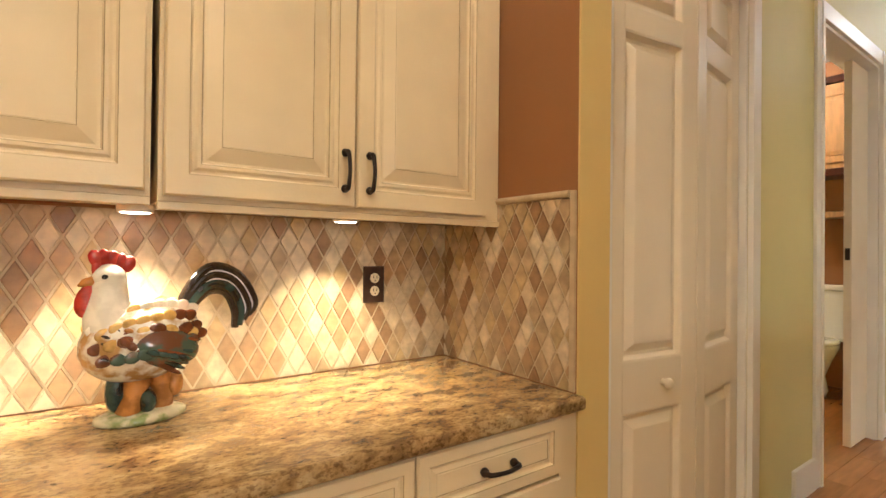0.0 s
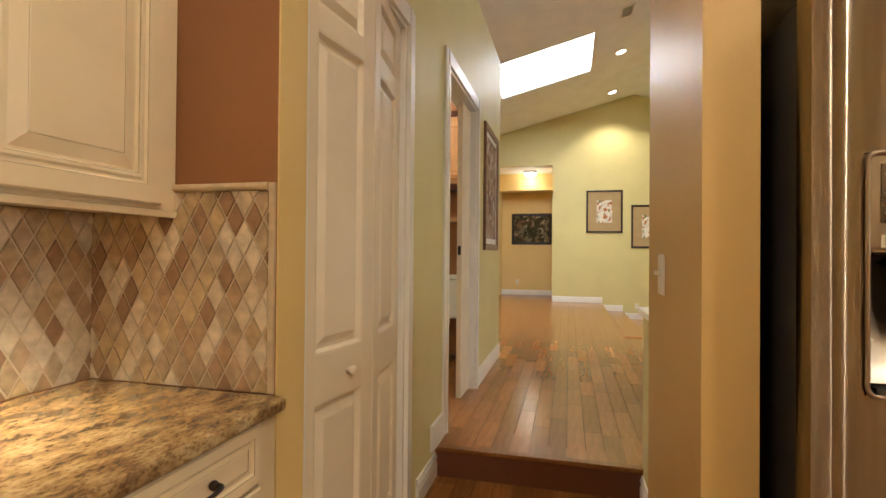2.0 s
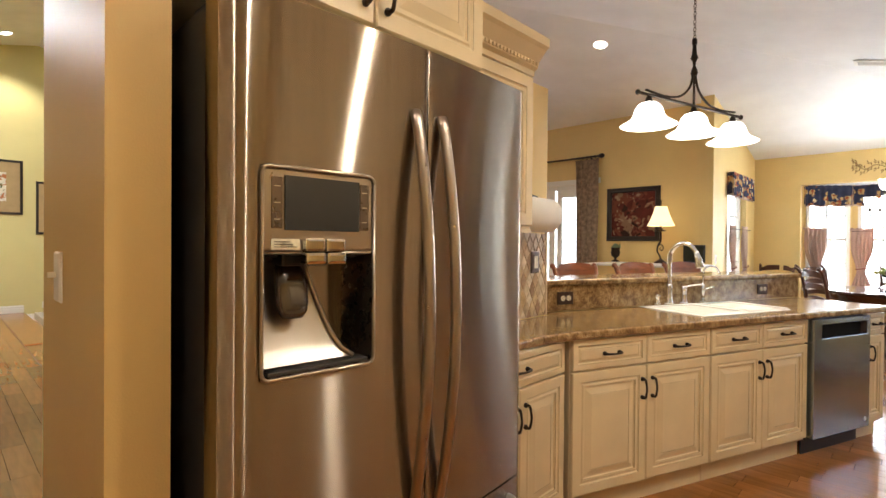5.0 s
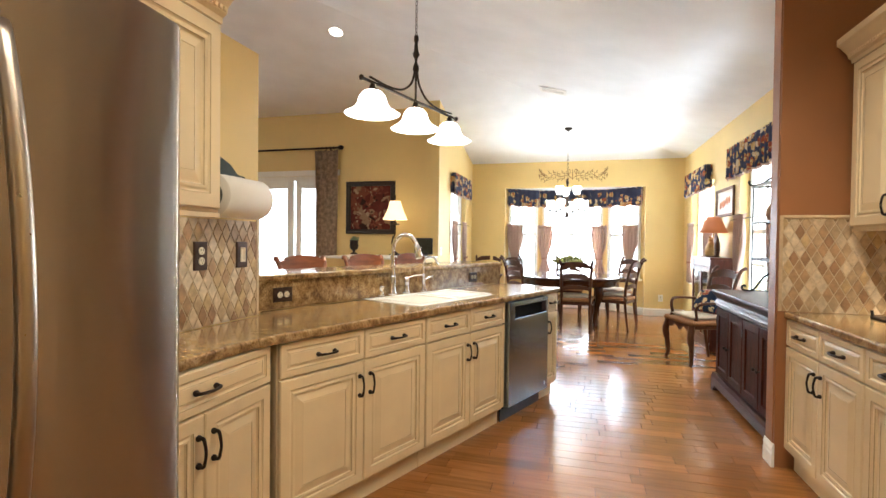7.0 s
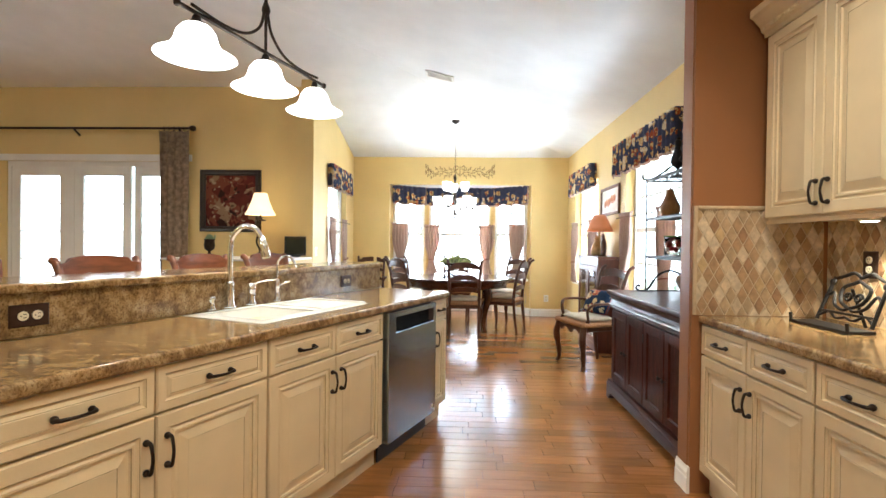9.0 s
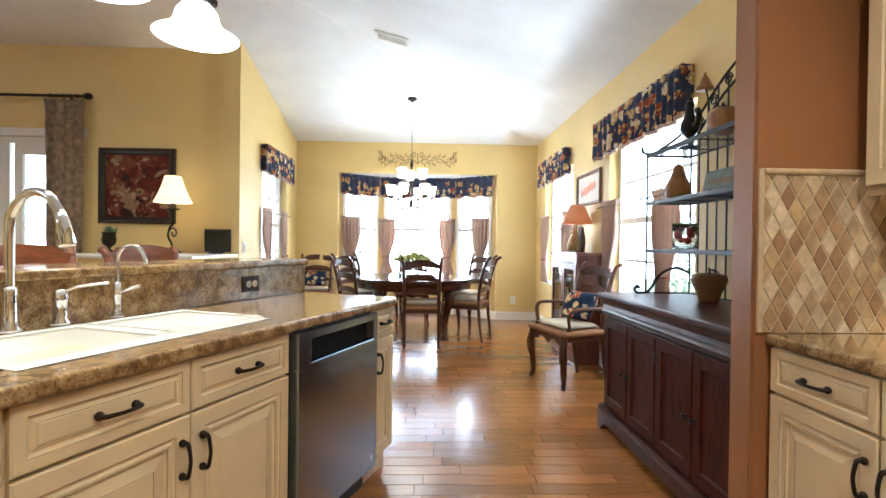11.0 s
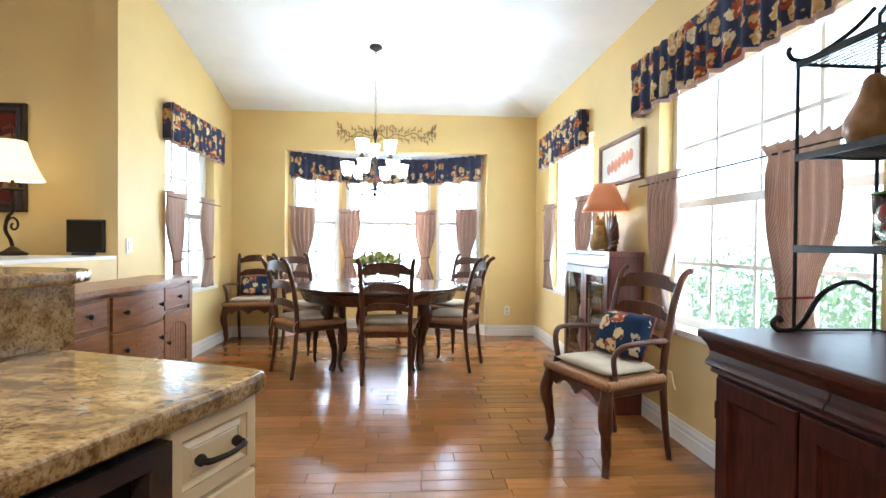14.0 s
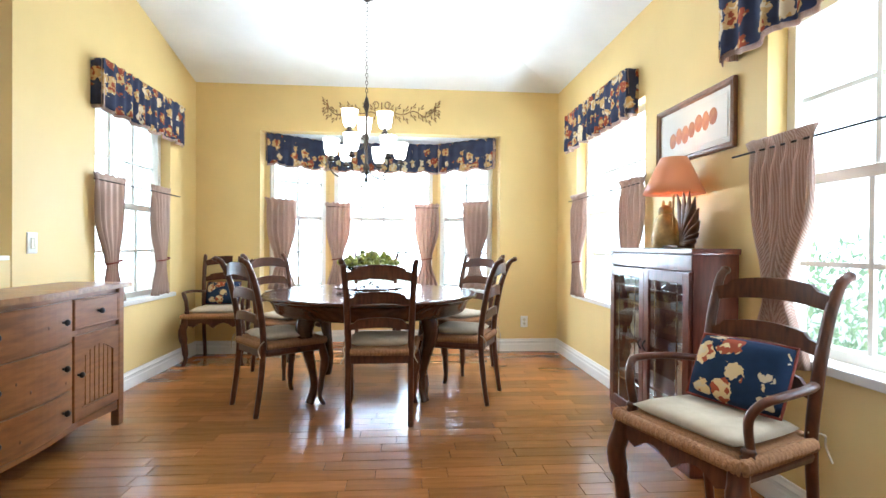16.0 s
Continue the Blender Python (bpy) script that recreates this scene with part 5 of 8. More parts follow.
    part("cushion", pad(SW0 * f - 0.06, SW1 * f - 0.05, SD - 0.06, 0.484, 0.052), CUSHION, c, "cream tied-on cushion", True)
    for z, h, yb in ((0.60, 0.055, 0.02), (0.755, 0.065, 0.04), (0.915, 0.075, 0.085)):
        part("slat", slat(2 * w1 + 0.02, z, h, 0.032, y1 + yb - 0.005, 0.028), WALNUT, c)
    return c


GC = "chairs round the dining table"
CL = "dark wooden ladder-back chair with a cream cushion"
first = chair("dining_chair", pose(0.12, -8.72, 0), CL, GC)
for x, y, a in ((0.86, -8.98, -50), (-0.47, -9.12, 66), (1.0, -9.90, -127), (-0.55, -9.96, 131), (0.27, -10.36, 180)):
    copy_thing(first, pose(x, y, 0, 0, 0, a))
GA = "armchairs with rooster pillows"
AL = "dark wooden ladder-back armchair with a cream cushion"
arm1 = chair("armchair", pose(-1.19, -7.115, 0, 0, 0, 108), AL, GA, True)
AM2 = pose(1.77, -10.33, 0, 0, 0, 184)
copy_thing(arm1, AM2)
pillow(pose(-1.19, -7.115, 0, 0, 0, 108) @ pose(0.01, 0.160, 0.645, 64, 0, 6) @ Matrix.Scale(0.97, 4), "navy rooster print pillow on the armchair")
pillow(AM2 @ pose(0, 0.16, 0.635, 66, 0, 0) @ Matrix.Scale(0.88, 4), "navy rooster print pillow on the armchair")

# ---- dining table ----
TC = (0.225, -9.36)
tb = thing("dining_table", pose(*TC, 0), "round dark wooden dining table on cabriole legs", "table")
part("tabletop", lathe([(0, 0.733), (0.80, 0.733), (0.825, 0.738), (0.84, 0.748), (0.842, 0.757), (0.832, 0.766), (0.822, 0.768), (0, 0.770)], 72), TABLEW, tb, smooth=False)
part("apron", lathe([(0.70, 0.625), (0.728, 0.625), (0.742, 0.635), (0.755, 0.66), (0.765, 0.69), (0.785, 0.715), (0.792, 0.7325), (0.70, 0.7325)], 64), TABLEW, tb, smooth=True)
for k in range(4):
    pts = curve([(0.60, 0, 0.70), (0.615, 0, 0.60), (0.635, 0, 0.52), (0.61, 0, 0.40), (0.565, 0, 0.24), (0.55, 0, 0.12), (0.57, 0, 0.04), (0.59, 0, 0.0)], 4)
    rr = [0.062, 0.066, 0.062, 0.044, 0.031, 0.026, 0.030, 0.034]
    n = len(pts) - 1
    rad = [rr[min(6, int(7 * i / n))] * (1 - (7 * i / n) % 1) + rr[min(7, int(7 * i / n) + 1)] * ((7 * i / n) % 1) for i in range(n + 1)]
    l = part("leg", tube(pts, rad, 12), TABLEW, tb, smooth=True)
    l.matrix_basis = pose(0, 0, 0, 0, 0, 45 + 90 * k)
ls = thing("lazy_susan", pose(TC[0] + 0.02, TC[1] - 0.05, 0.7705), "round dark wooden turntable on the table", "turntable")
part("tray", lathe([(0.06, 0), (0.06, 0.015), (0.27, 0.018), (0.29, 0.026), (0.285, 0.036), (0.26, 0.032), (0, 0.030)], 40), TABLEW, ls, smooth=True)
bw = thing("fruit_bowl", pose(TC[0] + 0.02, TC[1] - 0.05, 0.8015) @ Matrix.Scale(1.35, 4), "glass footed bowl on the turntable", "bowl")
part("bowl", lathe([(0.0, 0.0), (0.06, 0.0), (0.06, 0.006), (0.015, 0.015), (0.015, 0.05), (0.06, 0.07), (0.13, 0.10), (0.15, 0.125), (0.145, 0.125), (0.12, 0.105), (0.05, 0.078), (0, 0.075)], 28), CLEAR, bw, smooth=True)
GRAPE = mat("pale green grapes", (0.32, 0.34, 0.06), 0.3, vary=0.35, scale=18, piece=0.35)
bm = bmesh.new()
rg = random.Random(3)
for i in range(120):
    a, r = rg.uniform(0, 6.28), 0.15 * math.sqrt(rg.random())
    z = 0.125 + 0.085 * (1 - (r / 0.16) ** 2) * rg.random() + 0.01
    bmesh.ops.create_icosphere(bm, subdivisions=1, radius=rg.uniform(0.016, 0.021), matrix=Matrix.Translation((1.25 * r * math.cos(a), r * math.sin(a), z)))
tagged(part("grapes", bm, GRAPE, None, smooth=True), "heap of pale green grapes in the bowl", "fruit", kind="stuff").matrix_world = pose(TC[0] + 0.02, TC[1] - 0.05, 0.8015) @ Matrix.Scale(1.35, 4)

# ---- chandelier ----
cx, cy = 0.28, -9.36
ch = thing("chandelier", pose(cx, cy, 0), "bronze nine-arm chandelier with lit glass shades", "chandelier")
ct = roof(cx, cy)
part("canopy", lathe([(0, -0.045), (0.015, -0.04), (0.04, -0.02), (0.065, -0.008), (0.065, 0.012)], 20, (0, 0, ct)), IRON, ch, smooth=True)
bm = bmesh.new()
z, k = ct - 0.04, 0
while z > 2.34:
    r = [Vector((0.010 * math.cos(a), 0, 0.019 * math.sin(a))) for a in [i * math.pi / 4 for i in range(9)]]
    tube([Vector((0, 0, z)) + (q if k % 2 else Vector((0, q.x, q.z))) for q in r], 0.0024, 5, bm)
    z -= 0.031
    k += 1
part("chain", bm, IRON, ch)
part("column", lathe([(0, 1.64), (0.012, 1.65), (0.02, 1.67), (0.008, 1.69), (0.014, 1.72), (0.03, 1.76), (0.014, 1.80), (0.01, 1.95), (0.022, 2.0), (0.012, 2.05), (0.009, 2.20), (0.024, 2.26), (0.014, 2.31), (0.004, 2.34)], 16), IRON, ch, smooth=True)
CHG = glow("lit chandelier glass", (1.0, 0.95, 0.85), 9.0)
for n, rad, zb, zc, ph in ((6, 0.275, 1.70, 1.80, 0.2), (3, 0.16, 1.93, 2.02, 0.7)):
    for i in range(n):
        a = ph + 2 * math.pi * i / n
        M = pose(0, 0, 0, 0, 0, math.degrees(a))
        arm = part("arm", tube(curve([(0.012, 0, zb + 0.04), (rad * 0.35, 0, zb - 0.02), (rad * 0.75, 0, zb - 0.02), (rad, 0, zb + 0.03), (rad, 0, zc)], 6), 0.0055, 8), IRON, ch, smooth=True)
        arm.matrix_basis = M
        part("cup", lathe([(0, -0.005), (0.022, 0), (0.034, 0.012), (0.018, 0.02), (0.018, 0.04), (0.028, 0.05)], 14, (rad, 0, zc)), IRON, ch, smooth=True).matrix_basis = M
        part("shade", lathe([(0.028, 0.045), (0.045, 0.06), (0.055, 0.10), (0.058, 0.14), (0.066, 0.175), (0.062, 0.175), (0.054, 0.14), (0.05, 0.10), (0.04, 0.065), (0.02, 0.05)], 18, (rad, 0, zc)), CHG, ch, "lit bell glass shade", True).matrix_basis = M
lamp("chandelier_bulbs", "POINT", Matrix.Translation((cx, cy, 2.12)), 10, BULB, 0.2)

# iron scroll on the end wall
sc = thing("wall_scroll", pose(0.22, -10.632, 2.55, 0, 0, 180) @ Matrix.Diagonal((1, 1, 1.3, 1)), "bronze iron leaf scroll above the bay window", "wall decor")
SCM = mat("aged bronze leaf metal", (0.28, 0.15, 0.055), 0.4, metal=0.6, vary=0.4, scale=30)
for s in (-1, 1):
    st = curve([(0, -0.012, -0.05), (0.10 * s, -0.012, 0.0), (0.22 * s, -0.012, -0.015), (0.34 * s, -0.012, 0.015), (0.46 * s, -0.012, -0.03), (0.54 * s, -0.012, 0.01), (0.56 * s, -0.012, 0.05)], 6)
    part("stem", tube(st, 0.0045, 6), SCM, sc)
    for i, p in enumerate(st[4::4]):
        for up in (-1, 1):
            tip = p + Vector((s * 0.05, 0, up * (0.062 - 0.002 * i)))
            part("twig", tube(curve([p, p + Vector((s * 0.016, 0, up * 0.03)), tip], 3), 0.0028, 5), SCM, sc)
            for f_, sd in ((0.45, -1), (0.75, 1), (1.05, 0)):
                q = p.lerp(tip, f_) + Vector((s * sd * 0.012, 0, -up * sd * 0.006))
                bm = bmesh.new()
                bmesh.ops.create_icosphere(bm, subdivisions=1, radius=1, matrix=Matrix.Translation(q) @ Euler((0, up * s * radians(38 + 30 * sd), 0)).to_matrix().to_4x4() @ Matrix.Diagonal((0.0065, 0.003, 0.019, 1)))
                part("leaf", bm, SCM, sc)
    part("curl", tube([(s * (0.06 + 0.035 * math.cos(a) * (1 - a / 14)), -0.012, 0.055 + 0.035 * math.sin(a) * (1 - a / 14)) for a in [i * 0.5 for i in range(16)]], 0.0045, 6), SCM, sc)
part("stem", tube([(0, -0.012, -0.06), (0, -0.012, 0.08)], 0.006, 6), SCM, sc)

# ---- trim, doors and the hall ----


def baseboard(p, q, z=0.0, h=0.135):
    """A stepped white baseboard from p to q on plan, standing out to the left of that way."""
    a, b = Vector((*p, 0)), Vector((*q, 0))
    d = (b - a).normalized()
    n = Vector((-d.y, d.x, 0))
    bm = bmesh.new()
    prof = [(0.0, 0.0), (0.016, 0.0), (0.016, h * 0.55), (0.012, h * 0.60), (0.012, h * 0.74), (0.017, h * 0.78), (0.010, h * 0.9), (0.008, h), (0.0, h)]
    e0 = [bm.verts.new(a + n * o + Vector((0, 0, z + k))) for o, k in prof]
    e1 = [bm.verts.new(b + n * o + Vector((0, 0, z + k))) for o, k in prof]
    for i in range(len(prof) - 1):
        bm.faces.new((e0[i], e1[i], e1[i + 1], e0[i + 1]))
    bm.faces.new(e0[::-1])
    bm.faces.new(e1)
    bmesh.ops.recalc_face_normals(bm, faces=bm.faces)
    return structure("baseboard", bm, TRIM, "white moulded baseboard", "baseboard")


for p, q, *z in (((-1.70, -4.53), (-1.70, -10.64)), ((-1.70, -10.64), (-1.06, -10.64)), ((-1.06, -10.66), (-0.42, -11.25)), ((-0.42, -11.25), (0.86, -11.25)), ((0.86, -11.25), (1.48, -10.66)), ((1.48, -10.64), (2.13, -10.64)),
                 ((2.13, -10.64), (2.13, -7.3)), ((-1.03, -4.53), (-1.70, -4.53)), ((-1.03, -4.40), (-1.03, -4.54)), ((1.15, -1.14), (1.15, -1.02)), ((1.15, -1.02), (1.86, -1.02)), ((1.86, -1.13), (2.765, -1.13)),
                 ((2.99 - 0.08, 0.0), (2.40, 0.0)), ((5.43, 0.0), (4.10, 0.0), 0.17), ((5.43, 0.14), (5.43, 0.0), 0.17),
                 ((11.9, -1.5), (11.9, -0.365), 0.17), ((11.9, -1.95), (11.9, -1.5), 0.0), ((11.9, -3.2), (11.9, -1.95), -0.17), ((13.6, -0.365), (13.6, 1.05), 0.17)):
    baseboard(p, q, *(z or [0.0]))
# raised piece of baseboard at the step
structure("trim_step", cube(2.66, 2.92, -0.018, 0.0, 0.17, 0.32, 0.004), TRIM, "white baseboard end stepping up", "baseboard")


def casing(name, x0, x1, z0, z1, label, y=0.0, both=True):
    """White moulded casing round a doorway in the hall wall, facing -y."""
    c = thing(name, pose(0, 0, 0), label, "door frame", kind="structure")
    w = 0.085
    for a, b, s, t in ((x0 - w, x0, z0, z1 + w), (x1, x1 + w, z0, z1 + w))[0 if both else 1:]:
        part("jamb_casing", box(cube(a, b, y - 0.016, y, s, t, 0.004), a + (0.058 if a < x0 else 0), b - (0 if a < x0 else 0.058), y - 0.022, y - 0.015, s, t), TRIM, c)
    part("head_casing", cube(x0, x1, y - 0.018, y, z1, z1 + w, 0.004), TRIM, c)
    j = bmesh.new()
    for a in ((x0, x0 + 0.018, z0, z1), (x1 - 0.018, x1, z0, z1), (x0 + 0.018, x1 - 0.018, z1 - 0.018, z1)):
        box(j, a[0], a[1], y, y + 0.14, a[2], a[3])
    part("jamb", j, TRIM, c)
    return c


casing("door_frame_1", 1.29, 2.20, 0, 2.36, "white casing round the bifold closet door", both=False)
casing("door_frame_2", 3.0, 4.02, 0.17, 2.48, "white casing round the pocket door")
door = thing("bifold_door", pose(0, 0, 0), "white six-panel bifold closet door, just ajar", "door")
LW = 0.434
for (ax, ay), (bx, by) in (((1.310, 0.032), (1.738, -0.022)), ((1.742, -0.022), (2.170, 0.032))):
    leaf = part("leaf", cube(0.0, LW - 0.003, 0.012, 0.034, 0.02, 2.335, 0.002), DOORP, door)
    leaf.matrix_basis = pose(ax, ay, 0, 0, 0, math.degrees(math.atan2(by - ay, bx - ax)))
    for z0, z1 in ((0.20, 0.80), (0.97, 1.98), (2.07, 2.28)):
        part("panel", relief(LW - 0.166, z1 - z0, [(-0.008, -0.009, 0), (0.0, -0.007, 0), (0.010, 0.010, 0), (0.020, 0.010, 0), (0.046, -0.006, 0), (0.05, -0.0065, 0)], 0.0815, z0), DOORP, leaf)
    for x0, x1, s, t in ((0, 0.075, 0.02, 2.335), (LW - 0.078, LW - 0.003, 0.02, 2.335)):
        part("stile", cube(x0, x1, -0.009, 0.012, s, t, 0.002), DOORP, leaf)
    for s, t in ((0.02, 0.193), (0.807, 0.963), (1.987, 2.063), (2.287, 2.335)):
        part("rail", cube(0.0755, LW - 0.0785, -0.009, 0.012, s, t, 0.001), DOORP, leaf)
    if bx < 2:
        kn = part("knob", lathe([(0, 0.034), (0.013, 0.032), (0.018, 0.024), (0.015, 0.014), (0.008, 0.008), (0.012, 0.0)][::-1], 16), DOORP, leaf, "round white knob", True)
        kn.matrix_basis = pose(0.262, -0.009, 0.885, 90)
pd = thing("pocket_door", pose(3.70, 0.05, 0.175), "cream pocket door slid mostly open", "door")
part("slab", cube(0, 0.32, 0, 0.04, 0, 2.28, 0.003), DOORP, pd)
part("edge_pull", cube(-0.004, 0.002, 0.008, 0.032, 1.10, 1.17, 0.001), IRON, pd, "dark edge pull")

# bath beyond the pocket door
# unseen fixture and bulb, added to light the bathroom through the door gap
bl = thing("flush_light", pose(4.4, 1.2, 3.0), "added round bathroom ceiling light, out of view", "light")
part("dome", lathe([(0.15, 0.0), (0.14, -0.05), (0.09, -0.085), (0, -0.10)], 24), SHADEG, bl, "glowing glass dome", True)
structure("ceiling_bath", cube(1.3, 5.36, 0.14, 2.5, 3.0, 3.1), CEIL, "plain bathroom ceiling", "ceiling")
lamp("bath_bulb", "POINT", Matrix.Translation((4.4, 1.2, 2.8)), 60, BULB, 0.1)
wall("wall_bath", "x", 5.30, 0.06, 0.14, 2.5, 0.17, 3.4, ORANGE, "terracotta orange bathroom wall")
WOODC = mat("light brown cabinet wood", (0.38, 0.20, 0.09), 0.4, vary=0.3, scale=8, stretch=(5, 5, 1))
bc = thing("bath_cabinet", pose(5.02, 1.25, 0, 0, 0, -90), "brown wooden cabinet above the toilet", "cabinet")
part("body", cube(0, 1.0, 0.0, 0.27, 2.02, 2.72, 0.003), WOODC, bc)
for k in (0, 1):
    part("cabinet_door", relief(0.46, 0.60, [(0, 0, 0), (0, -0.015, 0), (0.05, -0.016, 0), (0.056, -0.006, 0), (0.09, -0.012, 0)], 0.02 + 0.49 * k, 2.07), WOODC, bc)
part("top_rail", cube(-0.01, 1.01, -0.025, 0.27, 2.721, 2.78, 0.004), MAHOGANY, bc)
part("bottom_rail", cube(-0.01, 1.01, -0.022, 0.27, 1.96, 2.019, 0.004), MAHOGANY, bc)
sh = thing("wall_shelf", pose(5.06, 1.25, 1.62, 0, 0, -90), "brown wooden shelf above the toilet", "shelf")
part("board", cube(0, 1.0, 0, 0.23, 0, 0.05, 0.004), WOODC, sh)
tl = thing("toilet", pose(5.28, 0.62, 0.172, 0, 0, -90), "white porcelain toilet under the shelf", "toilet")
part("tank", cube(-0.24, 0.24, -0.20, 0, 0.42, 0.84, 0.03), PORCELAIN, tl)
part("tank_lid", cube(-0.25, 0.25, -0.21, 0, 0.841, 0.89, 0.012), PORCELAIN, tl)
part("bowl", lathe([(0.11, 0), (0.12, 0.04), (0.10, 0.16), (0.15, 0.30), (0.19, 0.39), (0.19, 0.42), (0, 0.42)], 24, (0, -0.40, 0), sy=1.25), PORCELAIN, tl, smooth=True)
part("seat_lid", lathe([(0.19, 0.421), (0.195, 0.435), (0.18, 0.45), (0, 0.452)], 24, (0, -0.40, 0), sy=1.25), PORCELAIN, tl, smooth=True)


def picture(m, w, h, label, frame_mat, fw, art, mat_mat=None, mw=0.0, glassy=False, depth=0.025):
    """A framed picture, hung with its back at y = 0, facing -y, centred; art: (material, inset shapes)."""
    p = thing("framed_picture", m, label, "picture")
    fb = bmesh.new()
    prof = [(0, 0), (0, -depth * 0.8), (fw * 0.15, -depth), (fw * 0.45, -depth * 0.75), (fw * 0.8, -depth * 0.85), (fw, -depth * 0.5), (fw, -0.004)]
    prev = None
    for ins, y in prof:
        l = [fb.verts.new((a * (w / 2 - ins), y, c * (h / 2 - ins))) for a, c in ((-1, -1), (1, -1), (1, 1), (-1, 1))]
        if prev:
            for k in range(4):
                fb.faces.new((prev[k], prev[(k + 1) % 4], l[(k + 1) % 4], l[k]))
        prev = l
    part("frame", fb, frame_mat, p)
    iw, ih = w / 2 - fw, h / 2 - fw
    if mat_mat:
        part("mount", cube(-iw, iw, -0.007, -0.003, -ih, ih), mat_mat, p, "wide paper mount")
        iw, ih = iw - mw, ih - mw
    part("artwork", cube(-iw, iw, -0.010, -0.0075, -ih, ih), art, p)
    return p, iw, ih


def patches(name, ground, spots):
    return printed(name, ground, spots, 1, 1)


BLACKF = mat("black wooden frame", (0.02, 0.013, 0.010), 0.35, vary=0.4, scale=30)
BROWNF = mat("brown wooden frame", (0.20, 0.09, 0.04), 0.4, vary=0.4, scale=20)
TANPAPER = mat("tan mount paper", (0.42, 0.30, 0.15), 0.9, vary=0.08, scale=8)
WHITEPAPER = mat("white paper", (0.78, 0.75, 0.68), 0.9, vary=0.05, scale=6)
LAND = patches("dark landscape oil painting", (0.07, 0.055, 0.03), [((0.16, 0.14, 0.085), 3.5, 0.52), ((0.18, 0.11, 0.06), 6, 0.58), ((0.04, 0.04, 0.022), 5, 0.55), ((0.30, 0.26, 0.17), 9, 0.62)])
FRUIT = patches("pale print with a pineapple", (0.72, 0.68, 0.60), [((0.10, 0.12, 0.05), 14, 0.60), ((0.42, 0.16, 0.07), 12, 0.58)])
WINE = patches("dark red still life painting", (0.10, 0.022, 0.018), [((0.24, 0.15, 0.085), 4.2, 0.54), ((0.16, 0.05, 0.03), 6, 0.54), ((0.32, 0.23, 0.14), 8, 0.61), ((0.03, 0.014, 0.012), 5, 0.60)])
TALL = patches("tall faded print", (0.36, 0.26, 0.17), [((0.22, 0.14, 0.10), 5, 0.52), ((0.50, 0.42, 0.34), 8, 0.58)])
picture(pose(4.75, -0.002, 1.90, 0, 0, 0), 0.80, 1.16, "tall faded print in a bronze and black frame", BROWNF, 0.06, TALL, WHITEPAPER, 0.05)
picture(pose(11.898, -1.535, 2.28, 0, 0, -90), 0.80, 0.98, "pineapple print with tan mount, black frame", BLACKF, 0.04, FRUIT, TANPAPER, 0.19)
picture(pose(11.898, -2.52, 1.93, 0, 0, -90), 0.80, 0.98, "fruit print with tan mount, black frame", BLACKF, 0.04, FRUIT, TANPAPER, 0.19)
picture(pose(13.598, 0.24, 1.965, 0, 0, -90), 1.08, 0.85, "dark landscape oil painting in a black frame", BLACKF, 0.07, LAND)
fl = thing("flush_light", pose(12.75, 0.22, 3.40), "round lit flush light on the alcove ceiling", "light")
part("rim", lathe([(0.17, 0), (0.17, -0.03), (0.16, -0.04), (0.15, -0.04)], 24), IRON, fl, smooth=True)
part("dome", lathe([(0.155, -0.035), (0.14, -0.09), (0.09, -0.125), (0, -0.14)], 24), SHADEG, fl, "glowing glass dome", True)
lamp("flush_bulb", "POINT", Matrix.Translation((12.75, 0.22, 3.15)), 8, BULB, 0.1)
structure("wall_alcove_head", cube(13.0, 13.55, -0.36, 1.04, 2.95, 3.39), YELLOW, "lowered wall band in the alcove", "wall")
plate("outlet", pose(11.897, -2.25, 0.12, 0, 0, -90), "white outlet on the hall end wall", "outlet")
plate("outlet", pose(13.597, 0.62, 0.52, 0, 0, -90), "white outlet in the alcove", "outlet")
cd = thing("power_cord", pose(0, 0, 0), "white power cord hanging from the outlet", "cord")
part("cord", tube(curve([(11.88, -2.25, 0.11), (11.84, -2.28, 0.0), (11.80, -2.4, -0.1), (11.83, -2.6, -0.15), (11.86, -2.9, -0.16)], 5), 0.008, 6), TRIM, cd)
can_light(8.98, -1.6, 120)
can_light(11.2, -1.65, 120)


def vent(x, y, along, drop=0.0):
    """A white ceiling register lying in the slope."""
    z, e = roof(x, y) - drop, 0.01
    nrm = Vector((roof(x + e, y) - roof(x - e, y), roof(x, y + e) - roof(x, y - e), -2 * e)).normalized()
    q = Vector((0, 0, -1)).rotation_difference(nrm).to_matrix().to_4x4()
    v = thing("ceiling_vent", Matrix.Translation((x, y, z)) @ q @ pose(0, 0, 0, 0, 0, along), "white metal air vent in the ceiling", "vent", "ceiling vents")
    f_ = bmesh.new()
    for a in ((-0.18, 0.18, -0.10, -0.07), (-0.18, 0.18, 0.07, 0.10), (-0.18, -0.15, -0.07, 0.07), (0.15, 0.18, -0.07, 0.07)):
        box(f_, a[0], a[1], a[2], a[3], -0.012, 0.0, 0.002)
    part("frame", f_, TRIM, v)
    part("backing", cube(-0.15, 0.15, -0.07, 0.07, -0.002, 0.0), BLACK, v)
    for k in range(6):
        part("slat", cube(-0.15, 0.15, -0.060 + 0.022 * k, -0.053 + 0.022 * k, -0.010, -0.006), TRIM, v)


vent(0.456, -7.93, 0, 0.02)
vent(7.45, -1.54, 0)
cap = structure("ledge_hall", cube(1.863, 2.82, -1.23, -1.105, 0.98, 1.01, 0.004), TRIM, "white cap on the low wall", "ledge")

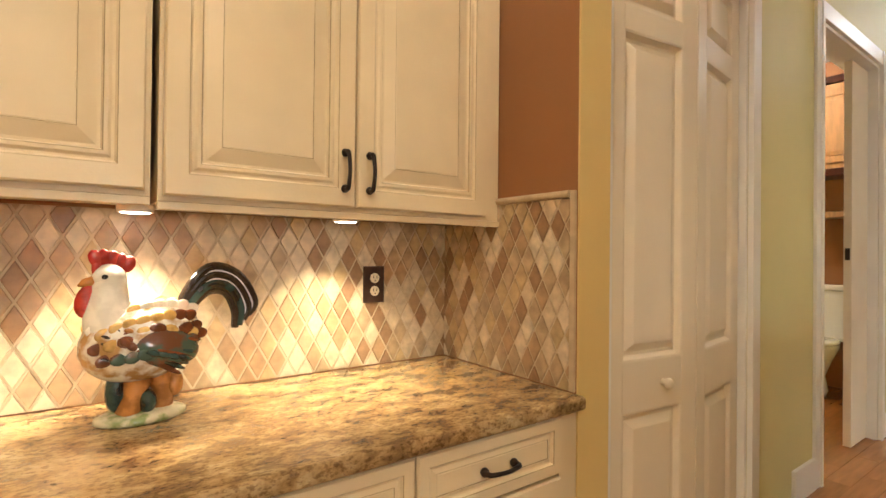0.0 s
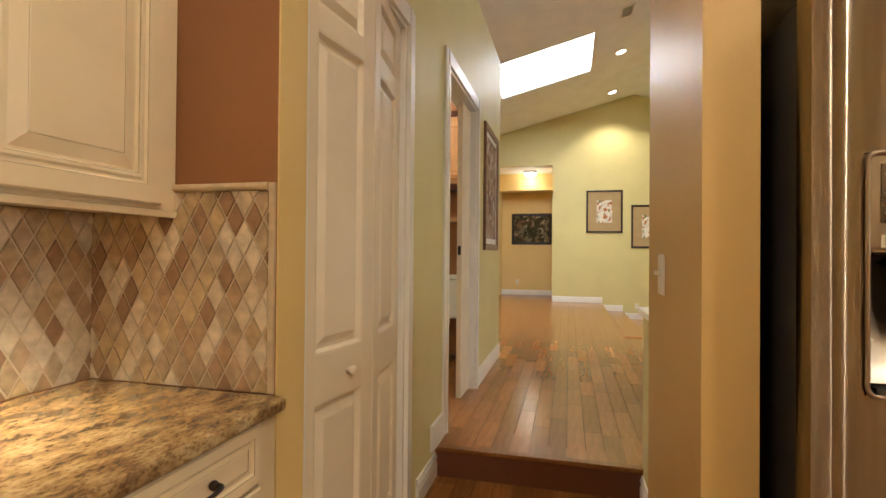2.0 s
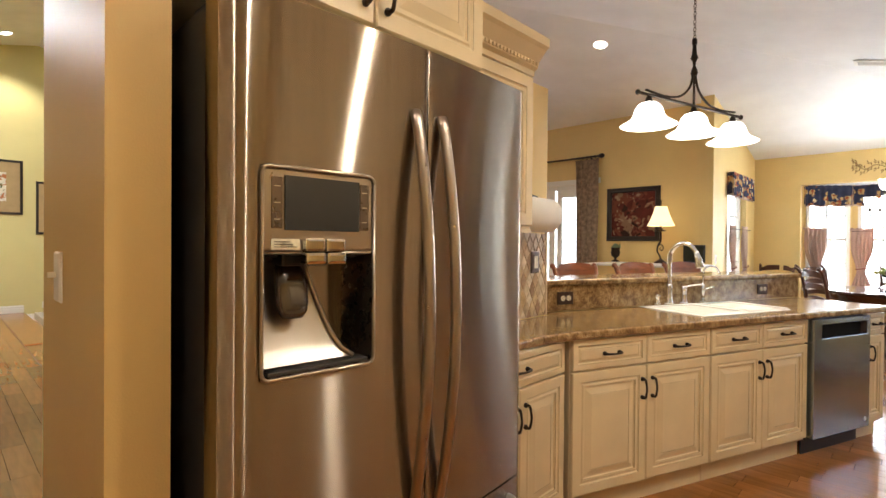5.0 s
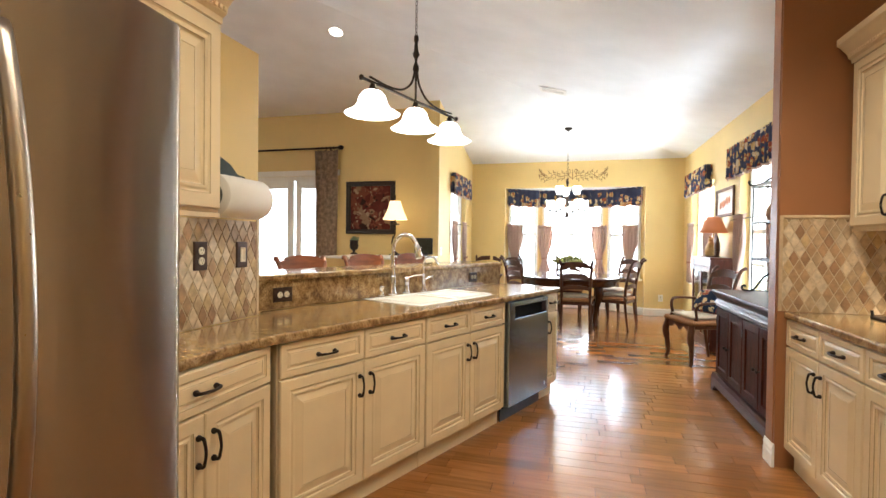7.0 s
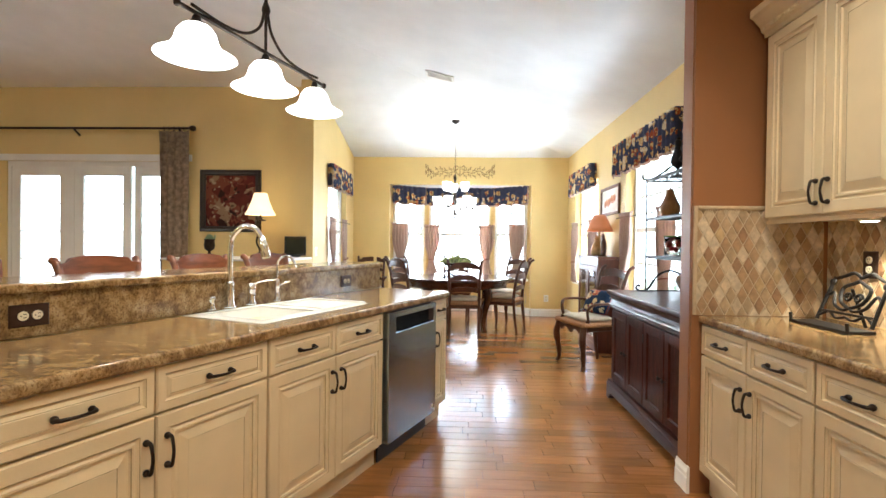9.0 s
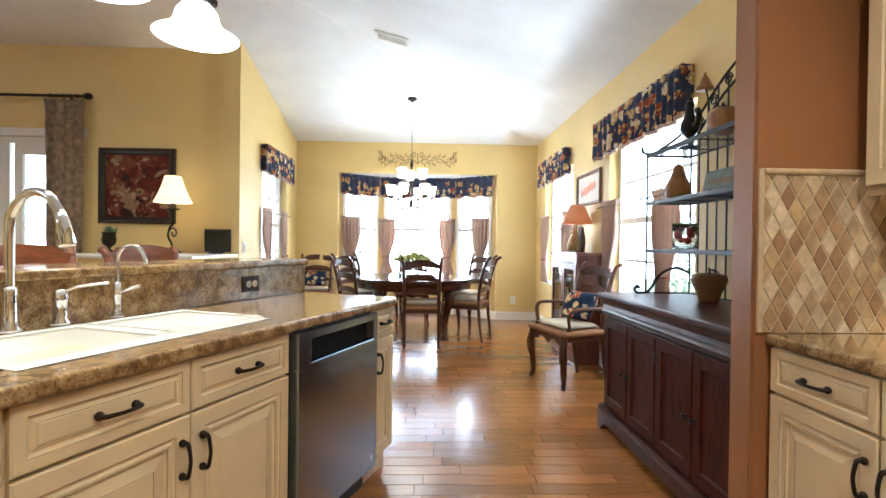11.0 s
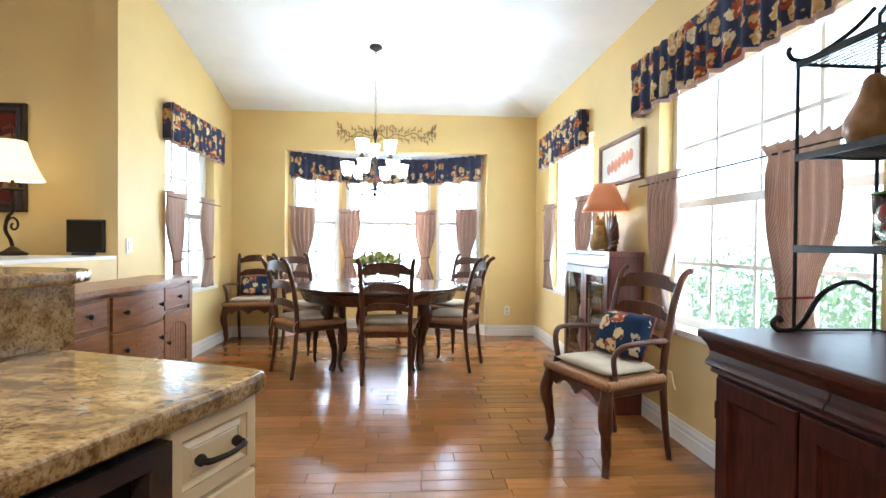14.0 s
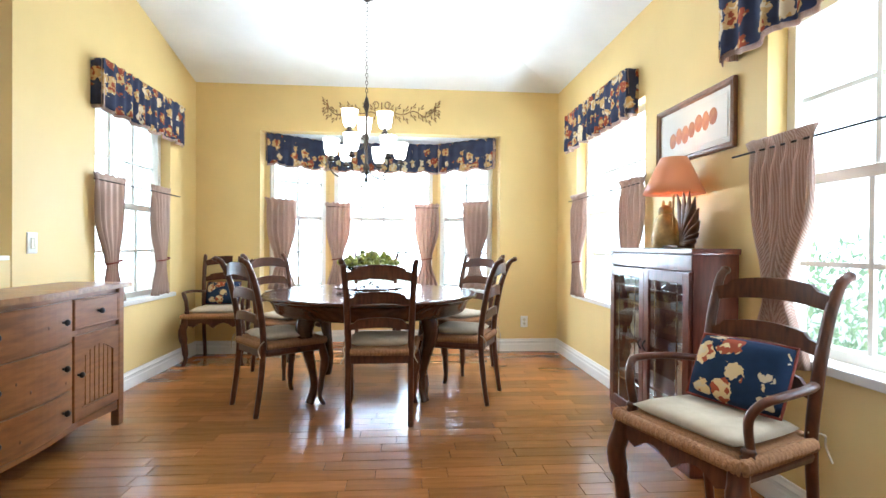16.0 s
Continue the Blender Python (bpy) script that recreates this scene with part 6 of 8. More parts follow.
# ---- living room seen over the bar ----
structure("wall_pony", cube(2.132, 3.5, -8.25, -7.2, 0, 1.045), YELLOW, "low yellow wall with a white ledge", "wall")
structure("ledge", cube(2.134, 3.52, -8.25, -7.18, 1.045, 1.07, 0.004), TRIM, "white painted ledge", "ledge")
fd = thing("french_doors", pose(6.50, -8.47, 0, 0, 0, 180), "white glazed french doors in bright daylight", "door", kind="structure")
part("frame", box(box(cube(0, 0.05, -0.02, 0.08, 0, 2.35), 2.50, 2.55, -0.02, 0.08, 0, 2.35), 0.05, 2.50, -0.02, 0.08, 2.28, 2.35), TRIM, fd)
for k, (x0, g0, g1, x1) in enumerate(((0.052, 0.173, 0.741, 0.95), (0.955, 1.081, 1.643, 1.76), (1.81, 1.90, 2.40, 2.498))):
    leafb = bmesh.new()
    for a, b, s, t in ((x0, g0, 0, 2.28), (g1, x1, 0, 2.28), (g0, g1, 0, 0.22), (g0, g1, 2.15, 2.28)):
        box(leafb, a, b, -0.01, 0.04, s, t, 0.003)
    lf = part("door_leaf", leafb, TRIM, fd)
    g = part("pane", cube(g0, g1, 0.012, 0.018, 0.22, 2.15), PANE, lf)
    g.visible_shadow = False
    for j in range(1, 5):
        part("muntin", cube(g0, g1, 0.006, 0.024, 0.22 + 0.386 * j - 0.008, 0.22 + 0.386 * j + 0.008), TRIM, lf)
structure("trim_french", cube(3.86, 6.60, -8.428, -8.405, 2.35, 2.44, 0.004), TRIM, "white casing over the french doors", "trim")
rd = thing("curtain_rod", pose(0, 0, 0), "dark bronze curtain rod with round finials", "curtain rod")
part("rod", tube([(3.84, -8.33, 2.78), (7.2, -8.33, 2.78)], 0.016, 10), IRON, rd)
part("finial", lathe([(0, -0.05), (0.03, -0.03), (0.04, 0), (0.03, 0.03), (0.02, 0.05)], 14), IRON, rd, smooth=True).matrix_basis = pose(3.80, -8.33, 2.78, 0, 90, 0)
for x in (3.98, 5.45):
    part("bracket", tube(curve([(x, -8.43, 2.70), (x, -8.40, 2.72), (x, -8.33, 2.76)], 4), 0.014, 8), IRON, rd)
for k in range(5):
    part("ring", tube([(3.92 + 0.07 * k, -8.33 + 0.026 * math.cos(a), 2.775 + 0.026 * math.sin(a)) for a in [i * math.pi / 6 for i in range(13)]], 0.004, 6), IRON, rd)
curtain(pose(4.06, -8.33, 2.745, 0, 0, 180), 0.42, 2.70, 99, "long brown patterned drape on a bronze rod", DRAPE, tie=0, folds=4, group="long drapes", amp=0.04)
picture(pose(3.315, -8.428, 1.815, 0, 0, 180), 0.84, 0.84, "dark red still life in a black frame", BLACKF, 0.075, WINE, depth=0.04)
tvt = thing("small_television", pose(2.37, -8.26, 1.07, 0, 0, 172), "small black television on the white ledge", "television")
part("cabinet", cube(-0.15, 0.15, 0.0, 0.05, 0.02, 0.27, 0.008), BLACK, tvt)
part("screen", cube(-0.135, 0.135, -0.002, 0.0005, 0.035, 0.255), mat("glossy dark screen", (0.01, 0.01, 0.012), 0.12, vary=0.2), tvt, "glossy dark screen")
part("foot", cube(-0.08, 0.08, -0.03, 0.07, 0, 0.02, 0.004), BLACK, tvt)
tlamp = thing("table_lamp", pose(2.775, -8.12, 1.0705) @ Matrix.Scale(1.08, 4), "iron scroll table lamp with a lit cream shade", "lamp")
part("base", lathe([(0.08, 0), (0.085, 0.012), (0.05, 0.03), (0.025, 0.05), (0.012, 0.06)], 20), IRON, tlamp, smooth=True)
part("stem", tube(curve([(0, 0, 0.05), (0.012, 0, 0.10), (0.045, 0, 0.17), (0.03, 0, 0.25), (0, 0, 0.30), (0, 0, 0.42), (0, 0, 0.50)], 6), 0.011, 8), IRON, tlamp, smooth=True)
part("scroll", tube([(-0.005 + 0.045 * math.cos(a) * (1 - a / 9), 0, 0.20 + 0.06 * math.sin(a) * (1 - a / 9)) for a in [i * 0.4 for i in range(20)]], 0.007, 8), IRON, tlamp, smooth=True)
part("collar", lathe([(0.06, 0.43), (0.065, 0.44), (0.02, 0.455), (0.03, 0.47)], 18), IRON, tlamp, smooth=True)
part("shade", lathe([(0.175, 0.50), (0.135, 0.58), (0.10, 0.67), (0.075, 0.76), (0.07, 0.76), (0.095, 0.67), (0.13, 0.58), (0.17, 0.50)], 28), LAMPSHADE, tlamp, "lit cream bell shade", True)
part("finial", lathe([(0, 0.85), (0.008, 0.84), (0.006, 0.80), (0.003, 0.76)][::-1], 10), IRON, tlamp)
lamp("table_lamp_bulb", "POINT", Matrix.Translation((2.775, -8.12, 1.66)), 14, (1, 0.72, 0.42), 0.05)
urn = thing("urn", pose(3.50, -8.22, 1.07), "small dark urn planter on the ledge", "urn")
part("vessel", lathe([(0.06, 0), (0.06, 0.015), (0.02, 0.035), (0.02, 0.06), (0.06, 0.09), (0.07, 0.14), (0.06, 0.20), (0.075, 0.22), (0.06, 0.22), (0, 0.20)], 20), IRON, urn, smooth=True)
bm = bmesh.new()
for i in range(40):
    a, b = rg.uniform(0, 6.28), rg.uniform(0.01, 0.07)
    bmesh.ops.create_icosphere(bm, subdivisions=1, radius=0.012, matrix=Matrix.Translation((b * math.cos(a), b * math.sin(a), 0.225 + rg.uniform(0, 0.05))) @ Matrix.Diagonal((1, 1, 1.6, 1)))
part("foliage", bm, LEAFM, urn, "dark green foliage")

STOOLW = mat("reddish stool wood", (0.19, 0.06, 0.025), 0.3, vary=0.4, scale=9, stretch=(1, 5, 5), coat=0.25)
st0 = None
for s in (2.68, 3.33, 3.97, 4.55):
    x, y = pen(s, -3.30)
    M = pose(x, y, 0, 0, 0, -111.5)
    if st0:
        copy_thing(st0, M)
        continue
    st0 = thing("bar_stool", M, "reddish wooden bar stool with an arched back", "stool", "bar stools behind the bar")
    part("seat", pad(0.42, 0.40, 0.40, 0.70, 0.06), CUSHION, st0, "cream cushion seat", True)
    part("seat_frame", cube(-0.20, 0.20, -0.19, 0.19, 0.64, 0.70, 0.01), STOOLW, st0)
    for sx in (-1, 1):
        part("leg", tube([(sx * 0.19, -0.17, 0), (sx * 0.175, -0.165, 0.65)], 0.02, 8), STOOLW, st0)
        part("back_post", tube(curve([(sx * 0.19, 0.20, 0), (sx * 0.18, 0.17, 0.65), (sx * 0.19, 0.20, 0.95), (sx * 0.205, 0.25, 1.13), (sx * 0.215, 0.28, 1.155)], 5), 0.02, 8), STOOLW, st0, smooth=True)
        part("stretcher", tube([(sx * 0.187, -0.17, 0.25), (sx * 0.187, 0.19, 0.25)], 0.012, 8), STOOLW, st0)
    part("stretcher", tube([(-0.185, -0.168, 0.30), (0.185, -0.168, 0.30)], 0.012, 8), STOOLW, st0)
    part("slat", slat(0.42, 1.055, 0.095, 0.03, 0.235, 0.03), STOOLW, st0)
    part("slat", slat(0.40, 0.90, 0.06, 0.03, 0.195, 0.03), STOOLW, st0)

# ---- buffet and baker's rack ----
BW, BX, BY, BH = 1.475, -1.10, -6.025, 0.895
bf = thing("buffet", pose(BX, BY, 0, 0, 0, 90), "dark mahogany buffet with panelled doors", "sideboard")
part("body", cube(0.03, BW, 0.02, 0.585, 0.10, 0.80, 0.003), MAHOGANY2, bf)
part("top", cube(-0.015, BW, -0.03, 0.59, 0.865, BH, 0.008), MAHOGANY, bf, "polished dark top")


def moulding(prof, w, x0=0.0):
    bm = bmesh.new()
    a = [bm.verts.new((x0, y, z)) for y, z in prof]
    b = [bm.verts.new((x0 + w, y, z)) for y, z in prof]
    for i in range(len(prof) - 1):
        bm.faces.new((a[i], b[i], b[i + 1], a[i + 1]))
    bm.faces.new(a[::-1])
    bm.faces.new(b)
    bmesh.ops.recalc_face_normals(bm, faces=bm.faces)
    return bm


OG = [(0.03, 0.772), (-0.006, 0.772), (-0.010, 0.778), (-0.004, 0.790), (0.006, 0.80), (0.010, 0.82), (-0.004, 0.845), (-0.020, 0.86), (-0.022, 0.8645), (0.03, 0.8645)]
for k, (a, b) in enumerate(((0.0, 0.49), (0.493, 0.98), (0.983, BW))):
    part("frieze_drawer", moulding(OG, b - a - 0.001, a), MAHOGANY, bf, "curved frieze drawer front")
part("side_moulding", cube(0.0, 0.03, 0.03, 0.585, 0.772, 0.8645, 0.006), MAHOGANY, bf)
part("lower_bead", moulding([(0.03, 0.750), (0.004, 0.750), (-0.002, 0.757), (0.004, 0.764), (0.0, 0.771), (0.03, 0.771)], BW - 0.02, 0.02), MAHOGANY, bf)
PAN = [(0, 0.02, 0), (0, 0.004, 0), (0.004, 0.0, 0), (0.06, 0.0, 0), (0.064, 0.006, 0), (0.070, 0.010, 0), (0.074, 0.010, 0)]
for k in range(4):
    w = (BW - 0.06) / 4
    d = part("door", relief(w - 0.008, 0.575, PAN, 0.05 + w * k, 0.165), MAHOGANY2, bf)
    kx = 0.05 + w * k + (w - 0.04 if k % 2 == 0 else 0.03)
    part("knob", lathe([(0.006, 0), (0.006, 0.012), (0.013, 0.018), (0.014, 0.026), (0, 0.032)], 14), WIRE, d, "small black knob", True).matrix_basis = pose(kx, 0.0, 0.44, 90)
    part("hinge", cube(0.05 + w * k + (0.0 if k % 2 == 0 else w - 0.010), 0.05 + w * k + (0.006 if k % 2 == 0 else w - 0.004), -0.003, 0.004, 0.60, 0.66), WIRE, d)
part("plinth", moulding([(0.03, 0.055), (-0.022, 0.055), (-0.022, 0.125), (-0.016, 0.135), (-0.010, 0.152), (0.03, 0.152)], BW - 0.005, 0.0), MAHOGANY, bf)
part("plinth_side", cube(-0.0, 0.03, 0.03, 0.585, 0.055, 0.152, 0.004), MAHOGANY, bf)
for x in (0.0, BW - 0.14):
    bm = bmesh.new()
    prof = [(0, 0), (0.055, 0), (0.06, 0.02), (0.085, 0.035), (0.10, 0.05), (0.14, 0.055), (0, 0.055)]
    a = [bm.verts.new((x + p if x == 0 else x + 0.14 - p, -0.022, z)) for p, z in prof]
    b = [bm.verts.new((v.co.x, 0.03, v.co.z)) for v in a]
    bm.faces.new(a)
    bm.faces.new(b[::-1])
    for i in range(len(a)):
        j = (i + 1) % len(a)
        bm.faces.new((a[i], b[i], b[j], a[j]))
    bmesh.ops.recalc_face_normals(bm, faces=bm.faces)
    part("bracket_foot", bm, MAHOGANY, bf)
for x in (0.0, BW - 0.05):
    part("rear_foot", cube(x, x + 0.05, 0.53, 0.58, 0, 0.055), MAHOGANY, bf)

rk = thing("bakers_rack", pose(-1.36, -5.955, BH, 0, 0, 90), "black wrought iron rack standing on the buffet", "rack")
RW, RD = 1.36, 0.29
SH = (0.285, 0.59, 0.90)
for x in (0.0, RW):
    part("front_post", tube([(x, 0, 0.0), (x, 0, 0.90)], 0.006, 8), WIRE, rk)
    part("rear_post", tube([(x, RD, 0.0), (x, RD, 1.08)], 0.006, 8), WIRE, rk)
    e = 1 if x else -1
    part("top_scroll", tube(curve([(x, RD - 0.02, 1.10), (x, RD - 0.10, 1.02), (x, 0.06, 0.93), (x, -0.01, 0.915), (x, -0.035, 0.935), (x, -0.03, 0.955)], 6), 0.008, 8), WIRE, rk, smooth=True)
    part("foot_scroll", tube(curve([(x, RD - 0.005, 0.14), (x, 0.20, 0.17), (x, 0.10, 0.13), (x, 0.02, 0.02), (x, -0.05, 0.006), (x, -0.075, 0.03), (x, -0.055, 0.05), (x, -0.045, 0.035)], 6), 0.009, 8), WIRE, rk, smooth=True)
    part("foot_bar", tube([(x, -0.04, 0.006), (x, RD, 0.006)], 0.005, 6), WIRE, rk)
part("foot_bar", tube([(0, RD, 0.006), (RW, RD, 0.006)], 0.005, 6), WIRE, rk)
for z in SH:
    s = part("shelf", tube([(0, 0, z), (RW, 0, z), (RW, RD, z), (0, RD, z), (0, 0, z)], 0.007, 8), WIRE, rk)
    part("front_edge", cube(0, RW, -0.009, -0.003, z - 0.016, z + 0.008), WIRE, rk)
    for k in range(1, 12):
        part("shelf_wire", tube([(0, RD * k / 12, z + 0.003), (RW, RD * k / 12, z + 0.003)], 0.0028, 5), WIRE, s)
    for k in range(1, 5):
        part("shelf_bar", tube([(RW * k / 5, 0, z - 0.003), (RW * k / 5, RD, z - 0.003)], 0.004, 5), WIRE, s)
for k in range(1, 14):
    x = RW * k / 14
    part("back_bar", tube([(x, RD, 0.006), (x, RD, 1.08 + 0.30 * math.sin(math.pi * x / RW))], 0.005, 6), WIRE, rk)
for dz in (0.0, -0.10):
    part("arch", tube([(RW * i / 24, RD, 1.08 + dz + 0.32 * math.sin(math.pi * i / 24)) for i in range(25)], 0.008, 8), WIRE, rk, smooth=True)
for k in range(9):
    x = RW * (k + 0.7) / 9.4
    zc = 1.03 + 0.32 * math.sin(math.pi * x / RW)
    part("arch_curl", tube([(x + 0.036 * math.cos(a) * (1 - a / 15), RD, zc + 0.036 * math.sin(a) * (1 - a / 15)) for a in [i * 0.45 for i in range(22)]], 0.005, 6), WIRE, rk)

GOURD = mat("varnished tan gourd wood", (0.33, 0.16, 0.055), 0.35, vary=0.4, scale=10, stretch=(3, 3, 1), coat=0.2)
WICK = mat("woven tan basket reed", (0.24, 0.115, 0.04), 0.6, vary=0.5, scale=50, bump=0.5, fine=140, stretch=(1, 1, 5))


def at_rack(x, y, z):
    return pose(-1.36, -5.955, BH + z, 0, 0, 90) @ pose(x, y, 0)


g = thing("apple_basket", at_rack(0.48, 0.14, 0.001) @ Matrix.Scale(0.92, 4), "woven apple-shaped basket on the buffet", "basket")
part("basket", lathe([(0.056, 0), (0.060, 0.02), (0.070, 0.06), (0.090, 0.10), (0.102, 0.135), (0.094, 0.165), (0.06, 0.175), (0.02, 0.16), (0, 0.155)], 40, wave=lambda a, z: 0.02 * math.sin(20 * a)), WICK, g, smooth=True)
part("stem", tube(curve([(0, 0, 0.145), (0.004, 0, 0.18), (-0.004, 0, 0.21)], 4), 0.006, 8), WIRE, g)
part("leaf", tube(curve([(0, 0, 0.19), (0.03, 0, 0.20), (0.07, 0, 0.19), (0.10, 0, 0.185)], 4), [0.003] * 4 + [0.014] * 5 + [0.008] * 3 + [0.001], 8, flat=0.25), WIRE, g)
g = thing("gourd_pear", at_rack(0.145, 0.13, SH[1] + 0.008), "tan wooden pear on the rack shelf", "ornament")
part("body", lathe([(0.03, 0), (0.06, 0.01), (0.078, 0.05), (0.075, 0.09), (0.05, 0.14), (0.034, 0.18), (0.028, 0.21), (0.015, 0.225), (0, 0.228)], 28), GOURD, g, smooth=True)
part("stem", tube([(0, 0, 0.225), (0.004, 0, 0.25)], 0.004, 6), WIRE, g)
g = thing("gourd_pumpkin", at_rack(0.60, 0.13, SH[2] + 0.008) @ Matrix.Scale(0.72, 4), "tan wooden apple gourd on the rack top", "ornament")
part("body", lathe([(0.05, 0), (0.085, 0.03), (0.108, 0.09), (0.112, 0.14), (0.09, 0.19), (0.05, 0.20), (0, 0.19)], 28), GOURD, g, smooth=True)
part("leaf", lathe([(0.05, 0.198), (0.04, 0.21), (0.015, 0.215), (0.008, 0.24), (0, 0.245)], 12), WIRE, g)
g = thing("glass_jar", at_rack(0.25, 0.12, SH[0] + 0.008), "painted glass jar with red fruit on the shelf", "jar")
part("jar", lathe([(0, 0), (0.066, 0), (0.07, 0.006), (0.068, 0.08), (0.072, 0.15), (0.068, 0.15), (0.064, 0.08), (0.064, 0.010), (0, 0.010)], 28), CLEAR, g, smooth=True)
part("rim", lathe([(0.070, 0.148), (0.074, 0.153), (0.070, 0.158), (0.067, 0.153)], 28), mat("green glass rim", (0.10, 0.22, 0.05), 0.2), g, "green rim", True)
REDF = mat("red painted fruit", (0.42, 0.03, 0.03), 0.35, vary=0.4, scale=25)
for k in range(6):
    bm = bmesh.new()
    bmesh.ops.create_icosphere(bm, subdivisions=2, radius=0.024)
    part("fruit", bm, REDF, g, "red painted fruit", True).matrix_basis = pose(0.034 * math.cos(k * 1.05), 0.034 * math.sin(k * 1.05), 0.05 + 0.035 * (k % 3))
g = thing("wooden_sign", at_rack(0.60, 0.15, SH[1] + 0.03) @ pose(0, 0, 0, -12, 0, 0), "grey-green wooden sign lettered in gold", "sign")
part("board", relief(0.46, 0.125, [(0, 0.02, 0), (0, 0.002, 0), (0.012, -0.002, 0), (0.018, 0.002, 0), (0.022, 0.002, 0)], -0.23, 0), mat("grey-green painted sign", (0.22, 0.25, 0.21), 0.6, vary=0.25, scale=12), g)
for s in (-0.12, 0.12):
    part("easel_foot", tube(curve([(s, 0.05, -0.025), (s, 0.0, -0.02), (s, -0.02, -0.008), (s, -0.015, 0.012)], 4), 0.005, 6), WIRE, g)
fc = bpy.data.curves.new("lettering", "FONT")
fc.body, fc.size, fc.align_x, fc.align_y, fc.extrude, fc.shear = "Live Laugh Love", 0.058, "CENTER", "CENTER", 0.001, 0.3
tx = new("lettering", fc)
tx.data.materials.append(mat("brown-gold letter paint", (0.28, 0.15, 0.06), 0.5))
tx.parent = g
tx.matrix_basis = pose(0, 0.0005, 0.062, 90)
g = thing("photo_frame", at_rack(0.90, 0.12, SH[0] + 0.008), "ornate silver photo frame on the shelf", "picture frame")
part("frame", relief(0.15, 0.20, [(0, 0.02, 0), (0, 0, 0), (0.008, -0.012, 0), (0.02, -0.004, 0), (0.028, -0.010, 0), (0.032, 0.002, 0)], -0.075, 0.0), mat("aged silver", (0.25, 0.23, 0.20), 0.35, metal=0.8, vary=0.5, scale=40), g).matrix_basis = pose(0, 0.02, 0.01, -14, 0, 25)
part("print", cube(-0.042, 0.042, 0.0, 0.0015, 0.034, 0.166), WHITEPAPER, g, "pale print").matrix_basis = pose(0, 0.02, 0.01, -14, 0, 25)
part("strut", tube([(0, 0.03, 0.15), (0, 0.11, 0.0)], 0.005, 6), WIRE, g)
g = thing("rooster_bell", at_rack(0.25, 0.14, SH[2] + 0.008), "dark metal rooster figure with a brass bell", "figurine")
bm = lathe([(0.05, 0), (0.05, 0.008), (0.012, 0.014), (0.012, 0.06), (0.03, 0.075), (0.055, 0.11), (0.05, 0.15), (0.03, 0.19), (0.022, 0.24), (0.026, 0.265), (0.012, 0.285), (0, 0.288)], 18)
tube(curve([(0.03, 0, 0.12), (0.08, 0, 0.13), (0.10, 0, 0.18), (0.08, 0, 0.21)], 5), 0.018, 8, bm)
tube([(-0.02, 0, 0.262), (-0.05, 0, 0.255)], [0.010, 0.002], 8, bm)
for k in range(3):
    bmesh.ops.create_icosphere(bm, subdivisions=1, radius=0.012, matrix=Matrix.Translation((-0.012 + 0.014 * k, 0, 0.29)))
part("figure", bm, WIRE, g, smooth=True)
part("bell_post", tube(curve([(0.09, 0.06, 0), (0.09, 0.06, 0.25), (0.07, 0.05, 0.35)], 5), 0.005, 6), WIRE, g)
part("bell", lathe([(0.05, 0.33), (0.047, 0.345), (0.03, 0.37), (0.018, 0.40), (0.008, 0.412), (0.008, 0.43), (0, 0.432)], 20, (0.07, 0.05, 0)), GOURD, g, "brass bell", True)

# ---- glass-fronted cabinet ----
CM = pose(-1.45, -8.62, 0, 0, 0, 90)
gc = thing("china_cabinet", CM, "reddish mahogany cabinet with glazed doors", "cabinet")
CW, CD, CH = 0.94, 0.235, 1.135
REDM = mat("reddish mahogany wood", (0.13, 0.032, 0.018), 0.3, vary=0.4, scale=9, stretch=(6, 6, 1), coat=0.25)
bm = bmesh.new()
for a in ((0, 0.022, 0.001, CD, 0.0, CH - 0.03), (CW - 0.022, CW, 0.001, CD, 0.0, CH - 0.03), (0.022, CW - 0.022, CD - 0.012, CD, 0.05, CH - 0.03), (0.022, CW - 0.022, 0.02, CD - 0.012, 0.05, 0.075), (0.022, CW - 0.022, 0.02, CD - 0.012, CH - 0.055, CH - 0.03)):
    box(bm, *a)
part("carcass", bm, REDM, gc)
part("top", cube(-0.02, CW + 0.02, -0.02, CD, CH - 0.03, CH, 0.006), REDM, gc)
part("frieze", cube(-0.004, CW + 0.004, -0.012, 0.0, CH - 0.115, CH - 0.032, 0.004), REDM, gc)
part("plinth", cube(0.0, CW, -0.008, 0.012, 0.0, 0.09, 0.004), REDM, gc)
for k in range(3):
    part("shelf", cube(0.024, CW - 0.024, 0.03, CD - 0.014, 0.31 + 0.235 * k, 0.325 + 0.235 * k), REDM, gc)
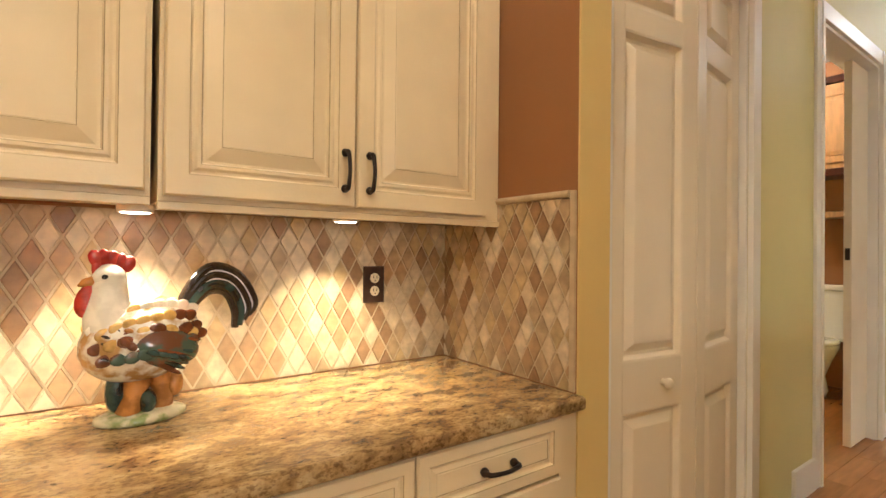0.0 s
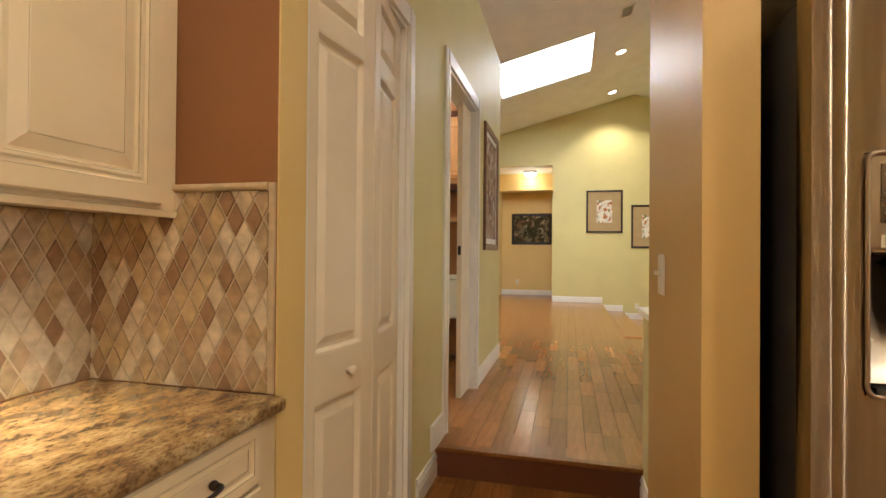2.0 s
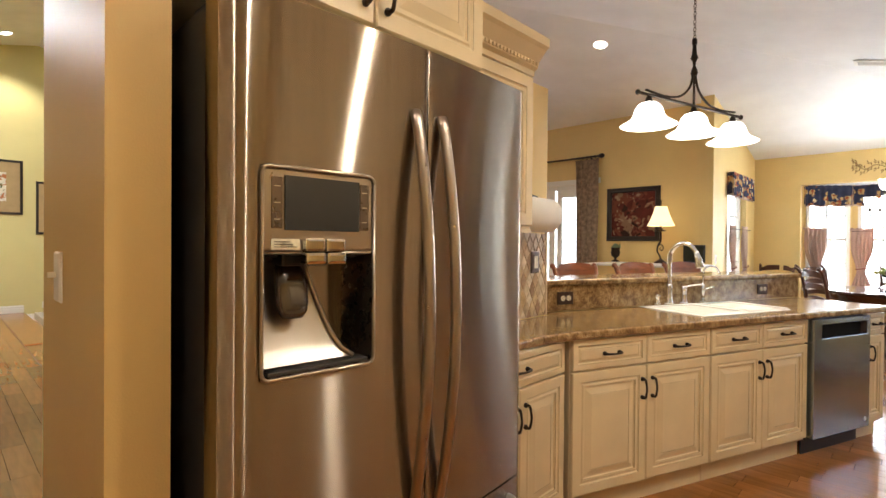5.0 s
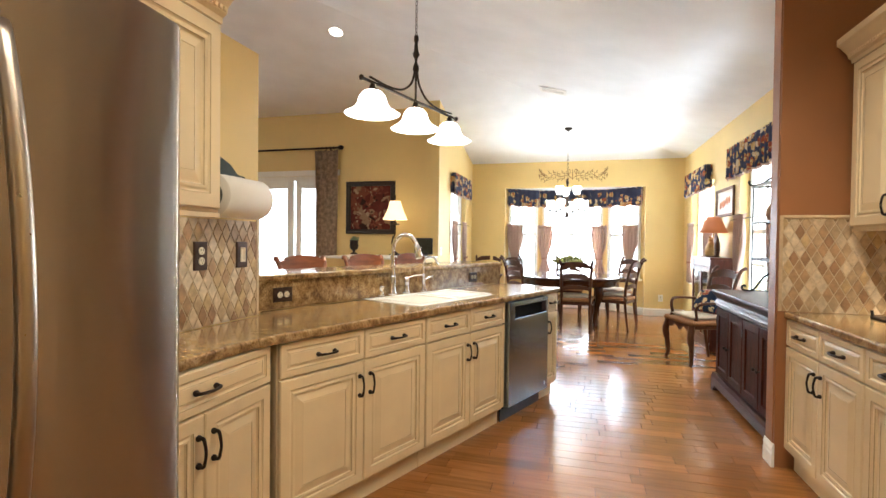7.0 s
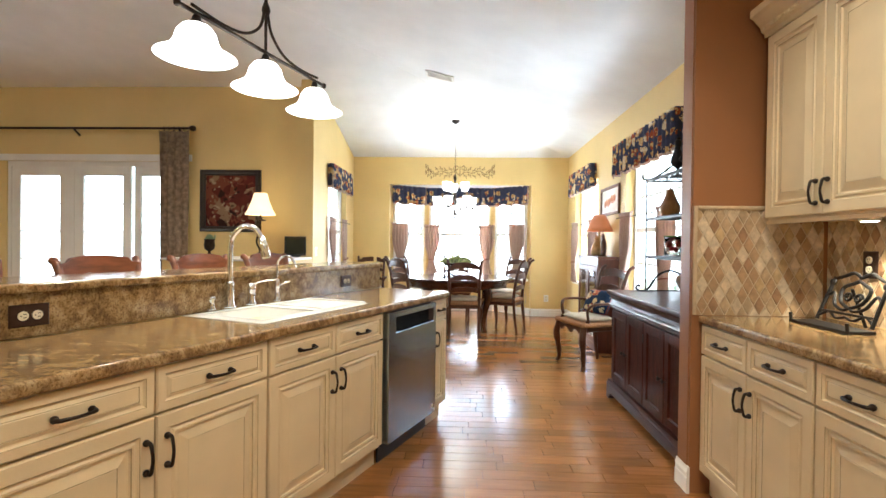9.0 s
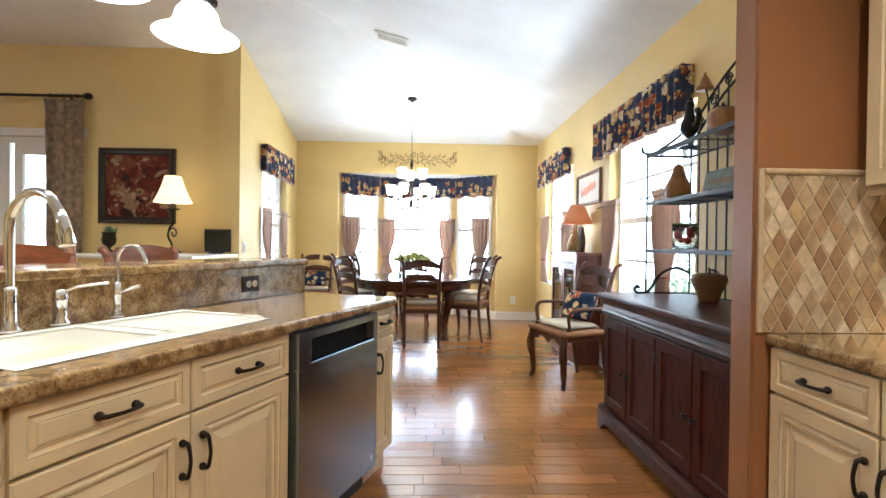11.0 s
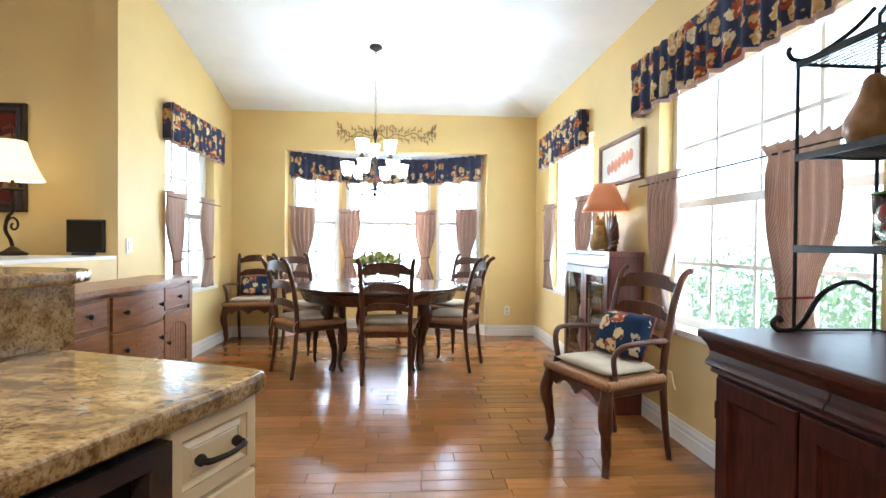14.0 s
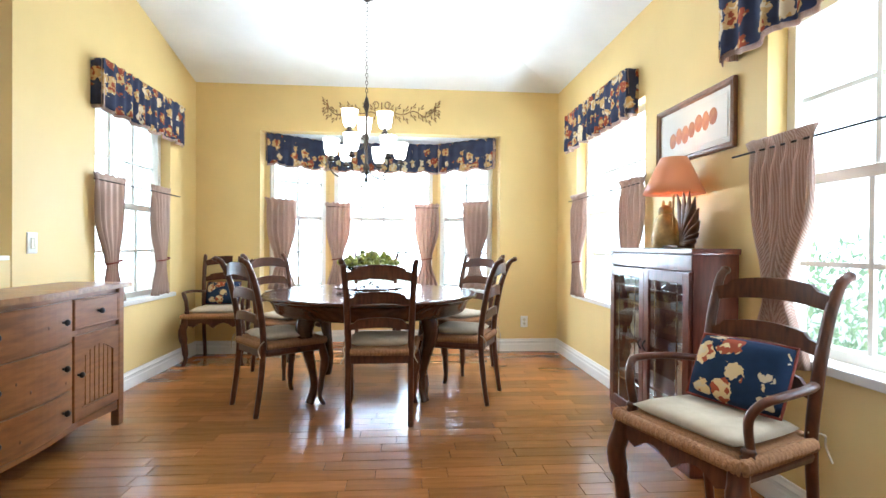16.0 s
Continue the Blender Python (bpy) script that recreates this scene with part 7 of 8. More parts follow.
for k in (0, 1):
    x0 = 0.008 + 0.464 * k
    fr_ = bmesh.new()
    for a, b, s, t in ((x0, x0 + 0.055, 0.10, 1.015), (x0 + 0.405, x0 + 0.46, 0.10, 1.015), (x0 + 0.055, x0 + 0.405, 0.10, 0.165), (x0 + 0.055, x0 + 0.405, 0.955, 1.015)):
        box(fr_, a, b, -0.018, 0.0, s, t, 0.003)
    d = part("glass_door", fr_, REDM, gc)
    pn = part("pane", cube(x0 + 0.055, x0 + 0.405, -0.010, -0.006, 0.165, 0.955), CLEAR, d)
    for xx in (x0 + 0.12, x0 + 0.34):
        part("leading", cube(xx - 0.003, xx + 0.003, -0.013, -0.005, 0.165, 0.955), CHROME, d)
    for zz in (0.90, 0.30):
        part("leading", cube(x0 + 0.055, x0 + 0.405, -0.013, -0.005, zz - 0.003, zz + 0.003), CHROME, d)
    part("pull", tube(curve([(x0 + (0.435 if k == 0 else 0.025), -0.018, 0.60), (x0 + (0.435 if k == 0 else 0.025), -0.035, 0.57), (x0 + (0.435 if k == 0 else 0.025), -0.018, 0.54)], 5), 0.005, 8), WIRE, d)
BLUEW = mat("blue and white glazed china", (0.55, 0.60, 0.68), 0.2, vary=0.5, scale=30, colour2=(0.12, 0.18, 0.35), contrast=(0.4, 0.5))
for k, (x, z, s) in enumerate(((0.17, 0.561, 1.0), (0.15, 0.326, 1.1), (0.72, 0.326, 1.2), (0.30, 0.0765, 1.2))):
    j = thing("china_pitcher", CM @ pose(x, 0.11, z), "white china pitcher with a curved handle on the shelf", "pitcher", "china in the cabinet")
    part("body", lathe([(0.035 * s, 0), (0.05 * s, 0.03 * s), (0.055 * s, 0.07 * s), (0.035 * s, 0.12 * s), (0.032 * s, 0.14 * s), (0.042 * s, 0.165 * s), (0.036 * s, 0.165 * s), (0, 0.14 * s)], 20), PORCELAIN if k % 2 else IVORY, j, smooth=True)
    part("handle", tube(curve([(-0.04 * s, 0, 0.14 * s), (-0.08 * s, 0, 0.12 * s), (-0.085 * s, 0, 0.07 * s), (-0.052 * s, 0, 0.05 * s)], 5), 0.006, 8), PORCELAIN if k % 2 else IVORY, j, smooth=True)
for k, (x, z) in enumerate(((0.68, 0.561), (0.70, 0.796), (0.20, 0.796), (0.70, 0.0765))):
    pl = thing("plate_stack", CM @ pose(x, 0.115, z), "stack of blue and white china plates", "plates", "china in the cabinet")
    for q in range(4):
        part("plate", lathe([(0, 0.0), (0.05, 0.0), (0.085, 0.012), (0.083, 0.014), (0.05, 0.004), (0, 0.004)], 24, (0, 0, 0.009 * q)), BLUEW, pl, smooth=True)
cl = thing("table_lamp", CM @ pose(0.575, 0.10, CH + 0.001), "squirrel and leaf lamp with a lit terracotta shade", "lamp")
GOLD = mat("pale gold carved figure", (0.55, 0.38, 0.14), 0.45, vary=0.4, scale=25, bump=0.4, fine=80)
LEAFB = mat("dark brown carved leaf", (0.13, 0.055, 0.022), 0.5, vary=0.4, scale=25, bump=0.4, fine=80)
bm = lathe([(0.05, 0), (0.065, 0.02), (0.07, 0.05), (0.055, 0.10), (0.04, 0.14), (0.028, 0.16), (0, 0.165)], 18, (-0.055, 0, 0), wave=lambda a, z: 0.10 * math.sin(5 * a + 40 * z))
bmesh.ops.create_icosphere(bm, subdivisions=2, radius=0.036, matrix=Matrix.Translation((-0.07, 0, 0.175)) @ Matrix.Diagonal((1.2, 0.9, 0.9, 1)))
for s in (-1, 1):
    bmesh.ops.create_icosphere(bm, subdivisions=1, radius=0.012, matrix=Matrix.Translation((-0.06, 0.016 * s, 0.21)) @ Matrix.Diagonal((0.7, 0.7, 1.6, 1)))
part("figure", bm, GOLD, cl, "pale gold carved figure", True).matrix_basis = Matrix.Scale(1.22, 4)
bm = bmesh.new()
for k in range(9):
    a = radians(95 - 14 * k)
    r = 0.20 - 0.007 * abs(k - 2) ** 1.5
    tube([(0.045, 0.012, 0.02), (0.045 + 0.55 * r * math.cos(a) + 0.012, 0.008, 0.03 + 0.6 * r * math.sin(a)), (0.045 + r * math.cos(a), 0, 0.03 + 1.15 * r * max(0.05, math.sin(a)))], [0.012, 0.024, 0.003], 8, bm, flat=0.45)
part("leaf", bm, LEAFB, cl, "dark brown carved leaf", True).matrix_basis = Matrix.Scale(1.3, 4)
part("stem", tube([(0, 0, 0.0), (0, 0, 0.36)], 0.006, 8), GOLD, cl)
part("base", cube(-0.12, 0.13, -0.05, 0.05, 0.0, 0.014, 0.004), LEAFB, cl)
part("shade", lathe([(0.165, 0.305), (0.135, 0.37), (0.105, 0.44), (0.072, 0.51), (0.068, 0.51), (0.10, 0.44), (0.13, 0.37), (0.16, 0.305)], 30), REDSHADE, cl, "lit terracotta checked shade", True)
lamp("cabinet_lamp_bulb", "POINT", Matrix.Translation(CM @ Vector((0.575, 0.06, CH + 0.33))), 9, (1, 0.7, 0.4), 0.04)
PEARS = mat("pale print paper", (0.74, 0.70, 0.62), 0.6, vary=0.05)
FRUIT = mat("painted ripe fruit", (0.56, 0.24, 0.08), 0.6, colour2=(0.42, 0.11, 0.05), scale=22, piece=0.2)
pp, _, _ = picture(pose(-1.698, -8.10, 1.83, 0, 0, 90), 0.76, 0.36, "long pear print in a brown wooden frame", BROWNF, 0.035, PEARS, WHITEPAPER, 0.03)
for k in range(7):
    pf = part("painted_fruit", lathe([(0.010, -0.0016), (0.034, -0.0012), (0.037, 0)], 18), FRUIT, pp)
    pf.matrix_basis = pose(-0.20 + 0.066 * k, -0.0101, -0.035 + 0.008 * math.sin(2 * k) + 0.010 * k, -90) @ Matrix.Diagonal((1 - 0.1 * (k % 2), 1.25 + 0.1 * (k % 3), 1, 1))

# ---- pine sideboard ----
SBM = pose(1.745, -7.02, 0, 0, 0, -90)
sb = thing("pine_sideboard", SBM, "honey pine sideboard with drawers and arched doors", "sideboard")
SW, SDP, SHT = 1.62, 0.36, 0.865


def bow(x):
    return -0.045 * max(0.0, math.sin(math.pi * (x - 0.44) / (SW - 0.88))) if 0.44 < x < SW - 0.44 else 0.0


def bowed_box(x0, x1, y0, y1, z0, z1, n=12):
    bm = bmesh.new()
    cols = []
    for i in range(n + 1):
        x = x0 + (x1 - x0) * i / n
        o = bow(x)
        cols.append([bm.verts.new((x, y, z)) for y, z in ((y0 + o, z0), (y1, z0), (y1, z1), (y0 + o, z1))])
    for a, b in zip(cols, cols[1:]):
        for k in range(4):
            bm.faces.new((a[k], b[k], b[(k + 1) % 4], a[(k + 1) % 4]))
    bm.faces.new(cols[0])
    bm.faces.new(cols[-1][::-1])
    bmesh.ops.recalc_face_normals(bm, faces=bm.faces)
    return bm


part("body", bowed_box(0.02, SW - 0.02, 0.02, SDP, 0.14, SHT - 0.001), PINE, sb)
part("top", bowed_box(-0.035, SW + 0.035, -0.03, SDP + 0.01, SHT, SHT + 0.03, 24), PINETOP, sb, "worn pine top")
for x in (0.0, SW - 0.055):
    for y in (0.0, SDP - 0.05):
        part("leg", cube(x, x + 0.055, y, y + 0.05, 0, SHT - 0.002, 0.006), PINE, sb)
BKN = mat("black iron knob", (0.012, 0.012, 0.014), 0.35, metal=0.5, vary=0.3)


def knob(parent, x, z, o):
    part("knob", lathe([(0.007, 0), (0.007, 0.012), (0.016, 0.018), (0.017, 0.026), (0.010, 0.034), (0, 0.035)], 14), BKN, parent, "round black knob", True).matrix_basis = pose(x, o, z, 90)


for a, b in ((0.06, 0.462), (1.146, 1.56)):
    d = part("drawer", relief(b - a, 0.17, [(0, 0.015, 0), (0, 0.0, 0), (0.004, -0.004, 0), (0.010, -0.004, 0), (0.014, -0.001, 0)], a, 0.665), PINE, sb)
    knob(d, (a + b) / 2, 0.75, -0.002)
    d = part("door", relief(b - a, 0.47, [(0, 0.015, 0), (0, 0.0, 0), (0.003, -0.003, 0), (0.06, -0.003, 0), (0.062, 0.012, 0)], a, 0.165), PINE, sb)
    knob(d, a + 0.03 if a > 1 else b - 0.03, 0.42, -0.002)
    n = 7
    for k in range(n):
        x0 = a + 0.062 + (b - a - 0.124) * k / n
        w = (b - a - 0.124) / n - 0.004
        part("board", cube(x0, x0 + w, 0.004, 0.012, 0.23, 0.572, 0.002), PINE, d)
    bm = bmesh.new()
    vs0 = [(a + 0.06 + (b - a - 0.12) * i / 12, 0.50 + 0.055 * math.sin(math.pi * i / 12)) for i in range(13)]
    lo = [bm.verts.new((x, -0.003, z)) for x, z in vs0]
    hi = [bm.verts.new((x, -0.003, 0.578)) for x, z in vs0]
    lb = [bm.verts.new((x, 0.010, z)) for x, z in vs0]
    for i in range(12):
        bm.faces.new((lo[i], lo[i + 1], hi[i + 1], hi[i]))
        bm.faces.new((lo[i], lb[i], lb[i + 1], lo[i + 1]))
    part("arch_rail", bm, PINE, d)
for z0, h in ((0.165, 0.19), (0.375, 0.23), (0.625, 0.21)):
    d = part("drawer", bowed_box(0.492, 1.116, 0.002, 0.03, z0, z0 + h), PINE, sb)
    for x in (0.585, 1.02):
        knob(d, x, z0 + h / 2, bow(x) + 0.002)

# bowed base rail with an arched lower edge
bm = bmesh.new()
cols = []
for i in range(33):
    x = 0.056 + (SW - 0.112) * i / 32
    lo = 0.105 + 0.03 * math.sin(math.pi * i / 32)
    cols.append([bm.verts.new((x, y, z)) for y, z in ((bow(x) + 0.008, lo), (0.06, lo), (0.06, 0.158), (bow(x) + 0.008, 0.158))])
for a, b in zip(cols, cols[1:]):
    for k in range(4):
        bm.faces.new((a[k], b[k], b[(k + 1) % 4], a[(k + 1) % 4]))
bm.faces.new(cols[0])
bm.faces.new(cols[-1][::-1])
bmesh.ops.recalc_face_normals(bm, faces=bm.faces)
part("base_rail", bm, PINE, sb)
KNOT = mat("dark pine knot", (0.10, 0.035, 0.012), 0.4, vary=0.3, scale=60)
for x, z in ((0.70, 0.50), (0.78, 0.44), (0.72, 0.23), (0.90, 0.72), (0.30, 0.70), (1.05, 0.41)):
    part("knot", lathe([(0.009, 0), (0.006, 0.0012), (0, 0.0014)], 10, sx=0.7), KNOT, sb, "dark knot in the pine").matrix_basis = pose(x, bow(x) + 0.0022 if 0.49 < x < 1.12 else -0.0012, z, 90)

# ---- rooster ----
RO = {k: mat("glazed rooster " + k, c, 0.12, vary=v, scale=24, coat=0.6, colour2=c2, contrast=(0.42, 0.56)) for k, c, v, c2 in (
    ("white", (0.80, 0.76, 0.66), 0.1, None), ("red", (0.42, 0.03, 0.025), 0.3, None), ("speckle", (0.78, 0.73, 0.60), 0.1, (0.42, 0.24, 0.09)), ("gold", (0.60, 0.36, 0.11), 0.3, None), ("brown", (0.15, 0.045, 0.018), 0.3, None),
    ("wing", (0.05, 0.085, 0.06), 0.1, (0.13, 0.05, 0.025)), ("tail", (0.02, 0.045, 0.04), 0.6, None), ("orange", (0.50, 0.20, 0.05), 0.3, None), ("base", (0.55, 0.50, 0.34), 0.1, (0.20, 0.26, 0.10)), ("dark", (0.03, 0.02, 0.015), 0.3, None), ("stripe", (0.62, 0.60, 0.66), 0.1, None))}
ROM = list(RO)
bm = bmesh.new()


def tint(name, make):
    n0 = len(bm.faces)
    make()
    bm.faces.ensure_lookup_table()
    for f_ in bm.faces[n0:]:
        f_.material_index = ROM.index(name)
        f_.smooth = True


def ball(x, y, z, sx, sy, sz, ry=0.0, sub=3):
    bmesh.ops.create_icosphere(bm, subdivisions=sub, radius=1.0, matrix=Matrix.Translation((x, y, z)) @ Euler((0, radians(ry), 0)).to_matrix().to_4x4() @ Matrix.Diagonal((sx, sy, sz, 1)))


tint("base", lambda: lathe([(0.075, 0), (0.082, 0.006), (0.08, 0.018), (0.06, 0.026), (0, 0.028)], 28, bm=bm, sx=1.25, sy=0.85))
tint("orange", lambda: (tube([(-0.035, -0.02, 0.02), (-0.02, -0.02, 0.06), (-0.01, -0.01, 0.11)], [0.028, 0.024, 0.034], 12, bm), tube([(0.04, 0.0, 0.02), (0.05, 0, 0.07), (0.03, 0, 0.12)], [0.03, 0.026, 0.036], 12, bm), ball(0.07, -0.01, 0.08, 0.022, 0.022, 0.035)))
tint("tail", lambda: (ball(0.005, -0.035, 0.05, 0.02, 0.02, 0.03), ball(-0.055, 0.0, 0.075, 0.025, 0.02, 0.05)))
tint("speckle", lambda: ball(0.0, 0, 0.195, 0.136, 0.098, 0.100, -10))
tint("white", lambda: tube(curve([(-0.035, 0, 0.20), (-0.062, 0, 0.235), (-0.074, 0, 0.275), (-0.072, 0, 0.32), (-0.068, 0, 0.365)], 5), [0.088 - 0.058 * (i / 20) ** 0.62 for i in range(21)], 18, bm))
tint("white", lambda: ball(-0.072, 0, 0.352, 0.036, 0.032, 0.036))
tint("wing", lambda: (ball(0.03, -0.078, 0.185, 0.080, 0.026, 0.048, 14), ball(0.03, 0.078, 0.185, 0.080, 0.026, 0.048, 14)))
for sd in (-1, 1):
    for k in range(7):
        tint(("brown", "wing", "tail")[k % 3], lambda: ball(0.055 - 0.004 * k, sd * (0.098 - 0.004 * abs(k - 3)), 0.205 - 0.011 * k, 0.060 - 0.003 * k, 0.008, 0.0075, 10 + 4 * k, 2))
    for k in range(8):
        tint(("gold", "brown")[k % 2], lambda: ball(-0.065 + 0.026 * k, sd * (0.088 - 0.0022 * (k - 3) ** 2), 0.232 - 0.006 * abs(k - 3), 0.020, 0.005, 0.015, 20 - 3 * k, 2))
    for k in range(6):
        tint("brown", lambda: ball(-0.055 + 0.014 * k, sd * (0.094 - 0.003 * k % 2), 0.208 - 0.011 * k, 0.014, 0.007, 0.010, 40, 2))
tint("red", lambda: [ball(-0.10 + 0.017 * k, 0, 0.392 + 0.010 * math.sin(1.0 + 0.7 * k), 0.015, 0.009, 0.022, 10 * k - 20, 2) for k in range(5)] + [ball(-0.116, 0, 0.300, 0.024, 0.018, 0.040, 12), ball(-0.098, 0, 0.38, 0.010, 0.008, 0.03)])
tint("orange", lambda: tube([(-0.10, 0, 0.347), (-0.122, 0, 0.342), (-0.134, 0, 0.336)], [0.014, 0.010, 0.002], 10, bm))
tint("dark", lambda: (ball(-0.086, -0.031, 0.357, 0.007, 0.004, 0.006, 0, 2), ball(-0.086, 0.031, 0.357, 0.007, 0.004, 0.006, 0, 2)))
tint("dark", lambda: [ball(-0.09 + 0.030 * (k % 3), -0.074 + 0.004 * (k % 2), 0.17 + 0.026 * (k // 3) + 0.008 * (k % 2), 0.011, 0.006, 0.004, 25 + 20 * (k % 3), 1) for k in range(9)])
rf = random.Random(4)
for row in range(4):
    for k in range(9 - row % 2):
        th, u = radians(62 - 24 * row), -0.105 + 0.026 * k + 0.013 * (row % 2)
        s = math.sqrt(max(0.0, 1 - (u / 0.136) ** 2))
        for sd in (-1, 1):
            if row == 2 and 2 < k < 7:
                continue
            tint(rf.choice((("white", "white", "gold"), ("gold", "gold", "brown"), ("brown", "gold", "brown"), ("brown", "wing", "gold"), ("white", "speckle", "brown"), ("white", "white", "brown"))[row]), lambda: ball(u, sd * 0.099 * s * math.cos(th), 0.195 + 0.10 * s * math.sin(th) + 0.17 * u, 0.019, 0.0035, 0.0145, -10 + rf.uniform(-15, 15), 2))
tint("tail", lambda: [ball(0.0 + 0.022 * k, sd * 0.108, 0.178 - 0.006 * k, 0.020, 0.006, 0.008, 22, 1) for k in range(4) for sd in (-1, 1)])
tint("orange", lambda: [ball(-0.045 + 0.032 * k, -0.084 + 0.003 * abs(k - 1), 0.232 - 0.008 * k, 0.014, 0.007, 0.007, 20, 1) for k in range(4)])
for k, (nm, off, rr) in enumerate((("dark", -0.004, 0.012), ("tail", 0.010, 0.014), ("stripe", 0.023, 0.010), ("dark", 0.034, 0.012), ("stripe", 0.046, 0.009), ("dark", 0.056, 0.011))):
    pts = curve([(0.085, 0, 0.225), (0.11 - off * 0.3, 0, 0.275 + off * 0.4), (0.155, 0, 0.318 + off), (0.205 + off * 0.5, 0, 0.310 + off * 0.8), (0.232 + off * 0.9, 0, 0.255 + off * 0.4), (0.230 + off * 0.6, 0, 0.205 + max(0, off) * 0.6)], 5)
    n = len(pts)
    tint(nm, lambda: tube(pts, [rr * (0.75 + 0.5 * math.sin(math.pi * (0.15 + 0.8 * i / n))) for i in range(n)], 12, bm, flat=1.0))
bmesh.ops.recalc_face_normals(bm, faces=bm.faces)
ro = part("rooster_figurine", bm, [RO[k] for k in ROM])
tagged(ro, "glazed white ceramic rooster with a dark tail", "figurine")
ro.matrix_world = pose(0.165, 0.42, 0.914, 0, 0, 8) @ Matrix.Scale(0.90, 4)

# ---- bookstand ----
bk = thing("cookbook_stand", pose(-1.455, -4.06, 0.915, 0, 0, 90), "black cast iron scroll cookbook stand", "book stand")
B0 = pose(0, 0.06, 0.02, -22, 0, 0)
for s in (-1, 1):
    part("side_bar", tube([(s * 0.155, 0, 0), (s * 0.145, 0, 0.21)], 0.008, 8), WIRE, bk).matrix_basis = B0
    part("top_bar", tube(curve([(s * 0.15, 0, 0.20), (s * 0.10, 0, 0.215), (s * 0.05, 0, 0.235), (0, 0, 0.215)], 5), 0.008, 8), WIRE, bk).matrix_basis = B0
    part("heart_scroll", tube(curve([(0, 0, 0.07), (s * 0.06, 0, 0.10), (s * 0.075, 0, 0.16), (s * 0.03, 0, 0.185), (0, 0, 0.20)], 6), 0.008, 8), WIRE, bk).matrix_basis = B0
    part("curl", tube([(s * (0.028 + 0.022 * math.cos(a) * (1 - a / 12)), 0, 0.12 + 0.022 * math.sin(a) * (1 - a / 12)) for a in [i * 0.5 for i in range(16)]], 0.006, 8), WIRE, bk).matrix_basis = B0
    part("side_scroll", tube(curve([(s * 0.15, 0, 0.12), (s * 0.115, 0, 0.135), (s * 0.085, 0, 0.08), (s * 0.03, 0, 0.06), (0, 0, 0.075)], 6), 0.007, 8), WIRE, bk).matrix_basis = B0
    part("rosette", lathe([(0.016, -0.006), (0.018, 0), (0.010, 0.008), (0, 0.010)], 10), WIRE, bk).matrix_basis = B0 @ pose(s * 0.145, -0.004, 0.185, 90)
    part("low_scroll", tube(curve([(s * 0.15, 0, 0.02), (s * 0.10, 0, 0.045), (s * 0.05, 0, 0.02), (0, 0, 0.03)], 6), 0.006, 8), WIRE, bk).matrix_basis = B0
    part("stop", tube([(s * 0.17, -0.045, 0.0), (s * 0.17, -0.05, 0.045)], 0.007, 8), WIRE, bk)
part("cross_bar", tube([(-0.155, 0, 0.045), (0.155, 0, 0.045)], 0.006, 8), WIRE, bk).matrix_basis = B0
part("ledge", cube(-0.175, 0.175, -0.055, 0.065, 0.0, 0.014, 0.004), WIRE, bk)
part("strut", tube([(0, 0.10, 0.17), (0, 0.16, 0.004)], 0.007, 8), WIRE, bk)

# ---- paper towel holder ----
pt = thing("paper_towel_holder", pose(1.642, -2.965, 1.475, 0, 0, -90), "dark painted towel holder with a full paper roll", "towel holder")
GREENB = mat("dark green painted board", (0.018, 0.028, 0.016), 0.4, vary=0.5, scale=30)
bm = bmesh.new()
pr = [(-0.18, 0.0), (0.18, 0.0), (0.18, 0.115), (0.13, 0.12), (0.08, 0.16), (0.0, 0.19), (-0.08, 0.16), (-0.13, 0.12), (-0.18, 0.115)]
a = [bm.verts.new((x, -0.016, z)) for x, z in pr]
b = [bm.verts.new((x, 0.0, z)) for x, z in pr]
bm.faces.new(a)
bm.faces.new(b[::-1])
for i in range(len(a)):
    bm.faces.new((a[i], b[i], b[(i + 1) % len(a)], a[(i + 1) % len(a)]))
bmesh.ops.recalc_face_normals(bm, faces=bm.faces)
part("back_board", bm, GREENB, pt, "dark painted shaped board")
for k in range(7):
    part("check", cube(-0.165 + 0.05 * k, -0.14 + 0.05 * k, -0.0185, -0.0165, 0.085, 0.11), TRIM, pt, "white painted square")
for s in (-1, 1):
    e = part("end_bracket", lathe([(0.06, 0), (0.06, 0.014)], 20), GREENB, pt)
    e.matrix_basis = pose(0.155 * s, -0.10, 0.0, 0, 90, 0)
part("paper_roll", lathe([(0.02, -0.145), (0.088, -0.145), (0.090, -0.14), (0.090, 0.14), (0.088, 0.145), (0.02, 0.145)], 32), mat("white paper towel", (0.80, 0.78, 0.74), 0.95, vary=0.04, bump=0.3, fine=200), pt, "white paper roll", True).matrix_basis = pose(0, -0.108, 0.0, 0, 90, 0)
part("dowel", tube([(-0.17, -0.108, 0), (0.17, -0.108, 0)], 0.014, 10), GREENB, pt)

# ---- tile backsplashes ----
TILE = bpy.data.materials.new("tumbled stone diamond tile")
TILE.use_nodes = True
tn = TILE.node_tree
tbd = tn.nodes["Principled BSDF"]
inf = tn.nodes.new("ShaderNodeObjectInfo")
rp = tn.nodes.new("ShaderNodeValToRGB")
rp.color_ramp.interpolation = "CONSTANT"
el = rp.color_ramp.elements
el[0].position, el[0].color = 0.0, (0.66, 0.55, 0.39, 1)
el[1].position, el[1].color = 0.22, (0.44, 0.32, 0.19, 1)
for p_, c_ in ((0.45, (0.30, 0.175, 0.09, 1)), (0.62, (0.40, 0.26, 0.14, 1)), (0.76, (0.50, 0.36, 0.19, 1)), (0.88, (0.60, 0.48, 0.32, 1))):
    k_ = el.new(p_)
    k_.color = c_
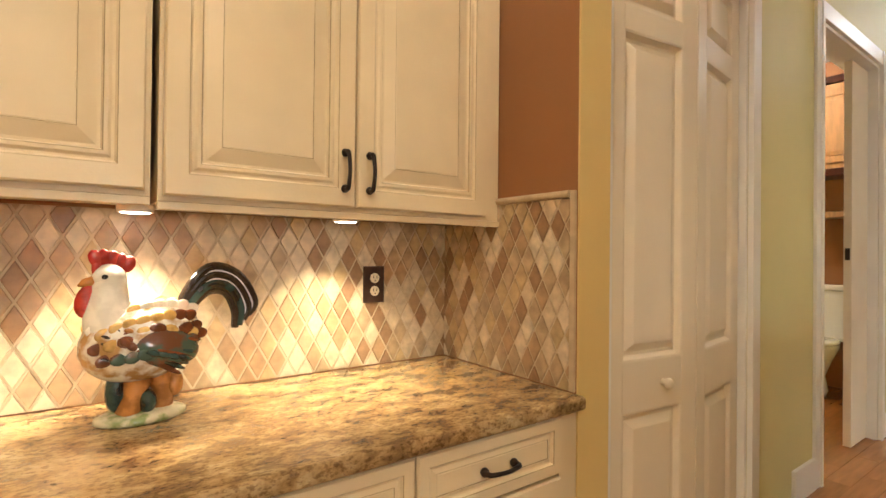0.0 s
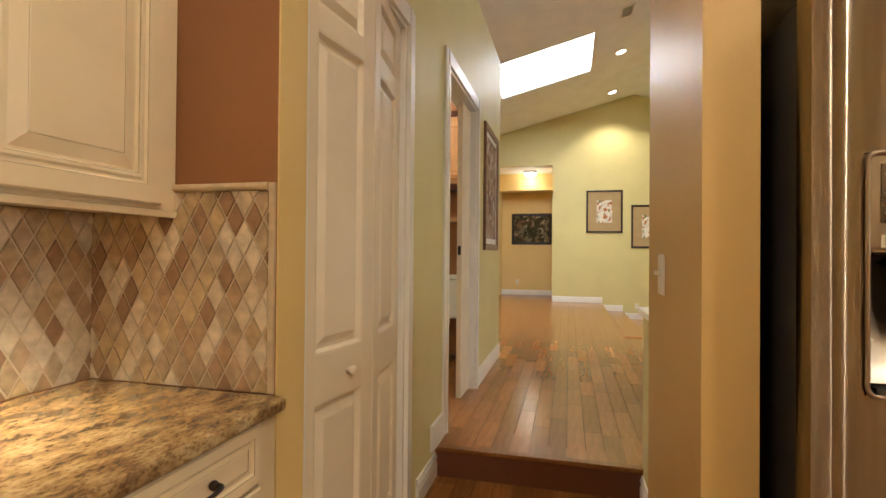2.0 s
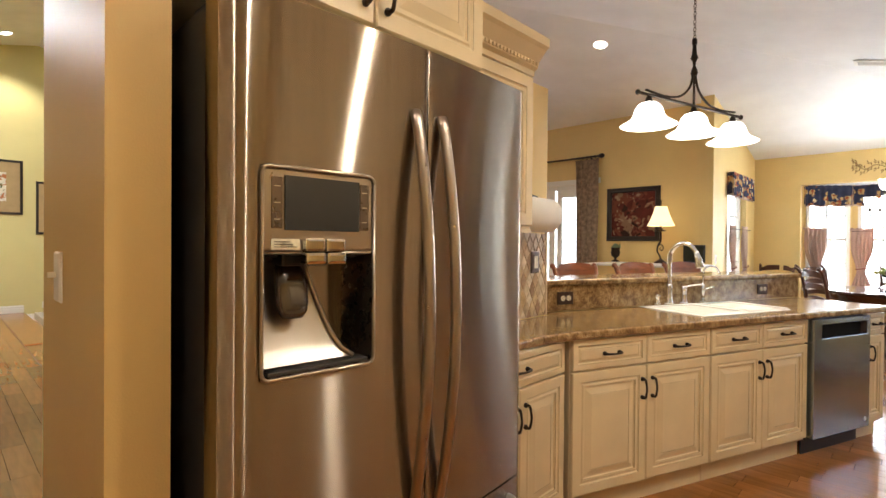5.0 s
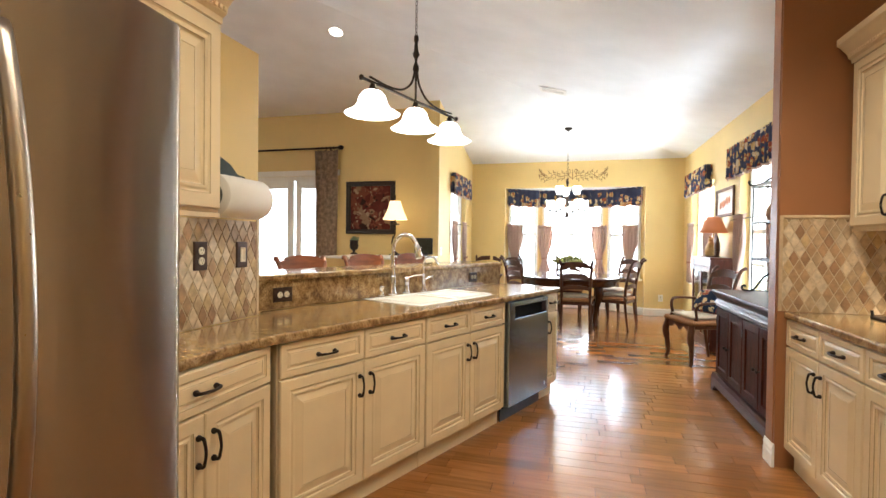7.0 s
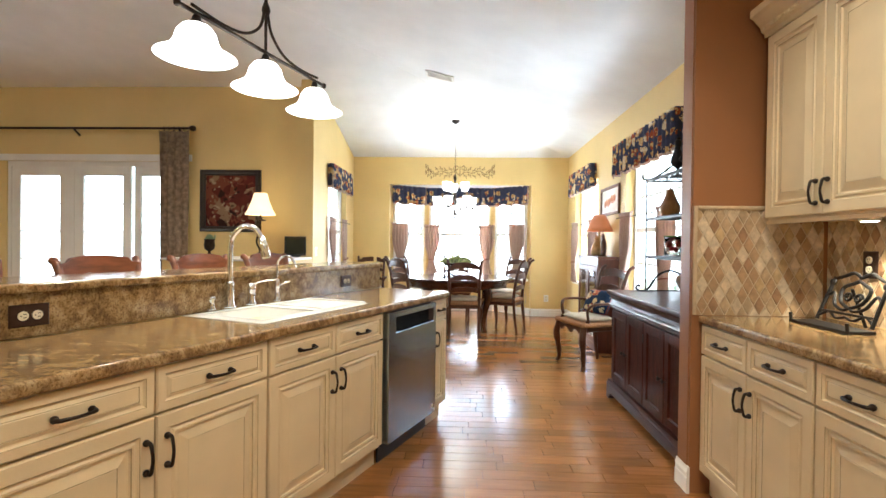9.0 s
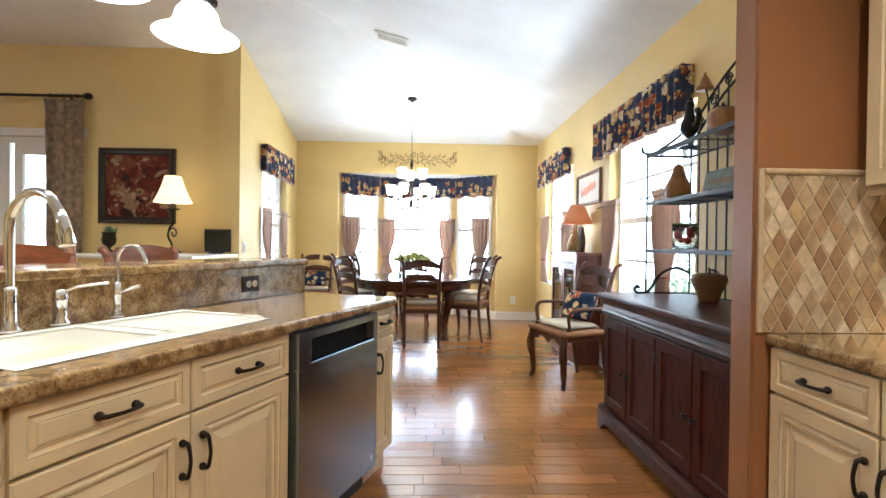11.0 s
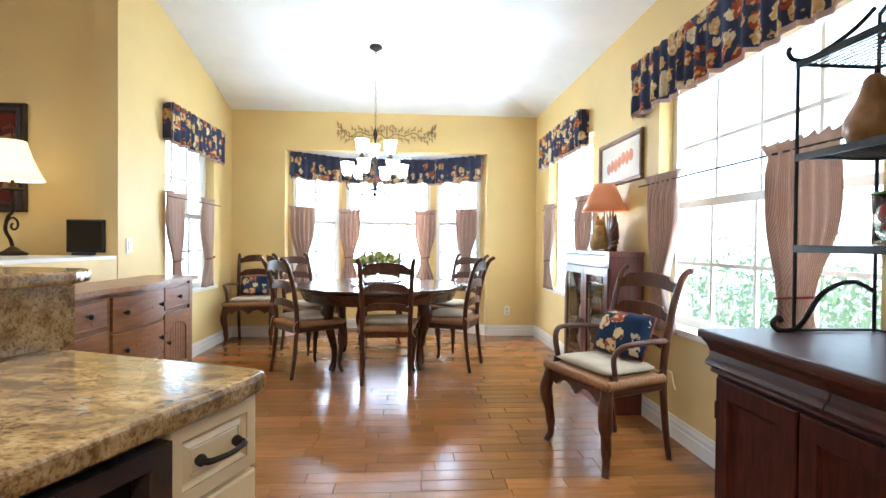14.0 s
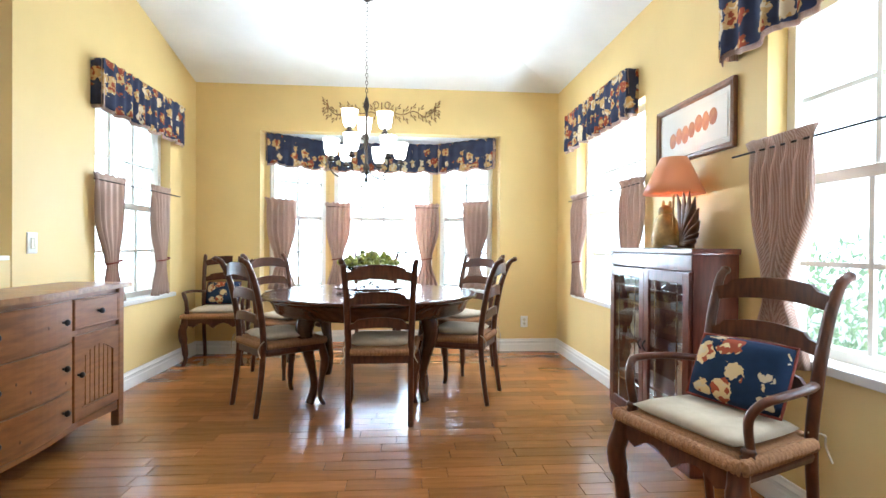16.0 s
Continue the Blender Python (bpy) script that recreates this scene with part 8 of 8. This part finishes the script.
tn.links.new(inf.outputs["Random"], rp.inputs[0])
tco = tn.nodes.new("ShaderNodeTexCoord")
tno = tn.nodes.new("ShaderNodeTexNoise")
tno.inputs["Scale"].default_value, tno.inputs["Detail"].default_value = 28, 5
tof = tn.nodes.new("ShaderNodeVectorMath")
tn.links.new(tco.outputs["Object"], tof.inputs[0])
tn.links.new(inf.outputs["Location"], tof.inputs[1])
tn.links.new(tof.outputs[0], tno.inputs[0])
tmr = tn.nodes.new("ShaderNodeMapRange")
tmr.inputs[1].default_value, tmr.inputs[2].default_value, tmr.inputs[3].default_value, tmr.inputs[4].default_value = 0.3, 0.7, 0.72, 1.18
tn.links.new(tno.outputs["Fac"], tmr.inputs[0])
ths = tn.nodes.new("ShaderNodeHueSaturation")
tn.links.new(tmr.outputs[0], ths.inputs["Value"])
tn.links.new(rp.outputs[0], ths.inputs["Color"])
tn.links.new(ths.outputs[0], tbd.inputs["Base Color"])
tbd.inputs["Roughness"].default_value = 0.42
tbp = tn.nodes.new("ShaderNodeBump")
tbp.inputs["Strength"].default_value, tbp.inputs["Distance"].default_value = 0.35, 0.004
tn.links.new(tno.outputs["Fac"], tbp.inputs["Height"])
tn.links.new(tbp.outputs[0], tbd.inputs["Normal"])
TGROUT = mat("beige tile grout", (0.58, 0.47, 0.32), 0.85, vary=0.12, scale=30, bump=0.3, fine=200)
TW, TH = 0.057, 0.102


def diamond(poly):
    bm = bmesh.new()
    c = sum((Vector((x, 0, z)) for x, z in poly), Vector()) / len(poly)
    back = [bm.verts.new((x, 0.0, z)) for x, z in poly]
    mid = [bm.verts.new((x, -0.004, z)) for x, z in poly]
    fr_ = [bm.verts.new((c.x + (x - c.x) * 0.93, -0.0055, c.z + (z - c.z) * 0.95)) for x, z in poly]
    n = len(poly)
    for A, B in ((back, mid), (mid, fr_)):
        for i in range(n):
            bm.faces.new((A[i], A[(i + 1) % n], B[(i + 1) % n], B[i]))
    bm.faces.new(fr_)
    bmesh.ops.recalc_face_normals(bm, faces=bm.faces)
    me = bpy.data.meshes.new("tile")
    bm.to_mesh(me)
    bm.free()
    me.materials.append(TILE)
    return me


def clip(poly, axis, lim, keep_less):
    out = []
    for i in range(len(poly)):
        a, b = poly[i], poly[(i + 1) % len(poly)]
        ia, ib = (a[axis] <= lim) == keep_less, (b[axis] <= lim) == keep_less
        if ia:
            out.append(a)
        if ia != ib:
            t = (lim - a[axis]) / (b[axis] - a[axis])
            out.append((a[0] + t * (b[0] - a[0]), a[1] + t * (b[1] - a[1])))
    return out


FULL = diamond([(0, -TH / 2 + 0.006), (TW / 2 - 0.0034, 0), (0, TH / 2 - 0.006), (-TW / 2 + 0.0034, 0)])


def tiles(m, w, h, label, trim_top=False, end=None):
    s = thing("tile_backsplash", m, label, "backsplash", kind="structure")
    part("grout", cube(0, w, -0.003, 0.0, 0, h), TGROUT, s)
    row = 0
    z = 0.0
    while z < h + TH / 2:
        x = 0.0 if row % 2 == 0 else TW / 2
        while x < w + TW / 2:
            inside = TW / 2 <= x <= w - TW / 2 and TH / 2 <= z <= h - TH / 2
            if inside:
                me = FULL
            else:
                p = [(0, -TH / 2 + 0.006), (TW / 2 - 0.0034, 0), (0, TH / 2 - 0.006), (-TW / 2 + 0.0034, 0)]
                for ax, lim, ls in ((0, 0.001 - x, False), (0, w - 0.001 - x, True), (1, 0.001 - z, False), (1, h - 0.001 - z, True)):
                    p = clip(p, ax, lim, ls) if p else p
                me = diamond(p) if len(p) > 2 else None
            if me:
                o = new("tile", me)
                o.parent = s
                o.matrix_basis = pose(x, -0.002, z)
            x += TW
        row += 1
        z += TH / 2
    if trim_top:
        part("pencil_trim", tube([(0, -0.006, h + 0.011), (w, -0.006, h + 0.011)], 0.011, 10), IVORYST, s, "rounded stone trim")
    if end is not None:
        part("end_trim", cube(end, end + 0.018, -0.010, 0, 0, h + 0.02, 0.003), IVORYST, s, "narrow stone edge trim")
    return s


IVORYST = mat("beige stone trim", (0.56, 0.43, 0.27), 0.5, vary=0.2, scale=25, bump=0.2, fine=120)
tiles(pose(-0.30, 0.6115, 0.915), 1.45, 0.481, "beige and brown diamond tile behind the rooster")
tiles(pose(1.149, 0.605, 0.915, 0, 0, -90), 0.585, 0.535, "beige and brown diamond tile on the return wall", True, 0.587)
tiles(pose(-1.02 - 0.03, -4.409, 0.915, 0, 0, 180), 0.625, 0.535, "beige and brown diamond tile on the wall stub", True, -0.018)
tiles(pose(-1.698, -4.40, 0.915, 0, 0, 90), 1.6, 0.478, "beige and brown diamond tile over the counter")
tiles(pose(1.644, -2.12, 0.915, 0, 0, -90), 1.13, 0.468, "beige and brown diamond tile below the towel roll", False, 1.13)

# ---- floor boards ----


def board_mesh(w, d, g_=0.0007, b_=0.0018):
    bm = bmesh.new()
    loops = [[bm.verts.new((x, y, z)) for x, y in ((-w / 2 + o, -d / 2 + o), (w / 2 - o, -d / 2 + o), (w / 2 - o, d / 2 - o), (-w / 2 + o, d / 2 - o))] for o, z in ((g_, -0.012), (g_, -0.0022), (g_ + b_, 0.0))]
    for A, B in zip(loops, loops[1:]):
        for i in range(4):
            bm.faces.new((A[i], A[(i + 1) % 4], B[(i + 1) % 4], B[i]))
    bm.faces.new(loops[-1])
    me = bpy.data.meshes.new("floor_board")
    bm.to_mesh(me)
    bm.free()
    me.materials.append(FLOORW)
    return me


PW = 0.106
LENS_ = [0.30, 0.36, 0.42, 0.50, 0.58]
BM = {l: board_mesh(l, PW) for l in LENS_}
BMH = {l: board_mesh(l, PW, 0.0002, 0.0016) for l in LENS_}
rb = random.Random(11)
fl_top = bpy.data.objects["floor"]
fh_top = bpy.data.objects["floor_hall"]
far = {"floor": ([], []), "floor_hall": ([], [])}


def lay(owner, x0, x1, y0, y1, z, near):
    y = y1 - PW / 2
    while y > y0:
        x = x0 - rb.uniform(0, 0.4)
        while x < x1:
            l = rb.choice(LENS_)
            a, b = max(x, x0), min(x + l, x1)
            if b - a > 0.03:
                if near(0.5 * (a + b), y) and a == x and b == x + l:
                    o = new("floor_board", (BMH if owner is fh_top else BM)[l])
                    o.parent = owner
                    o.matrix_basis = pose(0.5 * (a + b), y, z)
                else:
                    V, F = far[owner.name]
                    n = len(V)
                    g_ = 0.0 if owner is fh_top else 0.0009
                    V += [(a + g_, y - PW / 2 + g_, z), (b - g_, y - PW / 2 + g_, z), (b - g_, y + PW / 2 - g_, z), (a + g_, y + PW / 2 - g_, z)]
                    V += [(p[0], p[1], z - 0.011) for p in V[n:n + 4]]
                    F += [(n, n + 1, n + 2, n + 3)] + [(n + i, n + 4 + i, n + 4 + (i + 1) % 4, n + (i + 1) % 4) for i in range(4)]
            x += l
        y -= PW


lay(fl_top, -1.70, 2.78, -11.3, 0.6, 0.0, lambda x, y: -8.4 < y < -4.6 and -1.1 < x < 1.9)
lay(fh_top, 2.79, 11.9, -1.5, -0.0, 0.17, lambda x, y: x < 11.5)
lay(fh_top, 5.44, 11.9, 0.0, 1.272, 0.17, lambda x, y: False)
lay(fh_top, 2.80, 5.29, 0.0, 1.272, 0.17, lambda x, y: False)
lay(fh_top, 11.9, 13.6, -0.36, 1.05, 0.17, lambda x, y: False)
for nm, (V, F) in far.items():
    me = bpy.data.meshes.new("floor_boards")
    me.from_pydata(V, [], F)
    me.materials.append(FLOORW)
    o = new("floor_boards", me)
    o.parent = bpy.data.objects[nm]
    o["kind"] = "stuff"
structure("step_riser", cube(2.765, 2.792, -1.13, 0.0, -0.005, 0.146), mat("reddish brown stained riser", (0.16, 0.055, 0.028), 0.4, vary=0.12, scale=3, coat=0.2), "reddish wood step riser", "step")
structure("step_nosing", cube(2.75, 2.80, -1.13, 0.0, 0.147, 0.172, 0.006), FLOORW, "rounded wood step edge", "step")
